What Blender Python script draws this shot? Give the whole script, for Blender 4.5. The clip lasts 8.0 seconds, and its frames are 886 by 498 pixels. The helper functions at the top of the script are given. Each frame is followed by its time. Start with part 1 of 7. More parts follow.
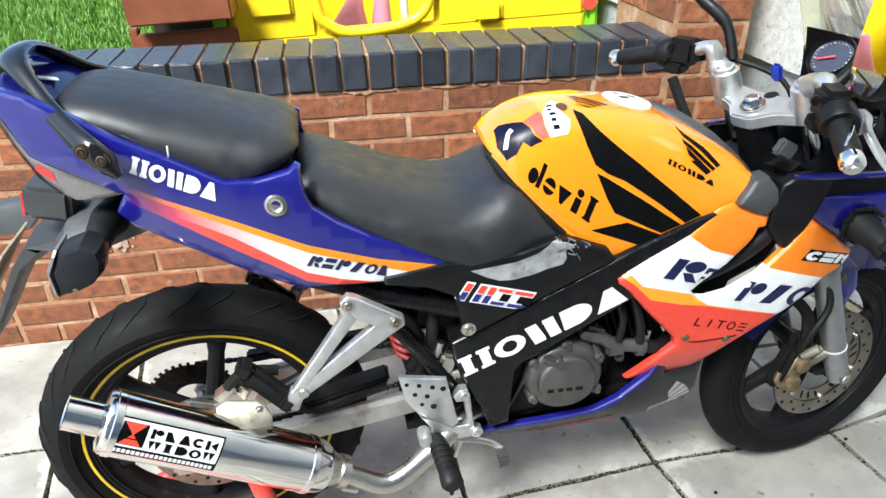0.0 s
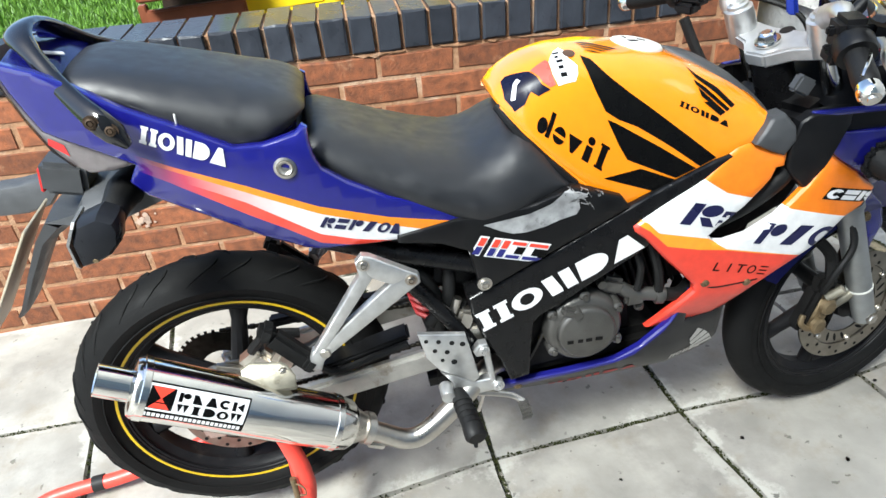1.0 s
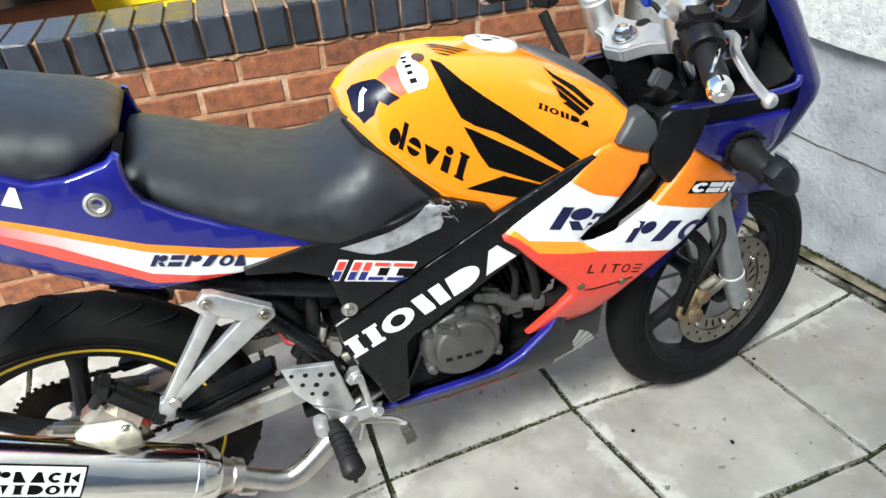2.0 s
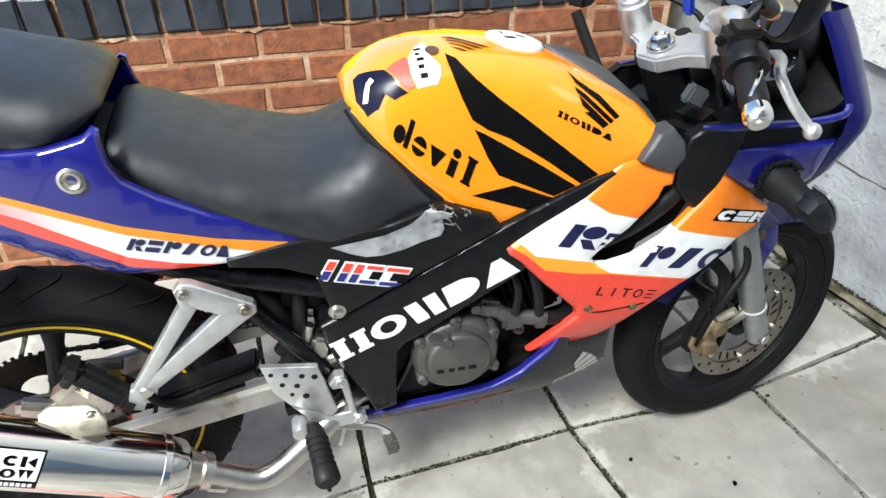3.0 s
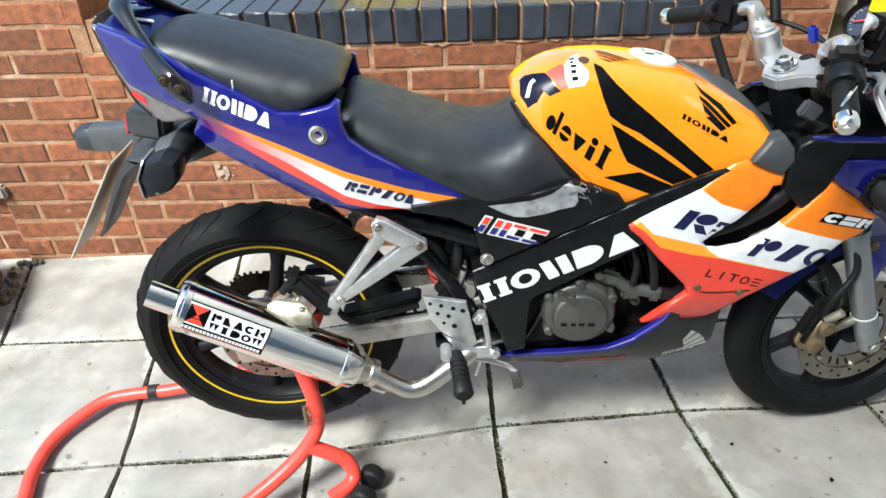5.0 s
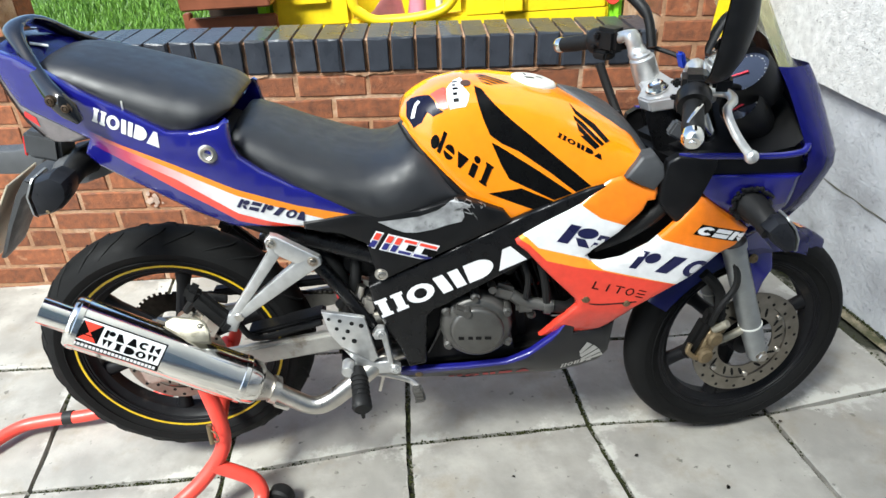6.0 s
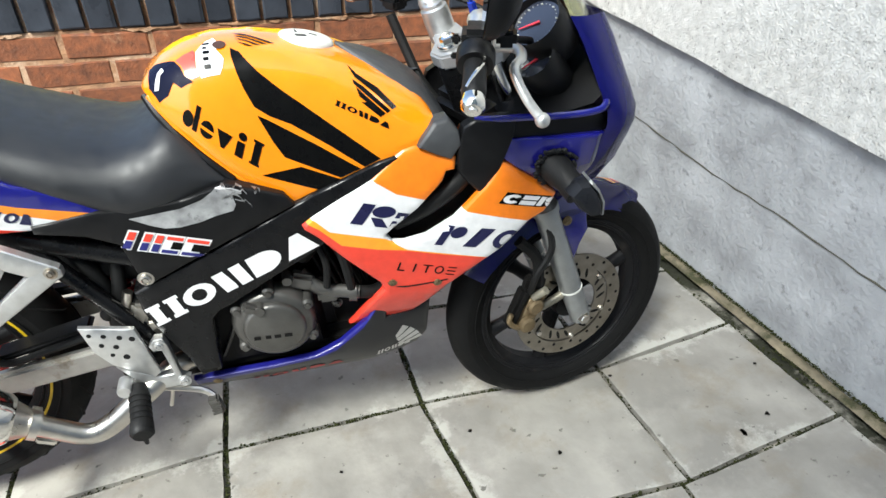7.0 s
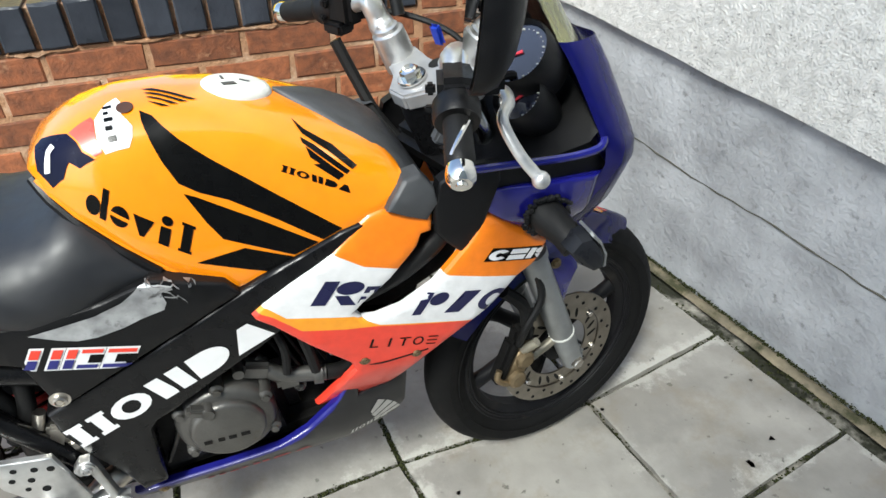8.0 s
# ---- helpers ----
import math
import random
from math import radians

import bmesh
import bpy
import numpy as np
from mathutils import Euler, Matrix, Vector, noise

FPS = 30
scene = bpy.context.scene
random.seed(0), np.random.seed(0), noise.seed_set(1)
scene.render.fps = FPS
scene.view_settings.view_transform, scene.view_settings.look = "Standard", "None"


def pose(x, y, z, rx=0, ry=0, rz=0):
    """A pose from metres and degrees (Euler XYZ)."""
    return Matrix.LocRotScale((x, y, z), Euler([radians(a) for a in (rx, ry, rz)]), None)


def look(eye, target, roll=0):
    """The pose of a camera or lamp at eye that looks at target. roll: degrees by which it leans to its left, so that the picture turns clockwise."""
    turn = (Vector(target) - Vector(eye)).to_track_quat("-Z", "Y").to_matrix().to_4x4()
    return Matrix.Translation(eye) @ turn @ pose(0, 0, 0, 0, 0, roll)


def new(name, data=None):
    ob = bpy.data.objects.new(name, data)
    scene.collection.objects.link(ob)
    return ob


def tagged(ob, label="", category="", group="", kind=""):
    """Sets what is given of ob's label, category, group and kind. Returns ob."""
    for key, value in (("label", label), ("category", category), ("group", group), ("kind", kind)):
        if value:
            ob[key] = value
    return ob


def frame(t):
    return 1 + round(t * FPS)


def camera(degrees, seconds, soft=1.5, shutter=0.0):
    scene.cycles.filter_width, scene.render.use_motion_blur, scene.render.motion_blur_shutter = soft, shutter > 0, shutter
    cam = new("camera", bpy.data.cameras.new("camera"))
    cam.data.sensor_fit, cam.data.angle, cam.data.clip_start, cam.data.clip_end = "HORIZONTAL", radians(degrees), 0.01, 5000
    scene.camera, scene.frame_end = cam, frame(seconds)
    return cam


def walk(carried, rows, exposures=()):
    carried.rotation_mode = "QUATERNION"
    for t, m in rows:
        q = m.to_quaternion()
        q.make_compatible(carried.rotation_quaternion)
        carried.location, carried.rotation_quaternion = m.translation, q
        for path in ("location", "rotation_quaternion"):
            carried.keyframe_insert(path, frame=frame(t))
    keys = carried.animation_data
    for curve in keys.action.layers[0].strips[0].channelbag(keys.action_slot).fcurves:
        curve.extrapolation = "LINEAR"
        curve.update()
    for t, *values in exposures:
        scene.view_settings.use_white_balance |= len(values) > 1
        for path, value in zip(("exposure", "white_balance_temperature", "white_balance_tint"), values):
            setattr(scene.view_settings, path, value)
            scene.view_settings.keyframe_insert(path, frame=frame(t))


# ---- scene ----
from mathutils.bvhtree import BVHTree

cam = camera(67.0, 8.0)
PATH = [
    (0, (-0.1663, 0.2496, 1.2596), (0.0781, 1.9587, 0.2500), -3.191),
    (0.5, (-0.1600, 0.2250, 1.2645), (0.0204, 1.9575, 0.2817), -6.411),
    (1, (-0.1504, 0.2370, 1.2437), (0.0062, 1.9078, 0.1557), -7.396),
    (1.5, (-0.0996, 0.2766, 1.2360), (0.2777, 1.8686, 0.0857), -6.068),
    (1.7, (-0.0796, 0.2905, 1.2361), (0.3065, 1.8826, 0.0890), -7.303),
    (2.8, (0.0045, 0.3689, 1.2217), (0.4222, 1.9445, 0.0629), -2.885),
    (3, (0.0056, 0.3748, 1.2203), (0.3268, 1.9594, 0.0432), -2.888),
    (3.5, (-0.0080, 0.3709, 1.2243), (-0.0279, 1.9522, -0.0002), -5.445),
    (4, (-0.0346, 0.3162, 1.2283), (-0.1140, 1.8840, -0.0110), -4.487),
    (4.2, (-0.0509, 0.2593, 1.2432), (-0.1290, 1.8631, 0.0508), -5.323),
    (5.3, (0.0087, 0.0580, 1.2852), (-0.1125, 1.7712, 0.2604), -4.564),
    (5.5, (0.0336, 0.0427, 1.2857), (-0.1097, 1.7858, 0.3156), -4.843),
    (6, (0.1290, 0.0361, 1.2633), (0.1157, 1.7636, 0.2557), -3.872),
    (6.5, (0.2373, 0.0713, 1.2434), (0.4576, 1.7280, 0.1448), -2.077),
    (7, (0.2970, 0.1822, 1.2337), (0.6296, 1.7779, 0.0748), -1.945),
    (7.5, (0.2993, 0.3064, 1.2628), (0.6609, 1.9090, 0.1223), -1.623),
    (8, (0.3079, 0.4259, 1.2515), (0.7864, 1.9233, 0.0149), -2.877),
]
walk(cam, [(t, look(eye, target, roll)) for t, eye, target, roll in PATH], [(0, 1.24, 5870, 4), (3.5, 1.2, 5960, 4), (5.5, 1.1, 5900, 4), (6.5, 1.13, 6000, 4), (7, 1.15, 6050, 4), (7.5, 1.05, 6050, 4), (8, 1.0, 6050, 4)])


# ---- light ----
world = bpy.data.worlds.new("world")
scene.world = world
world.use_nodes = True
wn, wl = world.node_tree.nodes, world.node_tree.links
sky = wn.new("ShaderNodeTexSky")
sky.sky_type, sky.sun_disc = "NISHITA", False
sky.sun_elevation, sky.sun_rotation = radians(53), radians(218)
sky.air_density, sky.dust_density, sky.ozone_density = 1.0, 3.0, 1.0
wl.new(sky.outputs[0], wn["Background"].inputs[0])
wn["Background"].inputs[1].default_value = 0.14

sun = new("sun", bpy.data.lights.new("sun", "SUN"))
sun.data.energy, sun.data.angle, sun.data.color = 4.2, radians(16), (1.0, 0.96, 0.88)
sun.matrix_world = look((-2.3, -2.0, 5.6), (0.3, 1.3, 0))

# ---- materials ----


def material(name, colour, rough=0.5, metal=0.0, coat=0.0, vary=0.12, scale=40.0, bump=0.0, bscale=200.0, stain=None, stain_or_shade_scale=6.0, stain_or_shade_at=0.6, object_vary=0.0, grain=None):
    m = bpy.data.materials.new(name)
    m.use_nodes = True
    nt = m.node_tree
    N, K = nt.nodes, nt.links
    b = N["Principled BSDF"]
    b.inputs["Roughness"].default_value = rough
    b.inputs["Metallic"].default_value = metal
    if max(colour) < 0.05:
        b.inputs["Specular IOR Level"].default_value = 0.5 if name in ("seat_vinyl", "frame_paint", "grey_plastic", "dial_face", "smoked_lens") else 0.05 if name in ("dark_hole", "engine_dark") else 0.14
    b.inputs["Coat Weight"].default_value = coat
    b.inputs["Coat Roughness"].default_value = 0.06
    tc = N.new("ShaderNodeTexCoord")
    src = N.new("ShaderNodeNewGeometry").outputs["Position"] if object_vary else tc.outputs["Object"]
    n1 = N.new("ShaderNodeTexNoise")
    n1.inputs["Scale"].default_value, n1.inputs["Detail"].default_value = scale, 6
    K.new(src, n1.inputs["Vector"])
    ramp = N.new("ShaderNodeMapRange")
    ramp.inputs["From Min"].default_value, ramp.inputs["From Max"].default_value = 0.3, 0.7
    ramp.inputs["To Min"].default_value, ramp.inputs["To Max"].default_value = 1 - vary, 1 + vary
    K.new(n1.outputs["Fac"], ramp.inputs["Value"])
    mul = N.new("ShaderNodeMix")
    mul.data_type, mul.blend_type = "RGBA", "MULTIPLY"
    mul.inputs["Factor"].default_value = 1.0
    mul.inputs["A"].default_value = (*colour, 1)
    K.new(ramp.outputs[0], mul.inputs["B"])
    out = mul.outputs["Result"]
    if object_vary:
        oi = N.new("ShaderNodeObjectInfo")
        r2 = N.new("ShaderNodeMapRange")
        r2.inputs["To Min"].default_value, r2.inputs["To Max"].default_value = 1 - object_vary, 1 + object_vary
        K.new(oi.outputs["Random"], r2.inputs["Value"])
        m2 = N.new("ShaderNodeMix")
        m2.data_type, m2.blend_type = "RGBA", "MULTIPLY"
        m2.inputs["Factor"].default_value = 1.0
        K.new(out, m2.inputs["A"])
        K.new(r2.outputs[0], m2.inputs["B"])
        out = m2.outputs["Result"]
    if stain:
        n2 = N.new("ShaderNodeTexNoise")
        n2.inputs["Scale"].default_value, n2.inputs["Detail"].default_value, n2.inputs["Roughness"].default_value = stain_or_shade_scale, 8, 0.65
        geo = N.new("ShaderNodeNewGeometry")
        K.new(geo.outputs["Position"], n2.inputs["Vector"])
        r3 = N.new("ShaderNodeMapRange")
        r3.inputs["From Min"].default_value, r3.inputs["From Max"].default_value = stain_or_shade_at, stain_or_shade_at + 0.15
        K.new(n2.outputs["Fac"], r3.inputs["Value"])
        m3 = N.new("ShaderNodeMix")
        m3.data_type = "RGBA"
        K.new(r3.outputs[0], m3.inputs["Factor"])
        K.new(out, m3.inputs["A"])
        m3.inputs["B"].default_value = (*stain, 1)
        out = m3.outputs["Result"]
    K.new(out, b.inputs["Base Color"])
    rr = N.new("ShaderNodeMapRange")
    rr.inputs["From Min"].default_value, rr.inputs["From Max"].default_value = 0.3, 0.7
    rr.inputs["To Min"].default_value, rr.inputs["To Max"].default_value = max(0.02, rough * 0.8), min(1, rough * 1.2)
    K.new(n1.outputs["Fac"], rr.inputs["Value"])
    K.new(rr.outputs[0], b.inputs["Roughness"])
    if bump:
        n4 = N.new("ShaderNodeTexNoise")
        n4.inputs["Scale"].default_value, n4.inputs["Detail"].default_value = bscale, 5
        K.new(src, n4.inputs["Vector"])
        bp = N.new("ShaderNodeBump")
        bp.inputs["Strength"].default_value, bp.inputs["Distance"].default_value = bump, 0.004
        K.new(n4.outputs["Fac"], bp.inputs["Height"])
        K.new(bp.outputs[0], b.inputs["Normal"])
    return m


def livery(name, base, layers, x0, x1, z0, z1, rough=0.25, coat=0.6):
    """Painted bands: each layer (points, colour, fade) paints what lies above its line z = f(x)."""
    m = bpy.data.materials.new(name)
    m.use_nodes = True
    N, K = m.node_tree.nodes, m.node_tree.links
    b = N["Principled BSDF"]
    b.inputs["Roughness"].default_value = rough
    b.inputs["Coat Weight"].default_value = coat
    b.inputs["Coat Roughness"].default_value = 0.05
    tc = N.new("ShaderNodeTexCoord")
    sep = N.new("ShaderNodeSeparateXYZ")
    K.new(tc.outputs["Object"], sep.inputs[0])
    mx = N.new("ShaderNodeMapRange")
    mx.inputs["From Min"].default_value, mx.inputs["From Max"].default_value = x0, x1
    K.new(sep.outputs["X"], mx.inputs["Value"])
    mz = N.new("ShaderNodeMapRange")
    mz.inputs["From Min"].default_value, mz.inputs["From Max"].default_value = z0, z1
    K.new(sep.outputs["Z"], mz.inputs["Value"])
    out = None
    for pts, colour, fade in layers:
        cr = N.new("ShaderNodeValToRGB")
        els = cr.color_ramp.elements
        while len(els) < len(pts):
            els.new(0.5)
        for e, (x, z) in zip(els, sorted(pts)):
            v = (z - z0) / (z1 - z0)
            e.position, e.color = (x - x0) / (x1 - x0), (v, v, v, 1)
        K.new(mx.outputs[0], cr.inputs["Fac"])
        gt = N.new("ShaderNodeMath")
        gt.operation = "GREATER_THAN"
        K.new(mz.outputs[0], gt.inputs[0])
        K.new(cr.outputs["Color"], gt.inputs[1])
        fac = gt.outputs[0]
        if fade:
            fr = N.new("ShaderNodeMapRange")
            fr.inputs["From Min"].default_value, fr.inputs["From Max"].default_value = fade
            K.new(sep.outputs["X"], fr.inputs["Value"])
            mm = N.new("ShaderNodeMath")
            mm.operation = "MULTIPLY"
            K.new(fac, mm.inputs[0])
            K.new(fr.outputs[0], mm.inputs[1])
            fac = mm.outputs[0]
        mix = N.new("ShaderNodeMix")
        mix.data_type = "RGBA"
        K.new(fac, mix.inputs["Factor"])
        if out:
            K.new(out, mix.inputs["A"])
        else:
            mix.inputs["A"].default_value = (*base, 1)
        mix.inputs["B"].default_value = (*colour, 1)
        out = mix.outputs["Result"]
    n = N.new("ShaderNodeTexNoise")
    n.inputs["Scale"].default_value, n.inputs["Detail"].default_value = 60, 8
    K.new(tc.outputs["Object"], n.inputs["Vector"])
    r = N.new("ShaderNodeMapRange")
    r.inputs["From Min"].default_value, r.inputs["From Max"].default_value = 0.35, 0.75
    r.inputs["To Min"].default_value, r.inputs["To Max"].default_value = 1.0, 0.86
    K.new(n.outputs["Fac"], r.inputs["Value"])
    mul = N.new("ShaderNodeMix")
    mul.data_type, mul.blend_type = "RGBA", "MULTIPLY"
    mul.inputs["Factor"].default_value = 1.0
    K.new(out, mul.inputs["A"])
    K.new(r.outputs[0], mul.inputs["B"])
    K.new(mul.outputs["Result"], b.inputs["Base Color"])
    return m


def paving(name):
    """Riven grey stone, with pale mortar smeared ragged along the edges and faint stains; 'rim' is the way in from the edge."""
    m = material(name, (0.272, 0.260, 0.232), 0.6, vary=0.24, scale=7, bump=0.45, bscale=30, stain=(0.21, 0.20, 0.18), stain_or_shade_scale=3.4, stain_or_shade_at=0.46, object_vary=0.1)
    N, K = m.node_tree.nodes, m.node_tree.links
    b = N["Principled BSDF"]
    was = b.inputs["Base Color"].links[0].from_socket
    at = N.new("ShaderNodeAttribute")
    at.attribute_name = "rim"
    geo = N.new("ShaderNodeNewGeometry")
    big = N.new("ShaderNodeTexNoise")
    big.inputs["Scale"].default_value, big.inputs["Detail"].default_value, big.inputs["Roughness"].default_value = 3.1, 9, 0.72
    K.new(geo.outputs["Position"], big.inputs["Vector"])
    reach = N.new("ShaderNodeMapRange")
    reach.inputs["From Min"].default_value, reach.inputs["From Max"].default_value = 0.44, 0.74
    reach.inputs["To Min"].default_value, reach.inputs["To Max"].default_value = -0.02, 0.125
    K.new(big.outputs["Fac"], reach.inputs["Value"])
    less = N.new("ShaderNodeMath")
    less.operation = "SUBTRACT"
    K.new(reach.outputs[0], less.inputs[0])
    K.new(at.outputs["Fac"], less.inputs[1])
    soft = N.new("ShaderNodeMapRange")
    soft.inputs["From Min"].default_value, soft.inputs["From Max"].default_value = 0.0, 0.03
    soft.inputs["To Max"].default_value = 0.7
    K.new(less.outputs[0], soft.inputs["Value"])
    mix = N.new("ShaderNodeMix")
    mix.data_type = "RGBA"
    K.new(soft.outputs[0], mix.inputs["Factor"])
    K.new(was, mix.inputs["A"])
    mix.inputs["B"].default_value = (0.42, 0.41, 0.37, 1)
    # scattered dark specks
    fine = N.new("ShaderNodeTexNoise")
    fine.inputs["Scale"].default_value, fine.inputs["Detail"].default_value = 38, 3
    K.new(geo.outputs["Position"], fine.inputs["Vector"])
    sp = N.new("ShaderNodeMapRange")
    sp.inputs["From Min"].default_value, sp.inputs["From Max"].default_value = 0.67, 0.72
    K.new(fine.outputs["Fac"], sp.inputs["Value"])
    mix2 = N.new("ShaderNodeMix")
    mix2.data_type = "RGBA"
    K.new(sp.outputs[0], mix2.inputs["Factor"])
    K.new(mix.outputs["Result"], mix2.inputs["A"])
    mix2.inputs["B"].default_value = (0.12, 0.115, 0.10, 1)
    # ochre stains in patches
    och = N.new("ShaderNodeTexNoise")
    och.inputs["Scale"].default_value, och.inputs["Detail"].default_value, och.inputs["Roughness"].default_value = 5.5, 7, 0.7
    off = N.new("ShaderNodeVectorMath")
    off.operation = "ADD"
    off.inputs[1].default_value = (7.3, 2.1, 4.4)
    K.new(geo.outputs["Position"], off.inputs[0])
    K.new(off.outputs[0], och.inputs["Vector"])
    om = N.new("ShaderNodeMapRange")
    om.inputs["From Min"].default_value, om.inputs["From Max"].default_value, om.inputs["To Max"].default_value = 0.53, 0.72, 0.6
    K.new(och.outputs["Fac"], om.inputs["Value"])
    mix3 = N.new("ShaderNodeMix")
    mix3.data_type = "RGBA"
    K.new(om.outputs[0], mix3.inputs["Factor"])
    K.new(mix2.outputs["Result"], mix3.inputs["A"])
    mix3.inputs["B"].default_value = (0.185, 0.15, 0.1, 1)
    K.new(mix3.outputs["Result"], b.inputs["Base Color"])
    return m


ORANGE, BLUE, WHITE, RED = (0.83, 0.245, 0.001), (0.009, 0.009, 0.16), (0.74, 0.74, 0.74), (0.74, 0.055, 0.03)
M_ORANGE = material("orange_paint", ORANGE, 0.2, coat=1.0, vary=0.04)
M_BLUE = material("blue_paint", BLUE, 0.2, coat=1.0, vary=0.08)
M_WHITE = material("white_vinyl", WHITE, 0.35, vary=0.04)
M_RED = material("red_vinyl", RED, 0.35, vary=0.05)
M_NAVY = material("navy_vinyl", (0.02, 0.022, 0.16), 0.35)
M_BLACKV = material("black_vinyl", (0.003, 0.003, 0.003), 0.28, vary=0.05)
M_BLACK = material("black_plastic", (0.0045, 0.0045, 0.005), 0.45, vary=0.25, bump=0.1, bscale=500)
M_GREYP = material("grey_plastic", (0.045, 0.047, 0.05), 0.5, vary=0.15, bump=0.15, bscale=700)
M_SEAT = material("seat_vinyl", (0.015, 0.016, 0.0185), 0.46, vary=0.12, bump=0.12, bscale=900)
M_FRAME = material("frame_paint", (0.005, 0.005, 0.0055), 0.28, vary=0.2)
M_TYRE = material("tyre_rubber", (0.0055, 0.0055, 0.0055), 0.7, vary=0.25, scale=25, bump=0.15, bscale=300)
M_RIM = material("rim_paint", (0.009, 0.009, 0.01), 0.4, vary=0.2, stain=(0.035, 0.03, 0.026), stain_or_shade_scale=16, stain_or_shade_at=0.58)
M_YELLOW = material("yellow_tape", (0.62, 0.42, 0.01), 0.4)
M_CHROME = material("polished_steel", (0.84, 0.82, 0.77), 0.12, 1.0, vary=0.05, scale=30)
M_STEEL = material("worn_steel", (0.58, 0.55, 0.5), 0.32, 1.0, vary=0.2, scale=25, stain=(0.3, 0.22, 0.14), stain_or_shade_scale=14, stain_or_shade_at=0.6)
M_ALU = material("aluminium", (0.62, 0.62, 0.61), 0.38, 0.85, vary=0.1, scale=60, bump=0.05, bscale=400)
M_SILVER = material("silver_paint", (0.42, 0.42, 0.42), 0.4, 0.6, vary=0.1)
M_ARM = material("worn_aluminium", (0.4, 0.39, 0.365), 0.45, 0.7, vary=0.15, scale=30, bump=0.08, bscale=200, stain=(0.2, 0.165, 0.115), stain_or_shade_scale=18, stain_or_shade_at=0.54)
M_ENGINE = material("engine_alloy", (0.12, 0.116, 0.108), 0.4, 0.7, vary=0.2, scale=20, bump=0.1, bscale=250, stain=(0.1, 0.085, 0.06), stain_or_shade_scale=12, stain_or_shade_at=0.58)
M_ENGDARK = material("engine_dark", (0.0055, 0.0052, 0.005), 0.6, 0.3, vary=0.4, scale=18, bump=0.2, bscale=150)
M_FORK = material("fork_alloy", (0.3, 0.31, 0.31), 0.42, 0.7, vary=0.12)
M_BRASS = material("calliper_gold", (0.2, 0.15, 0.085), 0.45, 0.7, vary=0.25, scale=60)
M_DISC = material("brake_disc_steel", (0.3, 0.275, 0.235), 0.35, 1.0, vary=0.2, scale=40)
M_HOLE = material("dark_hole", (0.004, 0.004, 0.004), 0.8)
M_RUBBER = material("black_rubber", (0.006, 0.006, 0.006), 0.6, vary=0.2, bump=0.1)
M_CHAIN = material("oily_chain", (0.03, 0.027, 0.022), 0.45, 0.7, vary=0.4, scale=80)
M_STANDRED = material("stand_red_paint", (0.74, 0.06, 0.04), 0.4, vary=0.08, bump=0.04)
M_TAPE = material("black_tape", (0.02, 0.02, 0.02), 0.5)
M_DULLWHITE = material("white_plastic", (0.6, 0.6, 0.56), 0.5)
M_PLATE = material("number_plate_back", (0.45, 0.4, 0.3), 0.5)
M_LENS = material("red_lens", (0.5, 0.02, 0.02), 0.12, coat=0.5)
M_SMOKE = material("clear_lens", (0.12, 0.105, 0.105), 0.06, coat=1.0, vary=0.2)
M_AMBER = material("smoked_lens", (0.016, 0.018, 0.022), 0.28, coat=0.2)
M_BRACKET = material("dull_brassy_alloy", (0.3, 0.28, 0.22), 0.42, 0.6, vary=0.3, scale=30, bump=0.15, bscale=150, stain=(0.12, 0.1, 0.06), stain_or_shade_scale=30, stain_or_shade_at=0.57)
M_TRIM = material("scuffed_trim", (0.34, 0.345, 0.35), 0.4, 0.3, vary=0.35, scale=45, stain=(0.08, 0.08, 0.08), stain_or_shade_scale=40, stain_or_shade_at=0.6)
M_SCUFF = material("scuffed_foil", (0.25, 0.25, 0.25), 0.4, 0.3, vary=0.6, scale=70)
M_NEEDLE = material("red_needle", (0.9, 0.05, 0.08), 0.4)
M_DIAL = material("dial_face", (0.02, 0.024, 0.04), 0.12, coat=1.0)
M_DARKP = material("dark_plastic", (0.014, 0.015, 0.018), 0.32, vary=0.15)
M_KEY = material("blue_key", (0.01, 0.03, 0.3), 0.35)
M_FADEDRED = material("faded_red", (0.3, 0.02, 0.02), 0.5, vary=0.3)
M_BADGE = material("brown_badge", (0.06, 0.025, 0.012), 0.4)
M_RUST = material("rusty_bolt", (0.06, 0.04, 0.025), 0.5, 0.6, vary=0.3)
M_INKBLUE = material("dark_navy_vinyl", (0.009, 0.010, 0.05), 0.3)
M_GLOSS = material("gloss_black_paint", (0.006, 0.006, 0.007), 0.12, coat=1.0, vary=0.1)
M_INK = material("near_black_vinyl", (0.005, 0.006, 0.02), 0.25)
M_PALERED = material("pale_red_vinyl", (0.6, 0.085, 0.06), 0.3)

M_BRICK = material("red_brick", (0.182, 0.062, 0.025), 0.85, vary=0.42, scale=38, bump=0.5, bscale=140, stain=(0.36, 0.2, 0.11), stain_or_shade_scale=14, stain_or_shade_at=0.62, object_vary=0.3)
M_MORTAR = material("mortar", (0.29, 0.16, 0.085), 0.9, vary=0.25, scale=30, bump=0.9, bscale=120, stain=(0.5, 0.36, 0.25), stain_or_shade_scale=6, stain_or_shade_at=0.52)
M_SPLASH = material("pale_splash", (0.36, 0.26, 0.2), 0.8, vary=0.25, scale=60)
M_BLUEBRICK = material("blue_brick", (0.031, 0.035, 0.044), 0.3, vary=0.25, scale=12, bump=0.25, bscale=80, object_vary=0.25)
M_SLAB = paving("paving_stone")
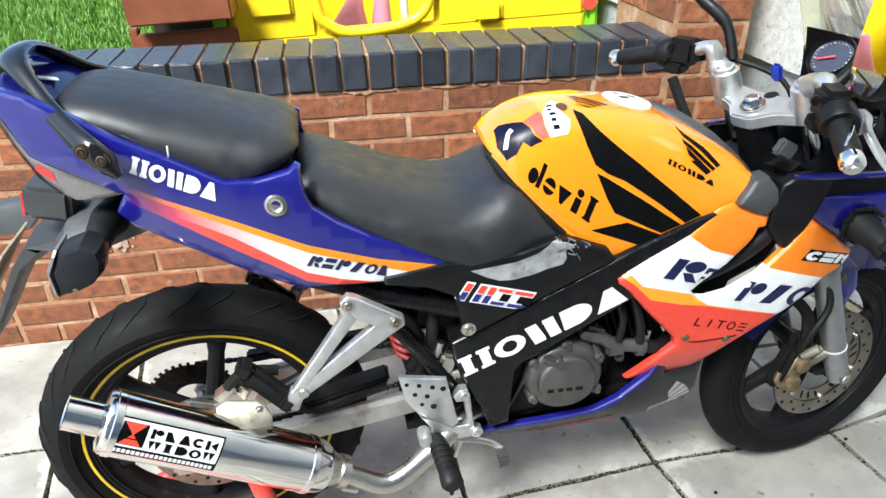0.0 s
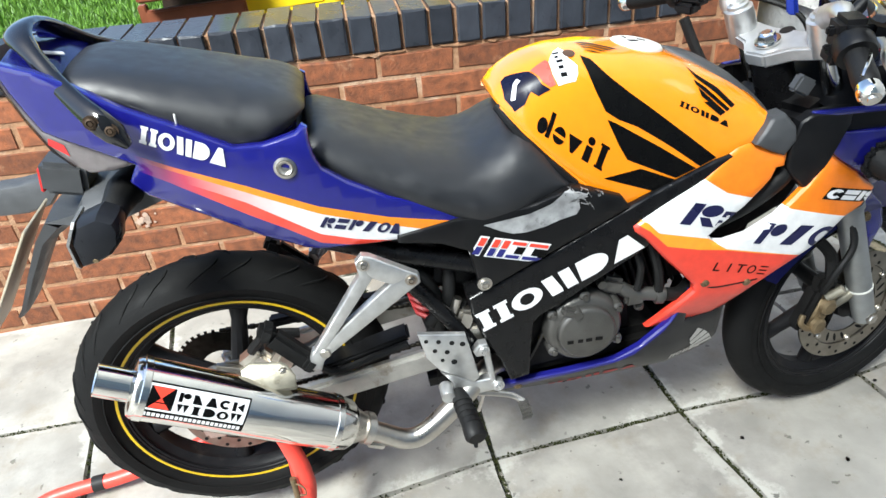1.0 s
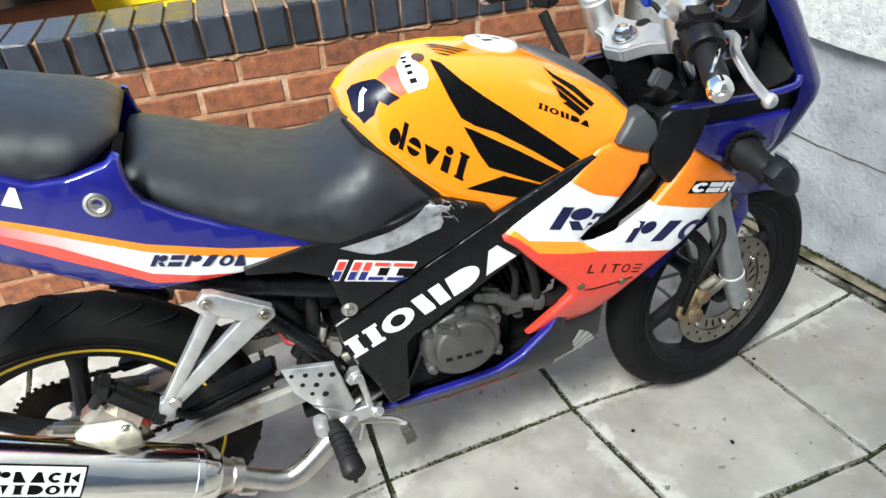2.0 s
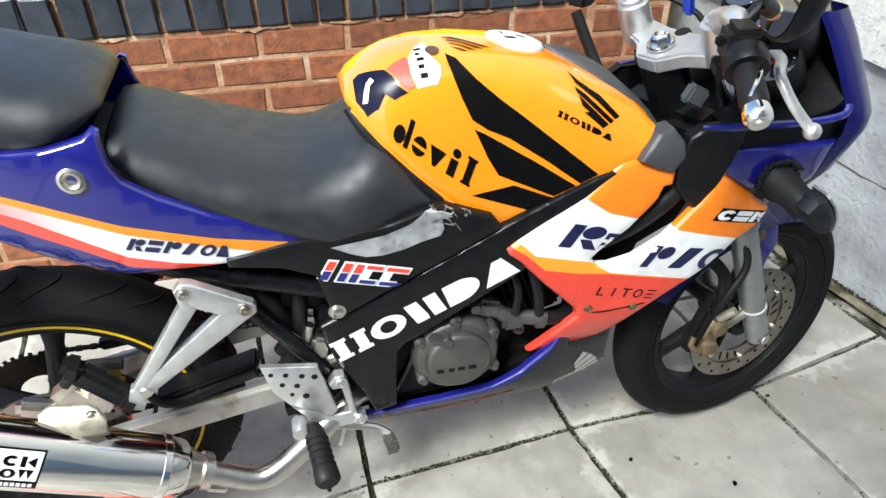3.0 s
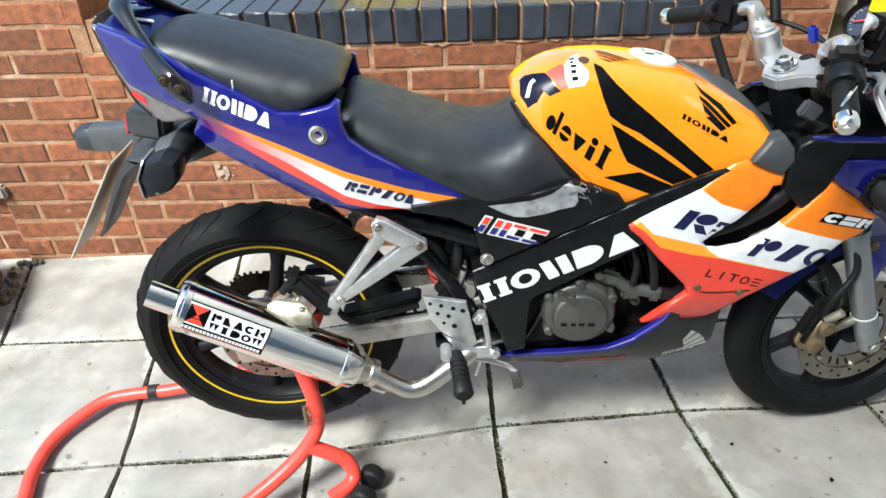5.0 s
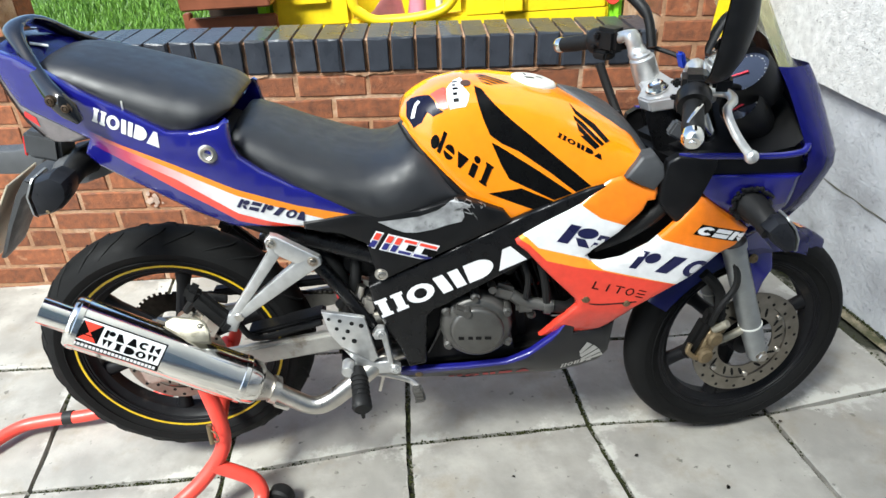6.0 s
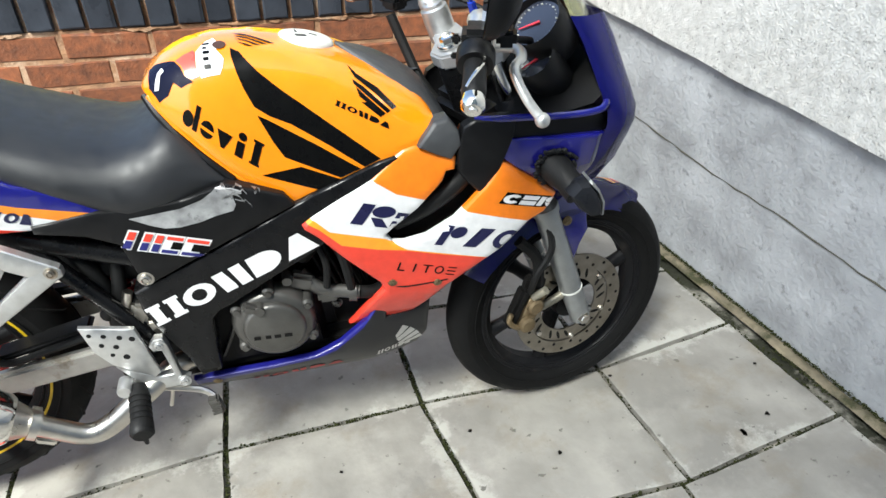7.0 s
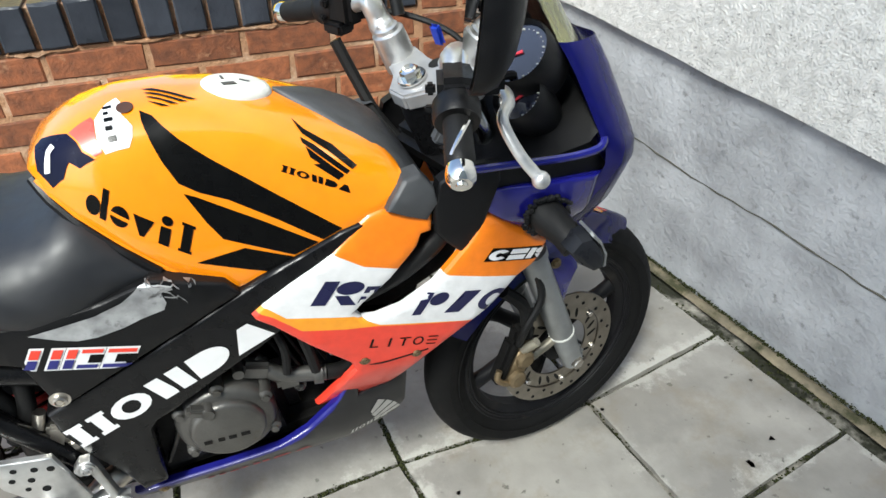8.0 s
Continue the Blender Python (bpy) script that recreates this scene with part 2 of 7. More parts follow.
M_JOINT = material("slab_joint", (0.36, 0.34, 0.29), 0.9, vary=0.3, scale=60, bump=1.0, bscale=120, stain=(0.022, 0.023, 0.012), stain_or_shade_scale=7, stain_or_shade_at=0.38)
M_CONCRETE = material("concrete", (0.24, 0.23, 0.21), 0.85, vary=0.12, scale=4, bump=0.3, bscale=60, stain=(0.18, 0.17, 0.155), stain_or_shade_scale=1.3, stain_or_shade_at=0.5)
M_MOSS = material("dark_moss", (0.03, 0.034, 0.012), 0.95, vary=0.4, scale=90, bump=0.6, bscale=300)
M_CRACK = material("crack_shade", (0.07, 0.066, 0.05), 0.95, vary=0.3)
M_RENDER = material("grey_render", (0.34, 0.35, 0.36), 0.88, vary=0.3, scale=7, bump=1.0, bscale=75, stain=(0.17, 0.175, 0.175), stain_or_shade_scale=30, stain_or_shade_at=0.585)
M_PEBBLE = material("rough_render", (0.58, 0.575, 0.545), 0.9, vary=0.18, scale=45, bump=0.9, bscale=160, stain=(0.06, 0.059, 0.056), stain_or_shade_scale=75, stain_or_shade_at=0.585)
M_GUTTER = material("mossy_mortar", (0.17, 0.145, 0.095), 0.9, vary=0.35, scale=25, bump=0.8, bscale=90, stain=(0.04, 0.04, 0.016), stain_or_shade_scale=14, stain_or_shade_at=0.47)
M_LAWN = material("lawn_soil", (0.07, 0.125, 0.016), 0.9, vary=0.55, scale=45, bump=0.8, bscale=60, stain=(0.035, 0.075, 0.01), stain_or_shade_scale=22, stain_or_shade_at=0.45)
M_BLADE = material("grass_blades", (0.085, 0.18, 0.014), 0.55, vary=0.5, scale=25)
M_DAISY = material("daisy_petals", (0.8, 0.8, 0.75), 0.6)
M_TIMBER = material("stained_timber", (0.17, 0.05, 0.02), 0.55, vary=0.25, scale=9, bump=0.2, bscale=60)
M_PLAYY = material("yellow_playhouse_plastic", (0.78, 0.57, 0.008), 0.4, vary=0.06)
M_PLAYG = material("green_playhouse_plastic", (0.25, 0.6, 0.02), 0.4, vary=0.06)
M_PLAYP = material("pink_toy_plastic", (0.6, 0.25, 0.35), 0.4, vary=0.08)
M_DARKIN = material("dark_brown_shade", (0.03, 0.02, 0.015), 0.8)
M_LEAF = material("yellow_leaf", (0.5, 0.5, 0.05), 0.5)
M_STONEWHITE = material("pale_stone", (0.24, 0.215, 0.175), 0.8, vary=0.15, scale=12, bump=0.4, bscale=40)

for dull in (M_BLACK, M_RUBBER, M_ENGDARK, M_HOLE, M_FRAME):
    dull.node_tree.nodes["Principled BSDF"].inputs["Specular IOR Level"].default_value = 0.28
M_TYRE.node_tree.nodes["Principled BSDF"].inputs["Specular IOR Level"].default_value = 0.15
M_GLASS = bpy.data.materials.new("tinted_screen")
M_GLASS.use_nodes = True
_b = M_GLASS.node_tree.nodes["Principled BSDF"]
_b.inputs["Base Color"].default_value = (0.92, 0.92, 0.72, 1)
_b.inputs["Roughness"].default_value, _b.inputs["Transmission Weight"].default_value, _b.inputs["IOR"].default_value = 0.06, 0.92, 1.2
M_MIRROR = bpy.data.materials.new("mirror_glass")
M_MIRROR.use_nodes = True
_b = M_MIRROR.node_tree.nodes["Principled BSDF"]
_b.inputs["Base Color"].default_value, _b.inputs["Metallic"].default_value, _b.inputs["Roughness"].default_value = (0.9, 0.9, 0.9, 1), 1.0, 0.01

# ---- shape helpers ----
NONE = Matrix.Identity(4)
# The side plan was drawn level and square to the wall; these set its rear, middle and front on the machine, which stands nose-down on the stand.
REAR = Matrix(((0.9252, 0.1072, 0.0055, -0.0025), (0, 0.88, 0, 0), (-0.0649, 0.0437, 0.9632, 0.054), (0, 0, 0, 1)))
MIDDLE = Matrix(((0.9722, 0.0949, 0.0003, -0.0089), (0, 0.88, 0, 0), (-0.0533, 0.0462, 0.9904, 0.031), (0, 0, 0, 1)))
FRONT = Matrix(((1.0351, 0.0771, -0.0024, -0.0629), (0, 0.88, 0, 0), (-0.065, 0.0863, 1.0372, 0.013), (0, 0, 0, 1)))
BIKE = {"plan": NONE, "root": None}


def settle(ob):
    if ob.parent is not None and ob.parent == BIKE["root"]:
        m = BIKE["plan"].copy()
        # the skew across the machine is the same on both flanks, so it is left out
        m[0][1] = m[2][1] = 0.0
        off = BIKE["plan"] @ Vector((0, -0.15, 0)) - m @ Vector((0, -0.15, 0))
        ob.matrix_parent_inverse = Matrix.Translation((off.x, 0, off.z)) @ m



def part(name, bm, mat, parent, label="", sharp=38):
    if isinstance(bm, bpy.types.Mesh):
        me = bm
    else:
        bmesh.ops.recalc_face_normals(bm, faces=bm.faces[:])
        me = bpy.data.meshes.new(name)
        bm.to_mesh(me)
        bm.free()
        me.materials.append(mat)
        for p in me.polygons:
            p.use_smooth = True
        me.set_sharp_from_angle(angle=radians(sharp))
    ob = new(name, me)
    ob.parent = parent
    settle(ob)
    if label:
        ob["label"] = label
    return ob


def parts(name, bm, mat, parent, label="", sharp=38):
    """Links each loose piece of the bmesh as a part of its own."""
    bm.verts.index_update()
    seen, groups = set(), []
    for v in bm.verts:
        if v in seen:
            continue
        stack, piece = [v], []
        seen.add(v)
        while stack:
            a = stack.pop()
            piece.append(a)
            for e_ in a.link_edges:
                o = e_.other_vert(a)
                if o not in seen:
                    seen.add(o)
                    stack.append(o)
        groups.append(piece)
    made = []
    for piece in groups:
        b = bmesh.new()
        at = {v: b.verts.new(v.co) for v in piece}
        for f in {f for v in piece for f in v.link_faces}:
            b.faces.new([at[v] for v in f.verts])
        made.append(part(name, b, mat, parent, label, sharp))
    bm.free()
    return made


def thing(name, label, category, loc=(0, 0, 0), group="", kind=""):
    ob = new(name)
    ob.location = loc
    return tagged(ob, label, category, group, kind)


def solo(name, bm, mat, label, category, loc=(0, 0, 0), kind="", sharp=38):
    ob = part(name, bm, mat, None, label, sharp)
    ob.location = loc
    return tagged(ob, label, category, "", kind)


def crv(pts, n=5, closed=False):
    """A smooth line through the points (Catmull-Rom)."""
    P = [Vector(p) for p in pts]
    k = len(P)
    out = []
    for i in range(k if closed else k - 1):
        if closed:
            a, b, c, d = P[i - 1], P[i], P[(i + 1) % k], P[(i + 2) % k]
        else:
            a, b, c, d = P[max(i - 1, 0)], P[i], P[i + 1], P[min(i + 2, k - 1)]
        for j in range(n):
            t = j / n
            out.append(0.5 * (2 * b + (c - a) * t + (2 * a - 5 * b + 4 * c - d) * t * t + (3 * b - a - 3 * c + d) * t ** 3))
    if not closed:
        out.append(P[-1])
    return out


def interp(x, table):
    return float(np.interp(x, [a for a, _ in table], [b for _, b in table]))


def tube(bm, pts, r, n=10, flat=1.0, caps=True):
    P = [Vector(p) for p in pts]
    rs = r if isinstance(r, (list, tuple)) else [r] * len(P)
    up = Vector((0, 0, 1))
    rings = []
    side = None
    for i, p in enumerate(P):
        d = (P[min(i + 1, len(P) - 1)] - P[max(i - 1, 0)]).normalized()
        if side is None:
            side = d.cross(up if abs(d.z) < 0.9 else Vector((0, 1, 0))).normalized()
        side = (side - d * side.dot(d)).normalized()
        w = d.cross(side)
        rings.append([bm.verts.new(p + rs[i] * (math.cos(a) * side + flat * math.sin(a) * w)) for a in (2 * math.pi * k / n for k in range(n))])
    for a, b in zip(rings, rings[1:]):
        for k in range(n):
            bm.faces.new((a[k], a[(k + 1) % n], b[(k + 1) % n], b[k]))
    if caps:
        bm.faces.new(rings[0][::-1])
        bm.faces.new(rings[-1])
    return bm


def tube_bm(pts, r, n=10, smooth=0, flat=1.0):
    return tube(bmesh.new(), crv(pts, smooth) if smooth else pts, r, n, flat)


def box(bm, c, size, rot=(0, 0, 0), bevel=0.0, seg=2):
    m = pose(*c, *rot) @ Matrix.Diagonal((*size, 1))
    vs = bmesh.ops.create_cube(bm, size=1, matrix=m)["verts"]
    if bevel:
        es = list({e for v in vs for e in v.link_edges})
        bmesh.ops.bevel(bm, geom=es, offset=bevel, segments=seg, affect="EDGES", clamp_overlap=True)
    return bm


def box_bm(c, size, rot=(0, 0, 0), bevel=0.004, seg=2):
    return box(bmesh.new(), c, size, rot, bevel, seg)


def frame_to(axis):
    """A turn that takes z to the axis."""
    return Vector(axis).normalized().to_track_quat("Z", "Y").to_matrix().to_4x4()


def lathe(bm, profile, c=(0, 0, 0), axis=(0, 1, 0), seg=32, arc=2 * math.pi):
    """Turns a profile of (radius, height) round an axis through c."""
    m = Matrix.Translation(c) @ frame_to(axis)
    full = abs(arc - 2 * math.pi) < 1e-6
    cols = []
    for k in range(seg if full else seg + 1):
        a = arc * k / seg
        cols.append([bm.verts.new(m @ Vector((r * math.cos(a), r * math.sin(a), h))) for r, h in profile])
    for k in range(seg):
        A, B = cols[k], cols[(k + 1) % len(cols)]
        for i in range(len(profile) - 1):
            bm.faces.new((A[i], B[i], B[i + 1], A[i + 1]))
    bmesh.ops.remove_doubles(bm, verts=[v for c_ in cols for v in c_], dist=1e-6)
    return bm


def lathe_bm(profile, c=(0, 0, 0), axis=(0, 1, 0), seg=32, arc=2 * math.pi):
    return lathe(bmesh.new(), profile, c, axis, seg, arc)


def bolt(bm, c, axis, r=0.007, h=0.005):
    return lathe(bm, [(0, h), (r * 0.45, h), (r * 0.5, h * 0.5), (r * 0.6, h * 0.5), (r * 0.7, h), (r, h * 0.8), (r * 1.05, 0), (r * 1.5, 0), (r * 1.5, -0.003)], c, axis, 14)


def cut(bm, step, axes=(0, 2)):
    for ax in axes:
        lo = min(v.co[ax] for v in bm.verts)
        hi = max(v.co[ax] for v in bm.verts)
        k = math.floor(lo / step) + 1
        while k * step < hi:
            p, n = [0, 0, 0], [0, 0, 0]
            p[ax], n[ax] = k * step, 1
            bmesh.ops.bisect_plane(bm, geom=bm.verts[:] + bm.edges[:] + bm.faces[:], plane_co=p, plane_no=n, dist=1e-6)
            k += 1


def panel(outline, yf, thick=0.012, rnd=0.01, step=0.025, mirror=False, smooth=0):
    """A moulded side panel: an outline in x and z, bowed to y = yf(x, z), with rounded edges and thickness."""
    pts = [(p[0], 0.0, p[1]) for p in outline]
    if smooth:
        pts = [tuple(p) for p in crv(pts, smooth, True)]
    bm = bmesh.new()
    f = bm.faces.new([bm.verts.new(p) for p in pts])
    P = np.array([(p[0], p[2]) for p in pts])
    Q = np.roll(P, -1, axis=0)
    if rnd:
        for part_of in (0.15, 0.35, 0.5):
            r = bmesh.ops.inset_individual(bm, faces=[f], thickness=rnd * part_of, use_even_offset=False)
    cut(bm, step)
    bmesh.ops.triangulate(bm, faces=bm.faces[:])
    D = Q - P
    L2 = np.maximum((D ** 2).sum(1), 1e-12)
    for v in bm.verts:
        x, z = v.co.x, v.co.z
        t = np.clip((((x, z) - P) * D).sum(1) / L2, 0, 1)
        d = np.sqrt((((P + t[:, None] * D) - (x, z)) ** 2).sum(1).min())
        y = yf(x, z)
        if rnd and d < rnd:
            y += rnd * (1 - math.sqrt(max(0.0, 1 - (1 - d / rnd) ** 2)))
        v.co.y = y
    faces = bm.faces[:]
    g = bmesh.ops.extrude_face_region(bm, geom=faces, use_keep_orig=True)
    for v in [e for e in g["geom"] if isinstance(e, bmesh.types.BMVert)]:
        v.co.y += thick
    if mirror:
        for v in bm.verts:
            v.co.y = -v.co.y
    return bm


def loft(rings, closed_ring=False, cap=True):
    """A skin over a row of sections with equal numbers of points."""
    bm = bmesh.new()
    R = [[bm.verts.new(p) for p in ring] for ring in rings]
    k = len(R[0])
    for a, b in zip(R, R[1:]):
        for i in range(k if closed_ring else k - 1):
            j = (i + 1) % k
            bm.faces.new((a[i], a[j], b[j], b[i]))
    if cap and closed_ring:
        bm.faces.new(R[0][::-1])
        bm.faces.new(R[-1])
    return bm


def bvh_of(*obs):
    from_bm = bmesh.new()
    for o in obs:
        from_bm.from_mesh(o.data)
    t = BVHTree.FromBMesh(from_bm)
    from_bm.free()
    return t


def decal(name, polys, tree, mat, parent, label="", off=0.0012, step=0.015, side=-1):
    """Thin stickers: flat shapes in x and z laid on to a surface along y."""
    bm = bmesh.new()
    for poly in polys:
        bm.faces.new([bm.verts.new((p[0], 0, p[1])) for p in poly])
    bmesh.ops.remove_doubles(bm, verts=bm.verts[:], dist=1e-5)
    cut(bm, step)
    bmesh.ops.triangulate(bm, faces=bm.faces[:])
    for v in bm.verts:
        hit = tree.ray_cast(Vector((v.co.x, side * 2.0, v.co.z)), Vector((0, -side, 0)))
        if hit[0] is None:
            near = tree.find_nearest(Vector((v.co.x, side * 0.15, v.co.z)))
            v.co = near[0] + Vector((0, side * off, 0))
        else:
            n = hit[1] if hit[1].y * side > 0 else -hit[1]
            v.co = hit[0] + n * off
    return part(name, bm, mat, parent, label)


def rect(x0, z0, x1, z1):
    return [(x0, z0), (x1, z0), (x1, z1), (x0, z1)]


def beam(x0, x1, foot=0.07, h=0.17):
    """An upright bar with wider ends."""
    return [(x0 - foot, 0), (x1 + foot, 0), (x1 + foot, h), (x1, h), (x1, 1 - h), (x1 + foot, 1 - h), (x1 + foot, 1), (x0 - foot, 1), (x0 - foot, 1 - h), (x0, 1 - h), (x0, h), (x0 - foot, h)]


def hoop(cx, cz, rx, rz, tx, tz, a0=0, a1=360, n=16):
    """A ring, or an arc of one, in short flat pieces."""
    out = []
    for k in range(n):
        a, b_ = radians(a0 + (a1 - a0) * k / n), radians(a0 + (a1 - a0) * (k + 1) / n)
        out.append([(cx + rx * math.cos(a), cz + rz * math.sin(a)), (cx + rx * math.cos(b_), cz + rz * math.sin(b_)), (cx + (rx - tx) * math.cos(b_), cz + (rz - tz) * math.sin(b_)), (cx + (rx - tx) * math.cos(a), cz + (rz - tz) * math.sin(a))])
    return out


def disc(cx, cz, rx, rz, n=16):
    return [(cx + rx * math.cos(2 * math.pi * k / n), cz + rz * math.sin(2 * math.pi * k / n)) for k in range(n)]


# plain shapes that stand for printed brand marks; each entry is one shape: an outline, or a ring in pieces
PAIR = [beam(0.06, 0.36), beam(0.64, 0.94)]
RING = [hoop(0.5, 0.5, 0.5, 0.5, 0.27, 0.22)]
LEAN = [[(0.0, 1), (0.36, 1), (0.5, 0.2), (0.5, 0), (0.14, 0)], [(0.54, 1), (0.9, 1), (1.0, 0), (0.64, 0)]]
HALF = [[(0.02, 0), (0.3, 0)] + [(0.42 + 0.56 * math.cos(radians(a)), 0.5 + 0.5 * math.sin(radians(a))) for a in range(-84, 85, 14)] + [(0.3, 1), (0.02, 1)]]
PEAK = [[(0, 0), (0.36, 1), (0.64, 1), (1, 0)]]
STEM_DISC = [rect(0.7, 0, 0.98, 1), disc(0.36, 0.32, 0.32, 0.32)]
SLIT_DISC = [[(0.5 + 0.42 * math.cos(radians(a)), 0.34 + 0.34 * math.sin(radians(a))) for a in range(4, 184, 15)], [(0.5 + 0.42 * math.cos(radians(a)), 0.30 + 0.30 * math.sin(radians(a))) for a in range(184, 358, 15)]]
WEDGE = [[(0, 0.64), (1, 0.64), (0.62, 0), (0.42, 0)]]
DOT_BAR = [rect(0.26, 0, 0.76, 0.62), disc(0.52, 0.84, 0.27, 0.16)]
BAR = [beam(0.26, 0.74, 0.1, 0.1)]
FLAG = [rect(0, 0, 0.32, 1), disc(0.64, 0.7, 0.31, 0.3)]
FLAG_LEG = [rect(0, 0, 0.32, 1), disc(0.64, 0.72, 0.3, 0.28), [(0.4, 0.4), (0.7, 0.4), (1, 0), (0.66, 0)]]
TEETH = [rect(0, 0, 0.9, 0.4), rect(0, 0.6, 0.9, 1)]
BEND = [[(0.3, 1), (0.9, 1), (0.6, 0), (0.05, 0)]]
FOOT = [[(0.05, 1), (0.4, 1), (0.9, 0), (0.05, 0)]]
OPEN_RING = [hoop(0.5, 0.5, 0.5, 0.5, 0.28, 0.28, 45, 315, 14)]
SPLIT = [rect(0, 0, 0.34, 1), [(0.4, 0.5), (1, 1), (1, 0)]]
CREST = [[(0, 1), (0.5, 1), (0.25, 0)], [(0.5, 1), (1, 1), (0.75, 0)]]
THIN = [rect(0.4, 0, 0.58, 1)]
THIN_FOOT = [[(0.1, 1), (0.28, 1), (0.28, 0.14), (0.85, 0.14), (0.85, 0), (0.1, 0)]]
THIN_CAP = [rect(0.4, 0, 0.58, 0.84), rect(0.0, 0.87, 1, 1)]
THIN_RING = [hoop(0.5, 0.5, 0.48, 0.5, 0.16, 0.14)]
THIN_BEND = [rect(0.05, 0, 0.95, 0.13), rect(0.05, 0.43, 0.95, 0.56), rect(0.05, 0.87, 0.95, 1)]


def mark_row(p0, p1, height, kinds, gap=0.14, slant=0.0):
    """The shapes in a row along p0 to p1, each as a list of flat outlines."""
    p0, p1 = Vector(p0), Vector(p1)
    d = p1 - p0
    u = d / len(kinds)
    up = Vector((-d.y, d.x)).normalized() * height
    rows_ = []
    for i, kind in enumerate(kinds):
        for shape in kind:
            polys = shape if isinstance(shape[0], list) else [shape]
            rows_.append([[tuple(p0 + u * (i + x * (1 - gap)) + up * z + u.normalized() * slant * height * z) for x, z in poly] for poly in polys])
    return rows_


def marks(name, p0, p1, height, kinds, gap, slant, tree, mat, parent, off=0.0012):
    for polys in mark_row(p0, p1, height, kinds, gap, slant):
        decal(name, polys, tree, mat, parent, "", off)


# ---- the place ----
OX, OY, OA = -0.504, 1.277, 1.2      # ground below the rear axle of the motorcycle
WALL_Y = 2.13             # face of the low brick wall
COPE_Z = 0.700             # underside of the blue coping

bm = bmesh.new()
box(bm, (0, 0, -0.09), (120, 120, 0.12))
ground = solo("ground", bm, M_CONCRETE, "plain grey concrete ground round the paving", "ground", kind="structure")
bm = bmesh.new()
box(bm, (-0.55, 0.55, -0.0245), (4.2, 3.25, 0.009))
solo("paving_bed", bm, M_JOINT, "sand and mortar bed under the paving", "bed", kind="structure")

bm = bmesh.new()
box(bm, (0.0, 42.15, 0.14), (60, 80, 0.3))
lawn = solo("lawn", bm, M_LAWN, "green lawn behind the low brick wall", "lawn", kind="structure")


def wall_core(name, x0, x1, y0, y1, z0, z1, label):
    b = bmesh.new()
    box(b, ((x0 + x1) / 2, (y0 + y1) / 2, (z0 + z1) / 2), (x1 - x0, y1 - y0, z1 - z0))
    return solo(name, b, M_MORTAR, label, "wall", kind="structure")


wall_low = wall_core("wall_low", -1.17, 0.818, WALL_Y + 0.0035, WALL_Y + 0.21, -0.1, COPE_Z - 0.004, "low red brick garden wall with pale mortar joints")
pier_left = wall_core("wall_pier_end", -1.65, -1.17, WALL_Y + 0.0035, WALL_Y + 0.21, -0.1, 0.932, "red brick end pier under a blue brick cap")
pier_right = wall_core("wall_pier_corner", 0.818, 1.06, WALL_Y + 0.0035, WALL_Y + 0.42, -0.1, 2.1, "tall red brick pier beside the grey rendered wall")
coping = thing("wall_coping", "blue-grey engineering brick coping on the low wall", "coping", kind="structure")
part("mortar_bed", box_bm((-0.176, WALL_Y + 0.105, COPE_Z + 0.045), (1.983, 0.196, 0.094), bevel=0), M_MORTAR, coping)
pier_cap = thing("pier_coping", "blue brick cap on the end pier of the wall", "coping", kind="structure")
part("mortar_bed", box_bm((-1.41, WALL_Y + 0.105, 0.982), (0.475, 0.196, 0.09), bevel=0), M_MORTAR, pier_cap)

# grey rendered wall, running towards the viewer and away to the right
GW = Vector((1.375, 1.45, 0.0))
GD = Vector((-0.19, 1.0, 0.0)).normalized()
GN = Vector((GD.y, -GD.x, 0.0))      # into the wall


def along(s, n, z):
    return GW + GD * s + GN * n + Vector((0, 0, z))


def render_band(name, z0, z1, proud, mat, label, seed, amp=0.004):
    rnd = random.Random(seed)
    b = bmesh.new()
    S, Zn = 100, 10
    s0, s1 = -3.4, 3.4
    rows = []
    for j in range(Zn + 1):
        z = z0 + (z1 - z0) * j / Zn
        row = []
        for i in range(S + 1):
            s = s0 + (s1 - s0) * i / S
            wob = noise.noise(Vector((s * 3.0, z * 3.0, seed))) * amp
            zz = z + (noise.noise(Vector((s * 5, seed, 3))) * 0.008 if j in (0, Zn) and z0 > 0 or (j == Zn) else 0)
            zz += 0.055 * s if 0.1 < z < 1.0 else 0
            row.append(b.verts.new(along(s, -proud + wob, zz)))
        rows.append(row)
    for a, c in zip(rows, rows[1:]):
        for i in range(S):
            b.faces.new((a[i], a[i + 1], c[i + 1], c[i]))
    g = bmesh.ops.extrude_face_region(b, geom=b.faces[:], use_keep_orig=True)
    for v in [e for e in g["geom"] if isinstance(e, bmesh.types.BMVert)]:
        v.co += GN * 0.2
    return solo(name, b, mat, label, "wall", kind="structure")


plinth = render_band("wall_plinth", -0.02, 0.60, 0.0, M_RENDER, "grey cement-rendered foot of the wall with a long crack", 2)
render_band("wall_upper", 0.594, 5.0, 0.020, M_PEBBLE, "rough pebble-dashed grey upper wall", 9, 0.006)
rc = random.Random(3)
crack = []
for k in range(150):
    s = -3.2 + 6.3 * k / 149
    crack.append(along(s, -0.0008, 0.322 + 0.05 * s + 0.012 * noise.noise(Vector((s * 3, 4, 1))) + rc.uniform(-0.0025, 0.0025)))
bm = bmesh.new()
tube(bm, crack, [rc.uniform(0.0008, 0.0028) for _ in crack], 5)
part("crack", bm, M_CRACK, plinth, "dark jagged crack along the render")
bm = bmesh.new()
rows = [(-3.3 + 0.045 * k) for k in range(146)]
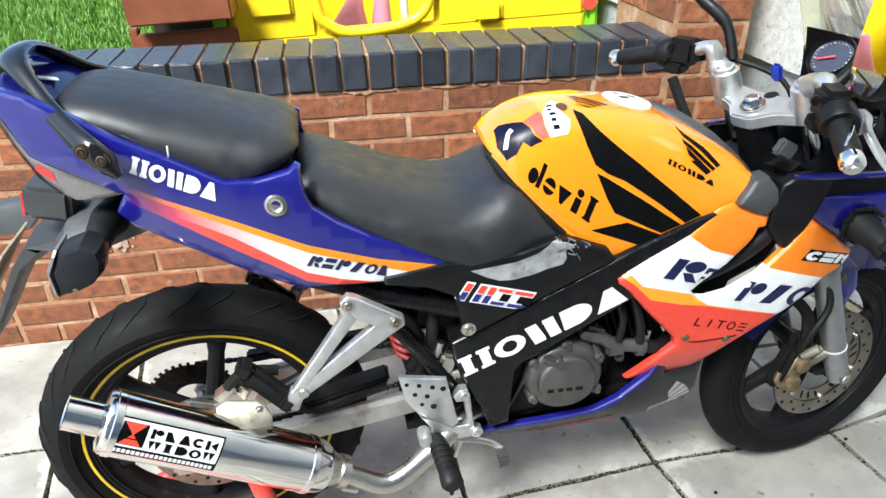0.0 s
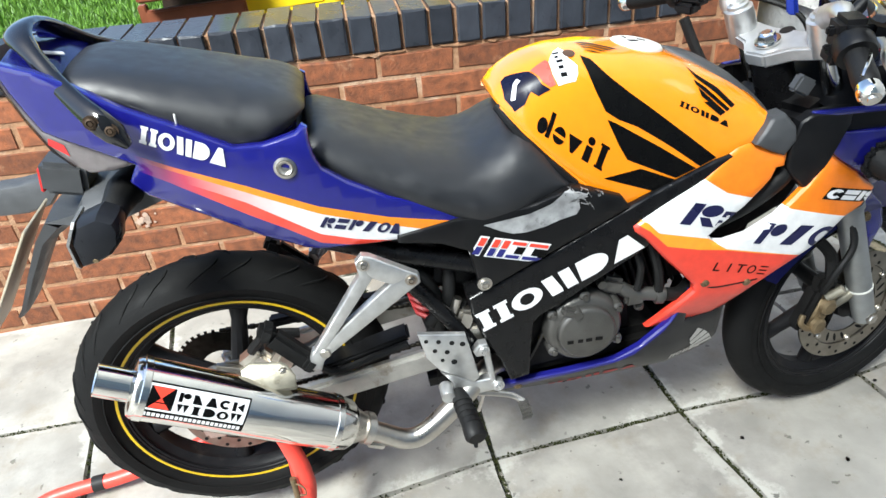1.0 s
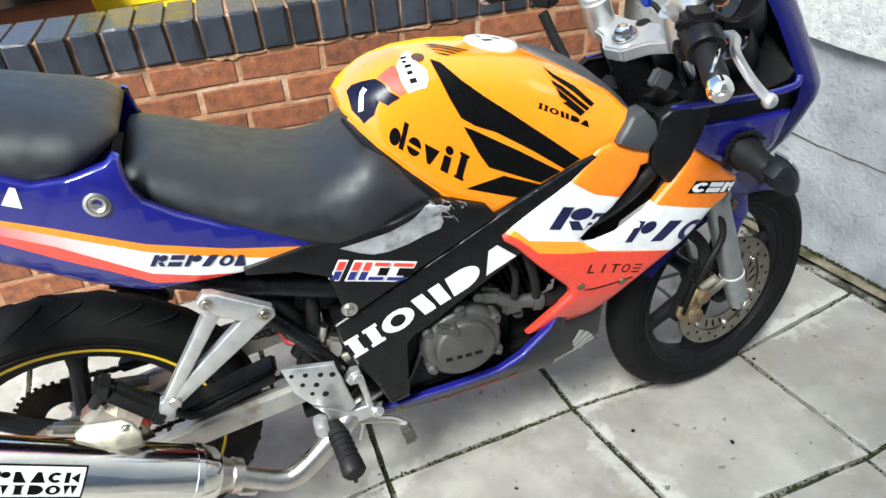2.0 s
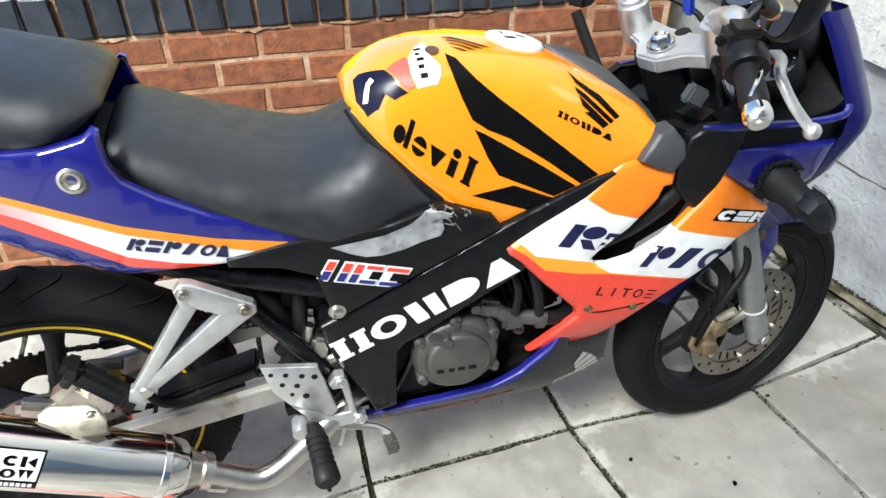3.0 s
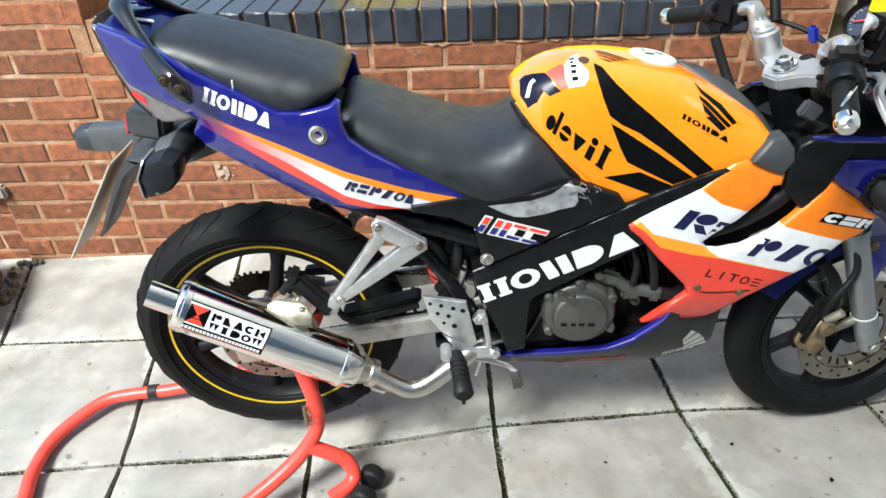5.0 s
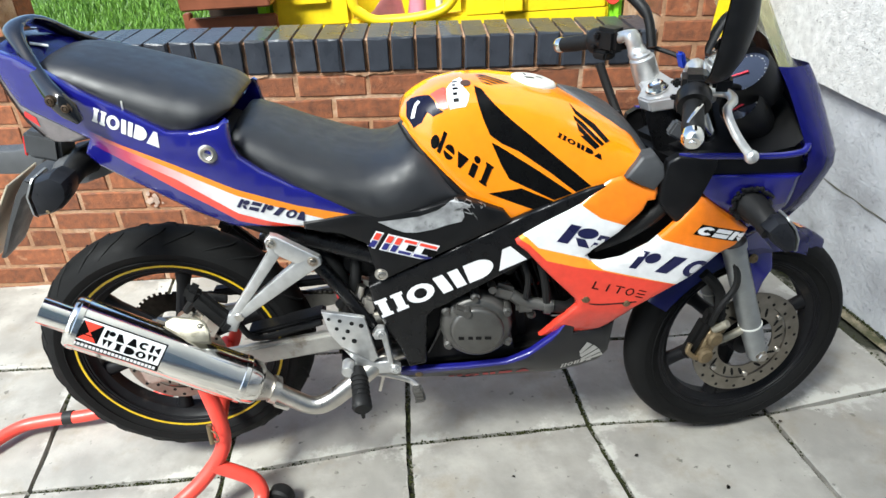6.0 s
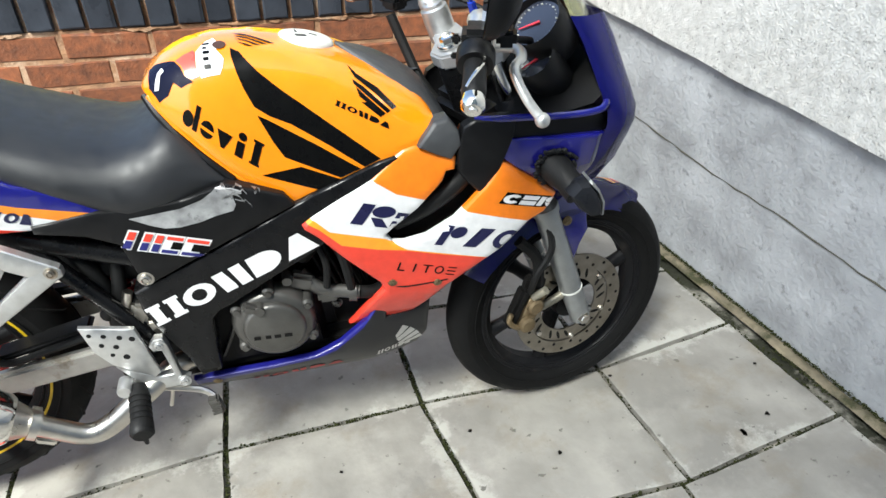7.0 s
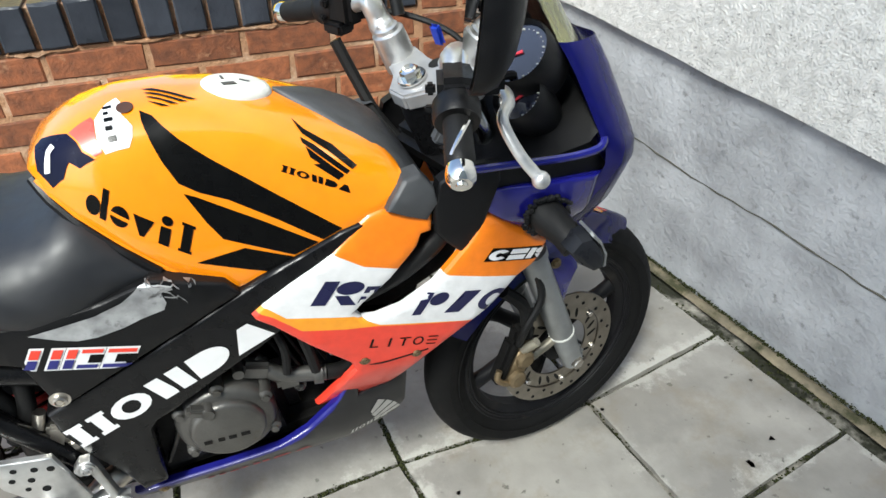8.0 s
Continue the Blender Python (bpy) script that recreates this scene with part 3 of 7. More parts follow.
tube(bm, [along(s, -0.018 + 0.006 * noise.noise(Vector((s * 9, 1, 2))), -0.001 + 0.002 * noise.noise(Vector((s * 14, 5, 2)))) for s in rows], [0.017 + 0.007 * noise.noise(Vector((s * 11, 3, 7))) for s in rows], 8, 0.4)
solo("trim", bm, M_GUTTER, "mossy mortar fillet along the wall foot", "fillet", kind="structure")

# ---- motorcycle ----
bike = thing("motorcycle", "orange, white and blue sports motorcycle held upright on a paddock stand", "motorcycle", (OX, OY, 0))
bike.rotation_euler.z = radians(OA)
BIKE["root"] = bike

AX_R = Vector((0.02, -0.010, 0.347))
AX_F = Vector((1.286, -0.028, 0.266))
STEM = Vector((1.055, 0.0, 0.861))
STEER_DIR = (STEM - Vector((1.257, 0, 0.28))).normalized()
STEER = Matrix.Translation(STEM) @ Matrix.Rotation(radians(15.0), 4, STEER_DIR) @ Matrix.Translation(-STEM)


LOWER = Matrix.Translation(STEM) @ Matrix.Rotation(radians(8.7), 4, STEER_DIR) @ Matrix.Translation(-STEM)


def steer(bm, turn=STEER):
    bmesh.ops.transform(bm, matrix=turn, verts=bm.verts[:])
    return bm


def wheel(name, c, R, half, rim_r, turn, tape, disc_r, disc_y, label):
    """A cast six-spoke wheel about the y axis, with its tyre and brake disc; turn places it on the steering."""
    w = new(name)
    w.parent = bike
    w["label"] = label
    c = Vector(c)

    def put(n, b, mat, lab="", up=w, sharp=38):
        bmesh.ops.transform(b, matrix=turn @ Matrix.Translation(c), verts=b.verts[:])
        return part(n, b, mat, up, lab, sharp)

    tp = [(rim_r - 0.004, -half * 0.62), (rim_r + 0.006, -half * 0.8), (rim_r + 0.02, -half * 0.95), (rim_r + 0.036, -half), (R - 0.036, -half * 0.97), (R - 0.022, -half * 0.86), (R - 0.01, -half * 0.62), (R - 0.003, -half * 0.32), (R, 0)]
    tp += [(r, -h) for r, h in tp[-2::-1]]
    tyre = put("tyre", lathe_bm(tp, seg=72), M_TYRE, "black road tyre with curved tread grooves")
    groove = bmesh.new()
    for k in range(26 if tape else 0):
        for sgn in (-1, 1):
            a0 = 2 * math.pi * (k + (0.5 if sgn > 0 else 0)) / 26
            line = []
            for q in range(7):
                f = q / 6
                h = sgn * half * (0.1 + 0.78 * f)
                r = interp(abs(h) / half, [(0, R), (0.32, R - 0.003), (0.62, R - 0.01), (0.86, R - 0.022), (0.97, R - 0.036)]) + 0.0006
                a = a0 + 0.2 * f * f + (0.05 if k % 2 else 0)
                line.append((r * math.cos(a), h, r * math.sin(a)))
            tube(groove, line, [0.0012, 0.0024, 0.0028, 0.0028, 0.0026, 0.0022, 0.001], 5, 1.0)
    if tape:
        tagged(put("tread_groove", groove, M_HOLE, "", tyre), kind="stuff")
    else:
        groove.free()
    rp = [(rim_r - 0.03, -half * 0.3), (rim_r - 0.014, -half * 0.5), (rim_r - 0.01, -half * 0.66), (rim_r + 0.004, -half * 0.7), (rim_r + 0.004, -half * 0.62), (rim_r - 0.006, -half * 0.5)]
    rp = [(rim_r - 0.028, 0), *rp, (rim_r - 0.006, half * 0.5), *[(r, -h) for r, h in rp[-2::-1]], (rim_r - 0.028, 0)]
    rim = put("rim", lathe_bm(rp, seg=64), M_RIM, "black cast alloy rim with brake dust")
    if tape:
        put("rim_tape", lathe_bm([(rim_r + 0.0065, -half * 0.72), (rim_r + 0.0065, -half * 0.735), (rim_r - 0.0025, -half * 0.735), (rim_r - 0.0025, -half * 0.72), (rim_r + 0.0065, -half * 0.72)], seg=64), M_YELLOW, "yellow rim tape", rim)
    for k in range(6):
        a = 2 * math.pi * (k + 0.28) / 6
        d, s = Vector((math.cos(a), 0, math.sin(a))), Vector((-math.sin(a), 0, math.cos(a)))
        rings = []
        for f in (0, 0.25, 0.5, 0.75, 1.0):
            r = 0.03 + (rim_r - 0.05) * f
            wd, th = 0.019 - 0.006 * f + 0.008 * (f > 0.9), 0.022 - 0.008 * f
            o = d * r
            rings.append([o + s * (wd * math.cos(t)) + Vector((0, th * math.sin(t), 0)) for t in (2 * math.pi * q / 10 for q in range(10))])
        put("spoke", loft(rings, True), M_RIM, "", w)
    for r, h, wd in ((rim_r - 0.004, 0.69, 0.0022), (rim_r - 0.014, 0.58, 0.0028), (rim_r + 0.018, 0.965, 0.0016)):
        for sgn in (-1, 1):
            put("rim_ridge", lathe_bm([(r + wd * math.cos(a), sgn * half * h + wd * math.sin(a)) for a in (2 * math.pi * q / 8 for q in range(9))], seg=64), M_RIM if r < rim_r else M_TYRE, "", rim)
    put("hub", lathe_bm([(0.0, -0.05), (0.03, -0.05), (0.034, -0.03), (0.03, 0), (0.034, 0.03), (0.03, 0.05), (0, 0.05)], seg=24), M_RIM, "", w)
    dp = [(disc_r * 0.76, -0.002), (disc_r, -0.002), (disc_r, 0.002), (disc_r * 0.76, 0.002), (disc_r * 0.76, -0.002)]
    disc = put("brake_disc", lathe_bm([(r, h + disc_y) for r, h in dp], seg=64), M_DISC, "drilled steel brake disc")
    holes = bmesh.new()
    for k in range(30):
        a = 2 * math.pi * k / 30
        r = disc_r * (0.82 if k % 2 else 0.93)
        lathe(holes, [(0, -0.0008), (0.0038, -0.0008), (0.0038, 0.0008)], (r * math.cos(a), disc_y - 0.002, r * math.sin(a)), (0, 1, 0), 8)
    tagged(put("drilled_hole", holes, M_HOLE, "", disc), kind="stuff")
    ci, co = disc_r * 0.52, disc_r * 0.75
    ring = put("carrier_ring", lathe_bm([(ci, disc_y + 0.0015), (ci, disc_y + 0.005), (co, disc_y + 0.005), (co, disc_y + 0.0015), (ci, disc_y + 0.0015)], seg=48), M_DISC, "slotted inner disc carrier", disc)
    slots = bmesh.new()
    for k in range(24):
        if k % 4 == 3:
            continue
        a = 2 * math.pi * k / 24
        d, s = Vector((math.cos(a), 0, math.sin(a))), Vector((-math.sin(a), 0, math.cos(a)))
        o = d * (ci + co) / 2 + Vector((0, disc_y + 0.0012, 0))
        v = [slots.verts.new(o + d * disc_r * 0.085 * math.cos(t) + s * disc_r * 0.032 * math.sin(t) + s * disc_r * 0.04 * math.cos(t)) for t in (2 * math.pi * q / 10 for q in range(10))]
        slots.faces.new(v)
    tagged(put("carrier_slot", slots, M_HOLE, "", ring), kind="stuff")
    for k in range(6):
        a = 2 * math.pi * (k + 0.62) / 6
        put("disc_rivet", lathe_bm([(0, -0.005), (0.005, -0.005), (0.0065, -0.002), (0.0065, 0.003)], (disc_r * 0.70 * math.cos(a), disc_y, disc_r * 0.70 * math.sin(a)), (0, 1, 0), 10), M_STEEL, "", disc)
    return w


rear_wheel = wheel("rear_wheel", AX_R, 0.296, 0.052, 0.2215, Matrix.Translation(AX_R) @ Matrix.Rotation(radians(3.2), 4, "Z") @ Matrix.Translation(-AX_R), True, 0.11, -0.062, "rear wheel with yellow rim tape and drilled disc")
front_wheel = wheel("front_wheel", AX_F, 0.270, 0.042, 0.2035, LOWER, False, 0.130, -0.05, "front wheel turned slightly away on the steering")

# swingarm, chain and rear axle
BIKE["plan"] = REAR
sw = part("swingarm", box_bm((0.235, -0.102, 0.337), (0.5, 0.026, 0.052), (0, -10.5, 0), 0.008), M_ARM, bike, "brushed aluminium swingarm")
part("swingarm", box_bm((0.235, 0.102, 0.337), (0.5, 0.026, 0.052), (0, -10.5, 0), 0.008), M_ARM, bike, "brushed aluminium swingarm")
bm = bmesh.new()
box(bm, (0.025, -0.103, 0.298), (0.13, 0.03, 0.06), (0, -8, 0), 0.01)
lathe(bm, [(0, -0.032), (0.012, -0.032), (0.013, -0.026), (0.02, -0.026), (0.02, -0.01)], (0.0, -0.11, 0.305), (0, 1, 0), 6)
part("chain_adjuster", bm, M_STEEL, sw)
part("rear_axle", lathe_bm([(0, -0.14), (0.009, -0.14), (0.009, 0.14), (0, 0.14)], (0, 0, 0.302), seg=12), M_STEEL, bike)
bm = bmesh.new()
box(bm, (0.105, -0.085, 0.425), (0.07, 0.05, 0.05), (0, -35, 0), 0.012)
box(bm, (0.06, -0.09, 0.40), (0.1, 0.03, 0.04), (0, 20, 0), 0.01)
box(bm, (0.155, -0.1, 0.43), (0.04, 0.04, 0.09), (0, 35, 0), 0.01)
part("rear_calliper", bm, M_STEEL, bike, "corroded rear brake calliper")
bm = bmesh.new()
tube(bm, crv([(0.16, -0.09, 0.46), (0.2, -0.09, 0.43), (0.24, -0.1, 0.38), (0.33, -0.1, 0.40), (0.4, -0.1, 0.42)], 5), 0.008, 8)
tube(bm, crv([(0.1, -0.09, 0.45), (0.14, -0.1, 0.49), (0.2, -0.1, 0.485)], 4), 0.01, 8)
part("rear_brake_hose", bm, M_RUBBER, bike)
part("chain_guard", box_bm((0.28, 0.055, 0.43), (0.32, 0.03, 0.02), (0, -6, 0), 0.005), M_BLACK, bike, "black plastic chain guard")
bm = bmesh.new()
box(bm, (0.315, -0.07, 0.405), (0.19, 0.05, 0.014), (0, -15, 0), 0.005)
part("swingarm_cover", bm, M_BLACK, bike)
bm = bmesh.new()
lathe(bm, [(0.05, -0.002), (0.098, -0.002), (0.098, 0.002), (0.05, 0.002), (0.05, -0.002)], (0, 0.06, 0.305), (0, 1, 0), 44)
for k in range(40):
    a = 2 * math.pi * k / 40
    box(bm, (0.1 * math.cos(a), 0.06, 0.305 + 0.1 * math.sin(a)), (0.008, 0.004, 0.006), (0, -math.degrees(a), 0))
part("sprocket", bm, M_CHAIN, bike, "oily rear sprocket")
bm = bmesh.new()
top = [(0.02 + 0.47 * k / 38, 0.06, 0.405 - 0.004 * k / 38 + 0.0) for k in range(39)]
low = [(0.02 + 0.47 * k / 38, 0.06, 0.204 + 0.10 * k / 38) for k in range(39)]
for row in (top, low):
    for k, p in enumerate(row[:-1]):
        box(bm, p, (0.0135, 0.012 if k % 2 else 0.008, 0.009), (0, 0, 0), 0.002, 1)
parts("chain", bm, M_CHAIN, bike, "oily drive chain")

# shock absorber and dark middle of the frame
bm = bmesh.new()
tube(bm, [(0.42, 0, 0.64), (0.47, 0, 0.38)], 0.024, 14)
part("shock_absorber", bm, M_BLACK, bike, "dark rear shock absorber")
bm = bmesh.new()
tube(bm, [(0.425 + 0.0005 * k + 0.033 * math.cos(k * 0.7), 0.033 * math.sin(k * 0.7), 0.60 - 0.0022 * k) for k in range(80)], 0.006, 6)
part("spring", bm, M_FADEDRED, bike, "faded red shock spring")
bm = bmesh.new()
tube(bm, crv([(0.40, -0.07, 0.62), (0.45, -0.10, 0.56), (0.47, -0.11, 0.49), (0.46, -0.09, 0.42)], 5), 0.019, 10)
tube(bm, crv([(0.50, -0.10, 0.60), (0.49, -0.12, 0.53), (0.45, -0.11, 0.47)], 5), 0.013, 10)
tube(bm, crv([(0.52, -0.12, 0.52), (0.5, -0.13, 0.47), (0.53, -0.13, 0.42)], 5), 0.008, 8)
parts("hose", bm, M_RUBBER, bike)
bm = bmesh.new()
box(bm, (0.515, -0.13, 0.485), (0.03, 0.03, 0.05), (0, 20, 0), 0.006)
box(bm, (0.535, -0.135, 0.45), (0.02, 0.02, 0.04), (0, -10, 0), 0.004)
lathe(bm, [(0, -0.02), (0.009, -0.02), (0.009, 0.02), (0, 0.02)], (0.5, -0.13, 0.515), (0.4, 0, 1), 10)
part("brake_switch", bm, M_STEEL, bike)
bm = bmesh.new()
tube(bm, [(0.2, -0.11, 0.72), (0.40, -0.12, 0.645), (0.56, -0.13, 0.60)], 0.02, 10)
tube(bm, [(0.36, -0.12, 0.665), (0.47, -0.14, 0.52), (0.53, -0.14, 0.42)], 0.016, 10)
tube(bm, [(0.2, 0.11, 0.72), (0.40, 0.12, 0.645), (0.56, 0.13, 0.60)], 0.02, 10)
tube(bm, [(0.36, 0.12, 0.665), (0.47, 0.14, 0.52), (0.53, 0.14, 0.42)], 0.016, 10)
parts("subframe", bm, M_FRAME, bike, "black rear subframe tube")
part("rear_mudguard", box_bm((0.28, 0, 0.70), (0.42, 0.13, 0.02), (0, 14, 0), 0.008), M_BLACK, bike)
part("battery_box", box_bm((0.56, 0, 0.62), (0.2, 0.2, 0.2), (0, 10, 0), 0.02), M_BLACK, bike)

# engine
BIKE["plan"] = MIDDLE
eng = new("engine")
eng.parent = bike
settle(eng)
eng.location = (-0.014, 0, -0.013)
eng["label"] = "grey alloy single-cylinder engine with round clutch cover"
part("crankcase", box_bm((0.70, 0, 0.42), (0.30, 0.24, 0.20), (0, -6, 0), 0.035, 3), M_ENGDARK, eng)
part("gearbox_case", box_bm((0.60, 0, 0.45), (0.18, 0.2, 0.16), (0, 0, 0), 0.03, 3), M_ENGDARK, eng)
C = (0.738, -0.115, 0.445)
cover = part("clutch_cover", lathe_bm([(0.078, 0.0), (0.078, -0.02), (0.074, -0.034), (0.068, -0.04), (0.058, -0.042), (0.0572, -0.05), (0.054, -0.0545), (0.05, -0.056), (0, -0.057)], C, (0, 1, 0), 48), M_ENGINE, eng, "round grey alloy clutch cover")
bm = bmesh.new()
for a in (30, 90, 145, 215, 330):
    x, z = C[0] + 0.076 * math.cos(radians(a)), C[2] + 0.076 * math.sin(radians(a))
    lathe(bm, [(0, -0.045), (0.006, -0.045), (0.0065, -0.04), (0.011, -0.036), (0.012, 0.0)], (x, C[1], z), (0, 1, 0), 12)
parts("cover_bolt", bm, M_ENGINE, cover)
bm = bmesh.new()
box(bm, (C[0] - 0.035, C[1] - 0.05, C[2] + 0.056), (0.03, 0.02, 0.018), (0, 25, 0), 0.005)
lathe(bm, [(0, -0.06), (0.009, -0.06), (0.012, -0.04), (0.012, 0)], (C[0] - 0.02, C[1], C[2] + 0.05), (0, 1, 0), 14)
part("clutch_lever", bm, M_ENGINE, cover)
bm = bmesh.new()
for k, (x0, z0, w) in enumerate(((-0.035, 0.0, 0.012), (-0.015, -0.002, 0.01), (0.002, -0.004, 0.012), (0.022, -0.006, 0.014))):
    box(bm, (C[0] + x0, C[1] - 0.0575, C[2] - 0.012 + z0 * 0.2), (w, 0.0012, 0.007), (0, 3, 0))
parts("cast_mark", bm, M_ENGDARK, cover, "dark cast block mark")
bm = bmesh.new()
for k in range(5):
    box(bm, (0.64 + 0.006 * k, -0.118, 0.39 + 0.012 * k), (0.05, 0.03, 0.006), (0, -62, 0), 0.002, 1)
part("finned_filter_cover", bm, M_ENGINE, eng)
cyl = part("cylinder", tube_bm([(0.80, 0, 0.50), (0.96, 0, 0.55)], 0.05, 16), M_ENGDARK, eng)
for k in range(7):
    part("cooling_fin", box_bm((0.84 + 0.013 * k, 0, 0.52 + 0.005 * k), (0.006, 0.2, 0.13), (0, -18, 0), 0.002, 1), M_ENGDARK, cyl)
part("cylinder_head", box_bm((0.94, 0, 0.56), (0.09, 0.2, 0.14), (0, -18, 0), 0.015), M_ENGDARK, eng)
bm = bmesh.new()
tube(bm, crv([(0.80, -0.11, 0.53), (0.83, -0.125, 0.50), (0.87, -0.13, 0.49), (0.905, -0.135, 0.485)], 5), 0.014, 12)
tube(bm, [(0.885, -0.133, 0.487), (0.90, -0.135, 0.486)], 0.019, 12)
box(bm, (0.80, -0.12, 0.52), (0.05, 0.03, 0.035), (0, 20, 0), 0.008)
box(bm, (0.845, -0.13, 0.485), (0.04, 0.02, 0.03), (0, 0, 0), 0.006)
lathe(bm, [(0, -0.02), (0.009, -0.02), (0.009, 0.01), (0, 0.01)], (0.775, -0.125, 0.535), (0, 1, 0), 10)
part("water_pump", bm, M_ENGINE, eng, "alloy water pump and elbow")
bm = bmesh.new()
tube(bm, crv([(0.905, -0.135, 0.485), (0.94, -0.13, 0.48), (0.98, -0.1, 0.49)], 4), 0.014, 10)
tube(bm, crv([(0.84, -0.12, 0.60), (0.85, -0.14, 0.56), (0.845, -0.14, 0.51)], 5), 0.007, 8)
tube(bm, crv([(0.875, -0.12, 0.60), (0.885, -0.14, 0.55), (0.89, -0.14, 0.50)], 5), 0.009, 8)
part("coolant_hose", bm, M_RUBBER, eng)
bm = bmesh.new()
tube(bm, [(0.80, -0.10, 0.57), (0.85, -0.11, 0.64)], 0.028, 14)
tube(bm, [(0.81, -0.10, 0.585), (0.818, -0.101, 0.597)], 0.031, 14)
part("carburettor", bm, M_ENGDARK, eng)
bm = bmesh.new()
for p in ((0.66, -0.12, 0.53), (0.70, -0.12, 0.545), (0.80, -0.115, 0.575), (0.86, -0.12, 0.455)):
    bolt(bm, p, (0, -1, 0), 0.007, 0.008)
parts("engine_bolt", bm, M_ENGINE, eng)
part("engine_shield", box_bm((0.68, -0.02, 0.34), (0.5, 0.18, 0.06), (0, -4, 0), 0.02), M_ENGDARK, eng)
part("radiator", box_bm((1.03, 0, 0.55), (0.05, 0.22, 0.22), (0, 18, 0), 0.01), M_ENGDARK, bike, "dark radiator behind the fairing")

# exhaust
BIKE["plan"] = REAR
ex = new("exhaust")
ex.parent = bike
settle(ex)
ex["label"] = "polished steel silencer with a black and white sticker"
E0, E1 = Vector((-0.062, -0.257, 0.542)), Vector((0.262, -0.214, 0.336))
ED = (E1 - E0).normalized()
EL = (E1 - E0).length
silencer = part("silencer", lathe_bm([(0.0, 0.0), (0.036, 0.0), (0.048, 0.003), (0.0518, 0.008), (0.053, 0.014), (0.053, EL - 0.035), (0.0515, EL - 0.03), (0.048, EL - 0.008), (0.042, EL), (0.0, EL)], E0, ED, 48), M_CHROME, ex)
part("tailpipe", lathe_bm([(0.0, -0.02), (0.024, -0.02), (0.024, -0.048), (0.027, -0.050), (0.0275, -0.03), (0.0275, 0.01), (0.0, 0.01)], E0, ED, 32), M_CHROME, ex)
for u in (0.012, EL - 0.045):
    part("end_band", lathe_bm([(0.052, 0), (0.0545, 0.002), (0.0545, 0.012), (0.052, 0.014)], E0 + ED * u, ED, 48), M_CHROME, silencer)
bm = bmesh.new()
lathe(bm, [(0.036, 0), (0.038, 0.004), (0.034, 0.014), (0.027, 0.03), (0.024, 0.05)], E1 - ED * 0.004, ED, 32)
lathe(bm, [(0.026, 0.028), (0.032, 0.028), (0.032, 0.042), (0.026, 0.042)], E1, ED, 32)
box(bm, E1 + ED * 0.035 + Vector((0.01, -0.005, -0.04)), (0.035, 0.02, 0.014), (0, 25, 0), 0.003)
part("clamp", bm, M_STEEL, ex, "rusty exhaust clamp")
pipe_pts = crv([E1 + ED * 0.02, (0.322, -0.205, 0.288), (0.365, -0.202, 0.262), (0.41, -0.197, 0.272), (0.49, -0.175, 0.325), (0.56, -0.12, 0.345), (0.66, -0.06, 0.31)], 6)
part("link_pipe", tube_bm(pipe_pts, 0.021, 18), M_STEEL, ex, "heat-stained steel link pipe")
# welded bracket plate above the silencer
BRACKET = [(0.100, 0.500), (0.108, 0.503), (0.117, 0.506), (0.170, 0.502), (0.182, 0.496), (0.192, 0.484), (0.188, 0.455), (0.150, 0.450), (0.102, 0.482)]
plate = panel(BRACKET, lambda x, z: -0.232 + 0.45 * max(0, z - 0.46) - 0.01 * math.sin((z - 0.46) * 90), 0.004, 0.002, 0.012)
guard = part("silencer_bracket", plate, M_BRACKET, ex, "dull bent aluminium bracket on the silencer")
bm = bmesh.new()
bolt(bm, (0.172, -0.218, 0.490), (0, -1, 0), 0.006, 0.004)
part("bracket_bolt", bm, M_STEEL, guard)


def on_silencer(u, v):
    """A place on the silencer: u along it, v round it from the side facing out."""
    n = Vector((0, -1, 0))
    w = ED.cross(n)
    if w.z < 0:
        w = -w
    a = v / 0.0538
    return E0 + ED * u + 0.0536 * (math.cos(a) * n + math.sin(a) * w)


def sil_patch(bm, u0, u1, v0, v1, lift=0.0, skew=0.0):
    rows = []
    for i in range(7):
        v = v0 + (v1 - v0) * i / 6
        rows.append([on_silencer(u + skew * (v - v0), v) + Vector((0, -lift, 0)) for u in (u0, (u0 + u1) / 2, u1)])
    R = [[bm.verts.new(p) for p in r] for r in rows]
    for a, c in zip(R, R[1:]):
        for i in range(2):
            bm.faces.new((a[i], a[i + 1], c[i + 1], c[i]))


U0, U1, V0, V1 = 0.022, 0.186, -0.011, 0.055


def on_sticker(polys, u0, v0, u1, v1, lift):
    """Flat shapes from a unit cell, laid on to the silencer between two corners."""
    b = bmesh.new()
    for poly in polys:
        b.faces.new([b.verts.new(on_silencer(u0 + (u1 - u0) * x, v0 + (v1 - v0) * z) + Vector((0, -lift, lift * 0.6))) for x, z in poly])
    bmesh.ops.remove_doubles(b, verts=b.verts[:], dist=1e-5)
    bmesh.ops.triangulate(b, faces=b.faces[:])
    return b


bm = bmesh.new()
sil_patch(bm, U0, U1, V0, V1)
sticker = part("sticker", bm, M_BLACKV, silencer, "black and white printed sticker")
bm = bmesh.new()
sil_patch(bm, U0 + 0.003, U1 - 0.003, V0 + 0.017, V1 - 0.003, 0.0004)
part("sticker_field", bm, M_WHITE, sticker)
bm = bmesh.new()
sil_patch(bm, U0 + 0.008, U0 + 0.046, V0 + 0.021, V1 - 0.007, 0.0008)
part("sticker_square", bm, M_BLACKV, sticker)
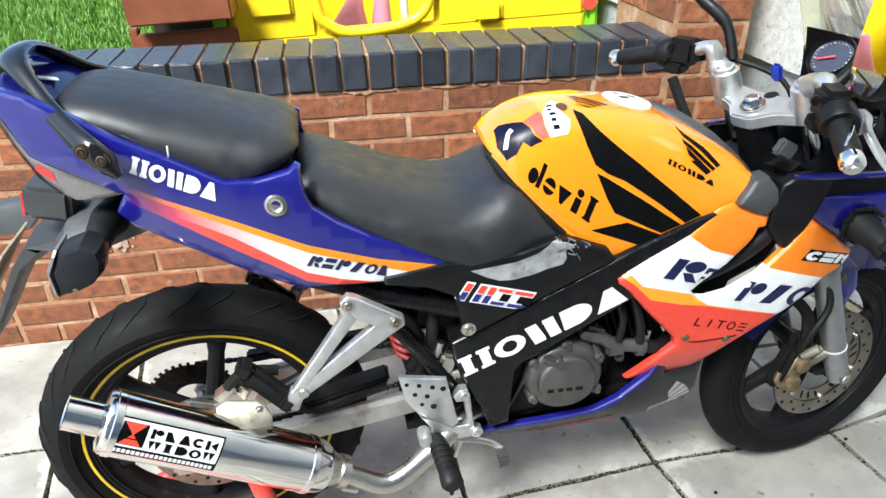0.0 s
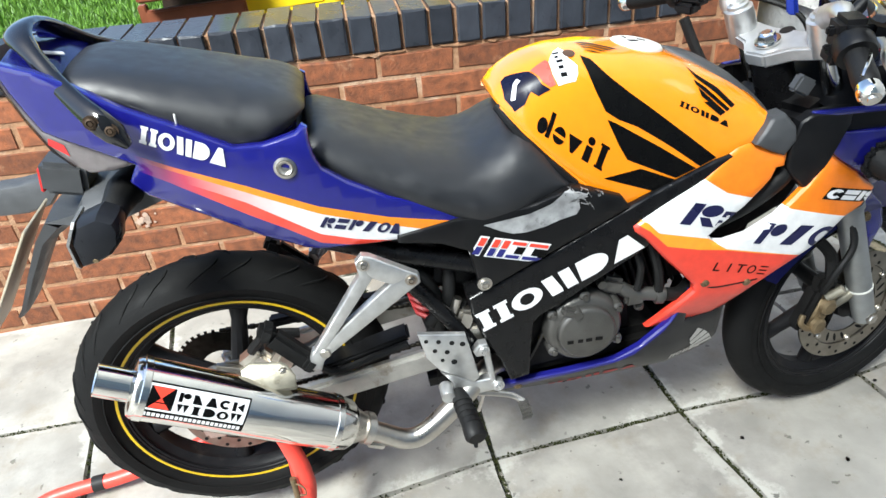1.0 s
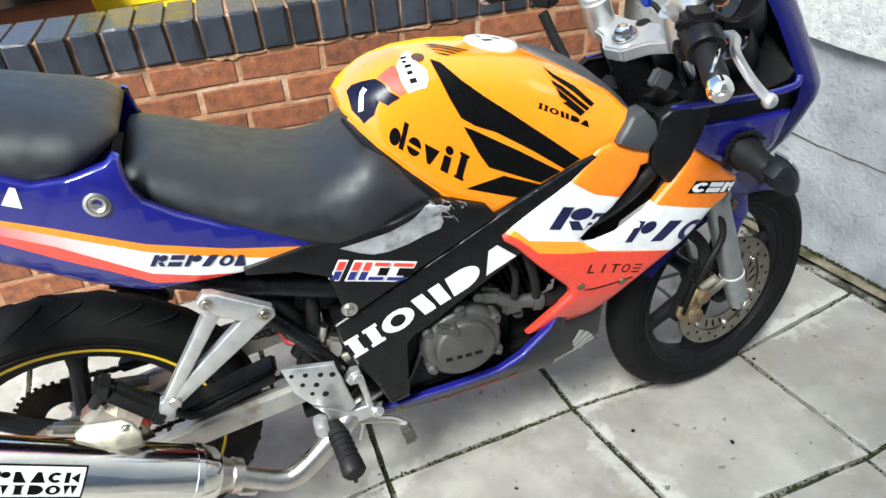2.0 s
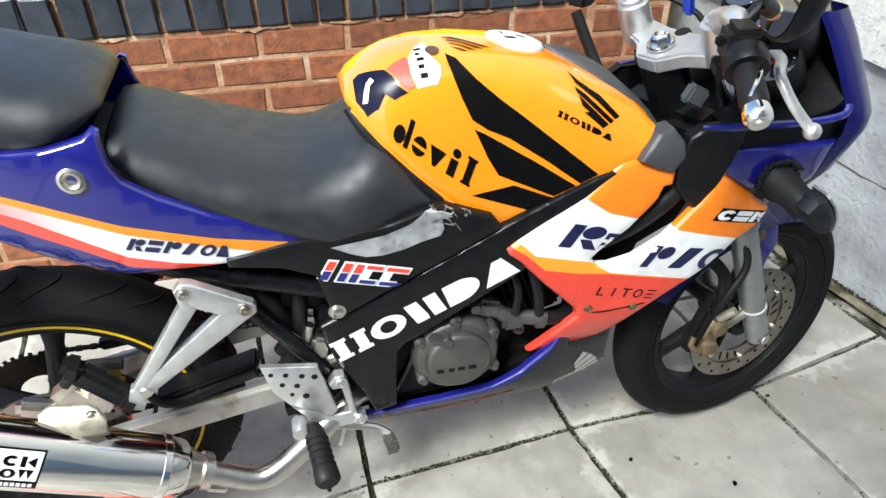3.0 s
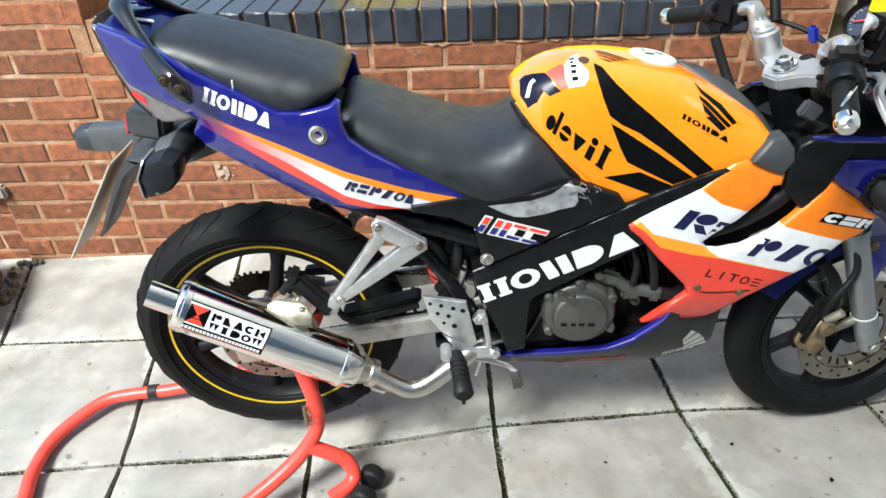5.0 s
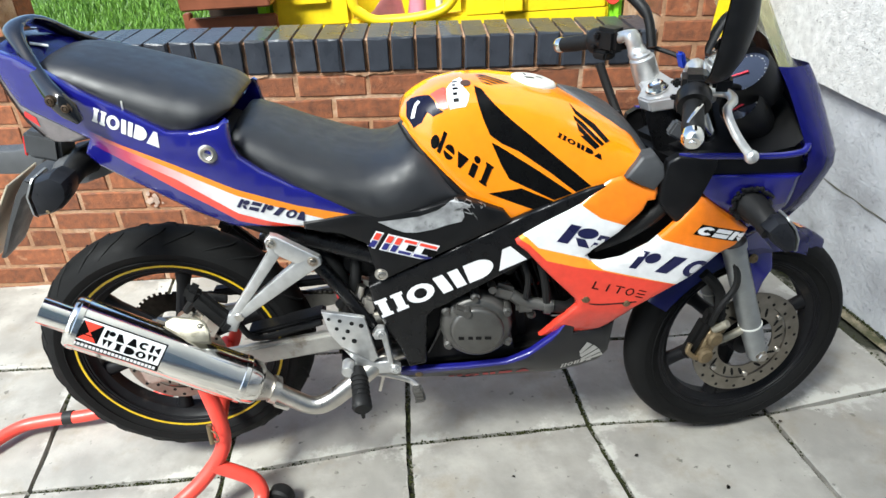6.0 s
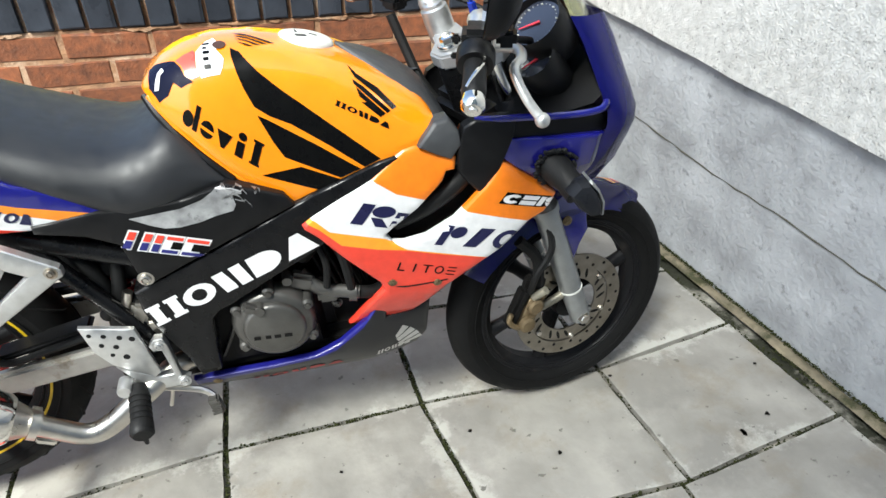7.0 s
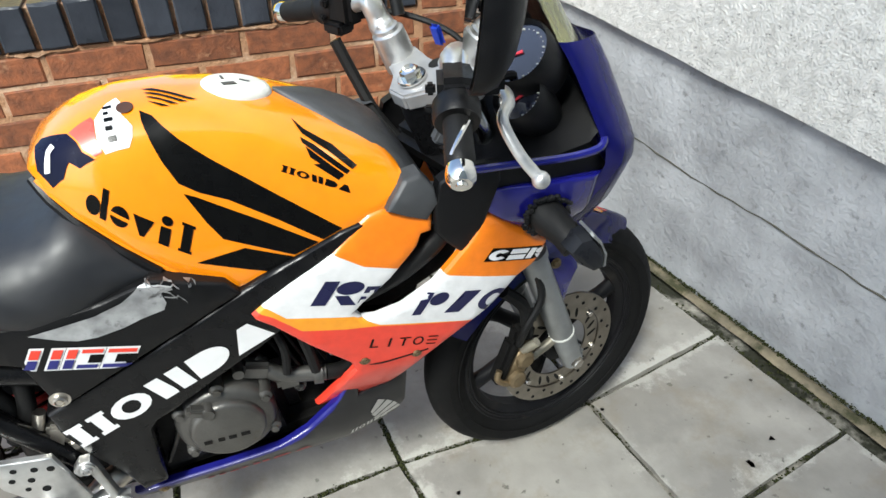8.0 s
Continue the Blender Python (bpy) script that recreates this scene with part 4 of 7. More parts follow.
part("sticker_emblem", on_sticker([[(0, 0), (1, 0), (0.52, 0.5), (1, 1), (0, 1), (0.48, 0.5)]], U0 + 0.011, V0 + 0.022, U0 + 0.043, V1 - 0.008, 0.0013), M_RED, sticker, "red hourglass emblem")
for kinds, v0 in (([FLAG, FOOT, PEAK, OPEN_RING, SPLIT], 0.0395), ([CREST, BAR, HALF, RING, CREST], 0.0205)):
    for k, kind in enumerate(kinds):
        u = U0 + 0.052 + 0.0212 * k
        for shape in kind:
            part("printed_shape", on_sticker(shape if isinstance(shape[0], list) else [shape], u, V0 + v0, u + 0.0185, V0 + v0 + 0.0155, 0.0011), M_BLACKV, sticker)
bm = bmesh.new()
for k in range(22):
    sil_patch(bm, U0 + 0.006 + k * 0.007, U0 + 0.0112 + k * 0.007, V0 + 0.0045, V0 + 0.0125, 0.0009)
tagged(part("small_printed_bar", bm, M_WHITE, sticker, "small white printed bars"), kind="stuff")

# footrest hangers and pegs
for sgn in (-1, 1):
    Y = sgn * 0.172
    hp = [(0.418, 0.498), (0.508, 0.482), (0.517, 0.43), (0.527, 0.372), (0.515, 0.362), (0.45, 0.405), (0.428, 0.44)]
    pl = part("footrest_plate", panel(hp, lambda x, z: -0.180, 0.008, 0.003, 0.05, sgn > 0), M_ALU, bike, "drilled aluminium heel plate")
    bm = bmesh.new()
    for x, z, r in ((0.432, 0.48, 0.004), (0.455, 0.475, 0.0045), (0.48, 0.468, 0.005), (0.500, 0.462, 0.0055), (0.446, 0.455, 0.0045), (0.469, 0.448, 0.005), (0.458, 0.43, 0.004), (0.48, 0.422, 0.006)):
        lathe(bm, [(0, -0.0004), (r, -0.0004), (r, 0.002)], (x, sgn * 0.1804, z), (0, -sgn, 0), 12)
    parts("plate_hole", bm, M_HOLE, pl)
    hb = [(0.452, 0.395), (0.475, 0.36), (0.468, 0.338), (0.5, 0.325), (0.545, 0.327), (0.568, 0.33), (0.575, 0.343), (0.56, 0.352), (0.553, 0.43), (0.548, 0.448), (0.533, 0.448), (0.52, 0.432), (0.525, 0.42), (0.54, 0.42), (0.548, 0.36), (0.52, 0.358)]
    hang = part("footrest_hanger", panel(hb, lambda x, z: -0.176, 0.016, 0.004, 0.06, sgn > 0), M_ALU, bike, "cast aluminium footrest hanger")
    bm = bmesh.new()
    bolt(bm, (0.540, sgn * 0.178, 0.436), (0, sgn, 0), 0.008, 0.006)
    bolt(bm, (0.563, sgn * 0.178, 0.341), (0, sgn, 0), 0.009, 0.006)
    lathe(bm, [(0, 0.03), (0.013, 0.03), (0.014, 0.026), (0.014, -0.005)], (0.458, sgn * 0.172, 0.352), (0, sgn, 0), 16)
    parts("hanger_bolt", bm, M_ALU, hang)
    bm = bmesh.new()
    tube(bm, [(0.478, sgn * 0.18, 0.345), (0.482, sgn * 0.20, 0.342), (0.490, sgn * 0.272, 0.330)], [0.015, 0.018, 0.0195], 14, 0.85)
    tube(bm, [(0.490, sgn * 0.268, 0.331), (0.492, sgn * 0.29, 0.327), (0.493, sgn * 0.296, 0.326)], [0.021, 0.022, 0.017], 14, 0.9)
    for k_ in range(5):
        tube(bm, [(0.483 + 0.0016 * k_, sgn * (0.208 + 0.013 * k_), 0.341 - 0.0022 * k_), (0.4834 + 0.0016 * k_, sgn * (0.212 + 0.013 * k_), 0.3403 - 0.0022 * k_)], 0.0202, 14, 0.87)
    lathe(bm, [(0, 0.02), (0.004, 0.02), (0.0055, 0.004), (0.006, 0)], (0.4905, sgn * 0.282, 0.312), (0, 0, -1), 8)
    part("footpeg", bm, M_RUBBER, hang, "black rubber rider footpeg")
    # passenger footrest bracket
    bm = bmesh.new()
    for leg in ([(0.333, 0.672), (0.346, 0.685), (0.360, 0.678), (0.357, 0.638), (0.262, 0.516), (0.244, 0.490), (0.226, 0.498), (0.335, 0.648)],
                [(0.386, 0.624), (0.425, 0.641), (0.438, 0.630), (0.438, 0.618), (0.425, 0.609), (0.243, 0.482), (0.236, 0.495), (0.266, 0.527)],
                [(0.345, 0.685), (0.358, 0.682), (0.436, 0.634), (0.430, 0.616), (0.386, 0.622), (0.357, 0.638), (0.345, 0.650)],
                [(0.226, 0.503), (0.250, 0.510), (0.262, 0.500), (0.243, 0.478), (0.234, 0.458), (0.216, 0.462), (0.214, 0.474)]):
        t = panel(leg, lambda x, z: -0.192, 0.014, 0.004, 0.08, sgn > 0)
        tmp = bpy.data.meshes.new("t")
        t.to_mesh(tmp)
        t.free()
        bm.from_mesh(tmp)
        bpy.data.meshes.remove(tmp)
    vbr = part("passenger_bracket", bm, M_ALU, bike, "V-shaped aluminium passenger footrest bracket")
    bm = bmesh.new()
    for p in ((0.346, 0.668), (0.422, 0.627)):
        bolt(bm, (p[0], sgn * 0.193, p[1]), (0, sgn, 0), 0.0075, 0.005)
    lathe(bm, [(0, 0.003), (0.008, 0.003), (0.01, 0.0)], (0.248, sgn * 0.193, 0.497), (0, sgn, 0), 14)
    parts("bracket_bolt", bm, M_STEEL, vbr)
    bm = bmesh.new()
    box(bm, (0.188, sgn * 0.165, 0.497), (0.1, 0.03, 0.042), (0, 48, sgn * 8), 0.009)
    box(bm, (0.153, sgn * 0.16, 0.54), (0.03, 0.036, 0.036), (0, 30, 0), 0.008)
    box(bm, (0.216, sgn * 0.18, 0.472), (0.022, 0.03, 0.03), (0, 40, 0), 0.005)
    part("passenger_peg", bm, M_RUBBER, vbr, "folded rubber passenger footpeg")
bm = bmesh.new()
tube(bm, crv([(0.50, -0.165, 0.325), (0.55, -0.17, 0.318), (0.59, -0.175, 0.308), (0.612, -0.19, 0.30)], 4), 0.007, 8)
tube(bm, [(0.535, -0.165, 0.318), (0.52, -0.165, 0.27)], 0.004, 8)
pedal = part("brake_pedal", bm, M_STEEL, bike, "steel brake pedal")
bm = bmesh.new()
box(bm, (0.612, -0.196, 0.284), (0.022, 0.022, 0.042), (0, -12, 0), 0.004)
for k in range(4):
    box(bm, (0.612, -0.2078, 0.27 + 0.009 * k), (0.02, 0.003, 0.004), (0, -12, 0))
part("pedal_tip", bm, M_ENGINE, pedal)

# ---- bodywork ----
BIKE["plan"] = MIDDLE


def both(name, outline, yf, mat, label, thick=0.012, rnd=0.008, step=0.03, smooth=0):
    right = part(name, panel(outline, yf, thick, rnd, step, False, smooth), mat, bike, label)
    part(name, panel(outline, yf, thick, rnd, step, True, smooth), mat, bike, label)
    return right


spar_line = [(0.506, 0.548), (0.527, 0.558), (0.64, 0.612), (0.827, 0.703), (0.95, 0.753), (0.985, 0.762), (0.985, 0.71), (0.96, 0.69), (0.88, 0.632), (0.817, 0.590), (0.747, 0.551), (0.664, 0.501), (0.636, 0.488), (0.622, 0.472), (0.617, 0.42), (0.61, 0.348), (0.572, 0.338), (0.556, 0.39), (0.530, 0.445), (0.510, 0.50)]
spar = both("frame_spar", spar_line, lambda x, z: -0.158 - 0.008 * math.exp(-((x - 0.75) / 0.2) ** 2), M_FRAME, "wide black frame spar with white block marks", 0.05, 0.008)
t_spar = bvh_of(spar)
marks("white_block", (0.528, 0.472), (0.834, 0.608), 0.042, [PAIR, RING, LEAN, HALF, PEAK], 0.07, 0.1, t_spar, M_WHITE, spar)
bm = bmesh.new()
lathe(bm, [(0.0, -0.002), (0.016, -0.002), (0.018, 0.004)], (0.592, -0.16, 0.408), (0, 1, 0), 24)
parts("pivot_cap", bm, M_BLACK, spar)

side_line = [(0.53, 0.562), (0.64, 0.615), (0.80, 0.69), (0.785, 0.712), (0.70, 0.742), (0.62, 0.72), (0.55, 0.712), (0.50, 0.715), (0.40, 0.70), (0.40, 0.685), (0.47, 0.672), (0.515, 0.65)]
side_cover = both("side_cover", side_line, lambda x, z: -0.168 + 0.03 * max(0, (x - 0.72)), M_BLACK, "black side cover with red and blue block marks", 0.03, 0.006)
t_side = bvh_of(side_cover)
# slanted bars, red above and blue below, on white outlines
for x0_, x1_ in ((0.0, 0.09), (0.2, 0.29), (0.34, 0.43), (0.47, 0.67), (0.72, 1.0)):
    for z0_, z1_, mat_, name_, g, lift in ((-0.02, 1.02, M_WHITE, "white_backing", 0.022, 0.001), (0.53, 0.96, M_RED, "red_block", 0.0, 0.0022), (0.04, 0.47, M_NAVY, "blue_block", 0.0, 0.0022)):
        cell = rect(x0_ - g, z0_ - g, x1_ + g, z1_ + g)
        if x1_ - x0_ > 0.15 and g == 0.0:
            cell = rect(x0_, 0.78 if z0_ > 0.5 else 0.04, x1_, 0.96 if z0_ > 0.5 else 0.22)
        marks(name_, (0.518, 0.646), (0.634, 0.611), 0.036, [[cell]], 0, 0.28, t_side, mat_, side_cover, lift)
marks("black_gap", (0.518, 0.646), (0.634, 0.611), 0.036, [[rect(0.56, 0.3, 0.69, 0.7), rect(0.82, 0.3, 1.03, 0.7)]], 0, 0.28, t_side, M_BLACKV, side_cover, 0.0022)
bm = bmesh.new()
bolt(bm, (0.536, -0.168, 0.581), (0, -1, 0), 0.009, 0.007)
part("cover_screw", bm, M_STEEL, side_cover)
decal("scuffed_trim", [[(0.542, 0.699), (0.572, 0.702), (0.621, 0.708), (0.657, 0.720), (0.683, 0.736), (0.702, 0.742), (0.708, 0.706), (0.702, 0.695), (0.671, 0.688), (0.648, 0.680), (0.614, 0.674), (0.591, 0.675), (0.571, 0.683)]], t_side, M_TRIM, side_cover, "scuffed silver-grey trim strip", 0.002)
rt = random.Random(12)
for k in range(26):
    x, z = rt.uniform(0.69, 0.735), rt.uniform(0.71, 0.75)
    a = rt.uniform(-2.4, 0.6)
    n = rt.uniform(0.012, 0.028)
    pts = []
    for q in range(5):
        pts.append((x + n * q / 4 * math.cos(a) + rt.uniform(-0.003, 0.003), z + n * q / 4 * math.sin(a) + rt.uniform(-0.003, 0.003)))
    w = rt.uniform(0.0006, 0.0016)
    poly = [(p[0], p[1] + w) for p in pts] + [(p[0], p[1] - w) for p in pts[::-1]]
    if all(b_[0] - a_[0] > 1e-4 for a_, b_ in zip(pts, pts[1:])):
        decal("torn_film", [poly], t_side, M_SCUFF, side_cover, "torn shred of grey film", 0.003)
decal("torn_film", [[(0.695, 0.742), (0.702, 0.728), (0.712, 0.722), (0.722, 0.730), (0.728, 0.722), (0.731, 0.735), (0.716, 0.744), (0.703, 0.752)]], t_side, M_TRIM, side_cover, "torn shred of grey film", 0.0025)

# tank
ZB = [(0.598, 0.868), (0.612, 0.846), (0.632, 0.822), (0.664, 0.788), (0.71, 0.742), (0.75, 0.708), (0.784, 0.684), (0.80, 0.680), (0.83, 0.688), (0.926, 0.730), (0.982, 0.754), (1.017, 0.772), (1.034, 0.788), (1.046, 0.806), (1.05, 0.814)]
ZT = [(0.598, 0.876), (0.612, 0.892), (0.64, 0.911), (0.673, 0.924), (0.711, 0.932), (0.769, 0.934), (0.831, 0.927), (0.90, 0.911), (0.96, 0.886), (1.0, 0.866), (1.034, 0.846), (1.046, 0.832), (1.05, 0.824)]
WD = [(0.598, 0.055), (0.612, 0.082), (0.64, 0.108), (0.68, 0.128), (0.73, 0.142), (0.80, 0.150), (0.90, 0.153), (0.97, 0.153), (1.02, 0.150), (1.038, 0.145), (1.046, 0.138), (1.05, 0.130)]
PROFILE = crv([(0, 1, 0), (0.3, 0.985, 0), (0.52, 0.94, 0), (0.70, 0.84, 0), (0.83, 0.68, 0), (0.925, 0.46, 0), (0.985, 0.22, 0), (1.0, 0.10, 0), (0.99, 0.035, 0), (0.95, 0, 0)], 4)
stations = [0.598, 0.603, 0.612, 0.63] + [0.65 + 0.02 * k for k in range(18)] + [1.0, 1.015, 1.028, 1.038, 1.044, 1.048, 1.05]


def tank_ring(x, grow=0.0):
    zb, zt, w = interp(x, ZB), interp(x, ZT), interp(x, WD) + grow
    right = [(x, -p.x * w, zb + p.y * (zt - zb) + grow * 0.5) for p in PROFILE]
    return right[::-1] + [(a, -b_, c) for a, b_, c in right[1:]]


tank = part("fuel_tank", loft([tank_ring(x) for x in sorted(set(stations))], True), M_ORANGE, bike, "glossy orange fuel tank with black stripes", 60)
t_tank = bvh_of(tank)
rim_line = [(x, -interp(x, WD) * 0.97, interp(x, ZB) + 0.004) for x in np.linspace(0.606, 1.03, 40)]
bm = bmesh.new()
tube(bm, rim_line, 0.005, 8)
tube(bm, [(x, -y, z) for x, y, z in rim_line], 0.005, 8)
parts("tank_seam", bm, M_ORANGE, tank)
decal("black_stripe", [[(0.743, 0.926), (0.756, 0.922), (0.779, 0.899), (0.806, 0.876), (0.842, 0.848), (0.90, 0.801), (0.953, 0.757), (0.925, 0.745), (0.872, 0.785), (0.817, 0.822), (0.786, 0.836), (0.765, 0.851), (0.754, 0.878), (0.748, 0.898), (0.743, 0.919)]], t_tank, M_BLACKV, tank, "broad black stripe")
decal("black_stripe", [[(0.767, 0.838), (0.781, 0.831), (0.85, 0.788), (0.918, 0.742), (0.883, 0.729), (0.835, 0.752), (0.798, 0.77), (0.784, 0.796)]], t_tank, M_BLACKV, tank, "black stripe")
decal("black_stripe", [[(0.757, 0.742), (0.821, 0.752), (0.882, 0.726), (0.845, 0.709)]], t_tank, M_BLACKV, tank, "short black stripe")
marks("black_block", (0.650, 0.830), (0.758, 0.752), 0.040, [STEM_DISC, SLIT_DISC, WEDGE, DOT_BAR, BAR], 0.06, -0.22, t_tank, M_BLACKV, tank)
marks("small_block", (0.890, 0.846), (0.975, 0.803), 0.0085, [PAIR, RING, LEAN, HALF, PEAK], 0.12, 0, t_tank, M_BLACKV, tank)
for feather in ([(0.92, 0.894), (0.932, 0.883), (0.964, 0.862), (0.99, 0.835), (0.982, 0.832), (0.957, 0.857), (0.928, 0.88)], [(0.924, 0.878), (0.94, 0.867), (0.979, 0.831), (0.973, 0.828), (0.936, 0.862), (0.925, 0.872)], [(0.928, 0.868), (0.97, 0.828), (0.966, 0.825), (0.931, 0.855)], [(0.933, 0.847), (0.95, 0.845), (0.965, 0.826), (0.961, 0.823)]):
    decal("wing_feather", [feather], t_tank, M_BLACKV, tank)
# stickers on the rear of the tank


def top_patch(name, poly, mat, label, off=0.0012):
    """A sticker laid on to the tank from above."""
    b = bmesh.new()
    b.faces.new([b.verts.new((p[0], p[1], 0)) for p in poly])
    cut(b, 0.012, (0, 1))
    bmesh.ops.triangulate(b, faces=b.faces[:])
    for v in b.verts:
        hit = t_tank.ray_cast(Vector((v.co.x, v.co.y, 2.0)), Vector((0, 0, -1)))
        if hit[0] is not None:
            n = hit[1] if hit[1].z > 0 else -hit[1]
            v.co = hit[0] + n * off
        else:
            near = t_tank.find_nearest(Vector((v.co.x, v.co.y, 0.9)))
            v.co = near[0]
    return part(name, b, mat, tank, label)


top_patch("white_label", [(0.691, -0.060), (0.704, -0.036), (0.718, -0.022), (0.724, -0.040), (0.722, -0.062), (0.732, -0.081), (0.729, -0.093), (0.723, -0.100), (0.695, -0.099), (0.690, -0.084)], M_WHITE, "white rounded label")
for k, hgt in enumerate((0.010, 0.006, 0.010, 0.008, 0.010)):
    y_ = -0.040 - 0.0115 * k
    top_patch("label_bar", [(0.702, y_), (0.702 + hgt, y_ - 0.001), (0.702 + hgt, y_ - 0.0065), (0.702, y_ - 0.0055)], M_BLACKV, "", 0.002)
top_patch("pale_red_patch", [(0.659, -0.062), (0.687, -0.052), (0.690, -0.060), (0.689, -0.084), (0.692, -0.097), (0.682, -0.097), (0.672, -0.088), (0.668, -0.078)], M_PALERED, "pale red sticker")
top_patch("navy_patch", [(0.612, -0.072), (0.614, -0.04), (0.623, -0.036), (0.643, -0.052), (0.657, -0.062), (0.666, -0.078), (0.670, -0.09), (0.682, -0.099), (0.662, -0.098), (0.652, -0.090), (0.640, -0.094), (0.624, -0.089)], M_INK, "near-black navy sticker")
top_patch("white_chip", [(0.621, -0.080), (0.630, -0.066), (0.637, -0.062), (0.641, -0.070), (0.634, -0.072), (0.628, -0.084)], M_WHITE, "white mark", 0.0025)
top_patch("round_badge", [(0.727 + 0.010 * math.cos(a), -0.050 + 0.012 * math.sin(a)) for a in np.linspace(0, 5.9, 14)], M_BADGE, "round brown badge", 0.002)
for k in range(4):
    top_patch("top_stripe", [(0.748 + 0.002 * k, -0.008 - 0.012 * k), (0.760 - 0.001 * k, -0.009 - 0.012 * k), (0.812 - 0.011 * k, -0.047 - 0.004 * k), (0.802 - 0.011 * k, -0.046 - 0.004 * k)], M_BLACKV, "")
cap = part("fuel_cap", lathe_bm([(0, 0.012), (0.036, 0.012), (0.043, 0.010), (0.046, 0.006), (0.047, 0), (0.047, -0.01)], (0.862, 0.0, 0.912), (0.19, 0, 1), 40), M_DULLWHITE, tank, "round pale fuel filler cap")
bm = bmesh.new()
box(bm, (0.855, -0.004, 0.9255), (0.02, 0.012, 0.002), (0, 9, 20), 0.001)
box(bm, (0.876, 0.01, 0.9215), (0.016, 0.005, 0.002), (0, 9, -30), 0.001)
box(bm, (0.848, 0.018, 0.9268), (0.005, 0.014, 0.002), (0, 9, 10), 0.001)
parts("cap_print", bm, M_GREYP, cap)

# dark cover in front of the tank
CT = [(0.91, 0.908), (0.95, 0.896), (0.98, 0.883), (1.02, 0.860), (1.06, 0.826), (1.085, 0.79), (1.106, 0.752)]
CB = [(0.91, 0.885), (0.95, 0.855), (0.99, 0.805), (1.012, 0.765), (1.03, 0.744), (1.06, 0.73), (1.106, 0.724)]
CW = [(0.91, 0.004), (0.93, 0.03), (0.957, 0.058), (0.985, 0.09), (1.01, 0.115), (1.035, 0.14), (1.06, 0.155), (1.085, 0.156), (1.106, 0.148)]
rings = []
for x in np.linspace(0.91, 1.106, 24):
    zb, zt, w = interp(x, CB), interp(x, CT), interp(x, CW)
    right = [(x, -p.x * w, zb + p.y * (zt - zb) + 0.004) for p in PROFILE]
    rings.append(right[::-1] + [(a, -b_, c) for a, b_, c in right[1:]])
tank_cover = part("tank_cover", loft(rings, True), M_GREYP, bike, "matt dark grey plastic cover ahead of the tank", 60)
flange_line = [(1.016, 0.775), (1.025, 0.789), (1.042, 0.808), (1.048, 0.814), (1.072, 0.818), (1.088, 0.798), (1.091, 0.773), (1.073, 0.748), (1.046, 0.759)]
for far in (False, True):
    part("cover_flange", panel(flange_line, lambda x, z: -0.168 + 0.5 * max(0, z - 0.79), 0.03, 0.006, 0.015, far), M_GREYP, tank_cover)
bm = bmesh.new()
for y in (-0.06, 0.06):
    lathe(bm, [(0, 0.003), (0.004, 0.003), (0.006, 0)], (0.99, y, interp(0.99, CT) - 0.012), (0.3, y * 3, 1), 10)
parts("cover_rivet", bm, M_ALU, tank_cover)


# seats
def seat_loft(ZTs, ZBs, Ws, xs, crown=0.02, pillow=None):
    prof = pillow or crv([(0, 1, 0), (0.35, 0.985, 0), (0.62, 0.93, 0), (0.82, 0.80, 0), (0.94, 0.6, 0), (1.0, 0.36, 0), (0.99, 0.15, 0), (0.95, 0.0, 0)], 4)
    rings = []
    for x in xs:
        zb, zt, w = interp(x, ZBs), interp(x, ZTs), interp(x, Ws)
        right = [(x, -p.x * w, zb + p.y * (zt - zb)) for p in prof]
        rings.append(right[::-1] + [(a, -b_, c) for a, b_, c in right[1:]])
    return loft(rings, True)


xs = [0.284, 0.287, 0.294, 0.31] + list(np.linspace(0.33, 0.66, 18)) + [0.68, 0.695, 0.706, 0.712]
rider_seat = part("rider_seat", seat_loft(
    [(0.284, 0.852), (0.287, 0.864), (0.294, 0.871), (0.31, 0.872), (0.35, 0.857), (0.41, 0.831), (0.47, 0.810), (0.53, 0.798), (0.57, 0.804), (0.60, 0.820), (0.625, 0.832), (0.65, 0.82), (0.68, 0.78), (0.712, 0.735)],
    [(0.284, 0.835), (0.31, 0.812), (0.34, 0.790), (0.40, 0.760), (0.46, 0.736), (0.502, 0.716), (0.541, 0.698), (0.58, 0.698), (0.62, 0.704), (0.657, 0.717), (0.683, 0.726), (0.70, 0.73), (0.712, 0.732)],
    [(0.284, 0.115), (0.294, 0.13), (0.31, 0.138), (0.36, 0.152), (0.45, 0.168), (0.54, 0.172), (0.60, 0.168), (0.65, 0.158), (0.70, 0.145), (0.712, 0.12)], xs),
    M_SEAT, bike, "black vinyl rider seat", 60)
part("seat_rim", tube_bm([(x, -interp(x, WD) * 0.99 - 0.004, interp(x, ZB) - 0.006) for x in np.linspace(0.60, 0.71, 16)], 0.007, 8), M_BLACK, bike)
xs = [-0.03, -0.026, -0.018, 0.0] + list(np.linspace(0.015, 0.26, 14)) + [0.275, 0.287, 0.294, 0.298]
pillion = part("pillion_seat", seat_loft(
    [(-0.03, 0.972), (-0.026, 0.985), (-0.018, 0.992), (0.0, 0.995), (0.03, 0.994), (0.087, 0.981), (0.173, 0.959), (0.24, 0.941), (0.27, 0.931), (0.287, 0.921), (0.298, 0.908)],
    [(-0.03, 0.965), (0.0, 0.955), (0.059, 0.938), (0.105, 0.915), (0.152, 0.891), (0.19, 0.874), (0.221, 0.869), (0.262, 0.885), (0.285, 0.897), (0.298, 0.903)],
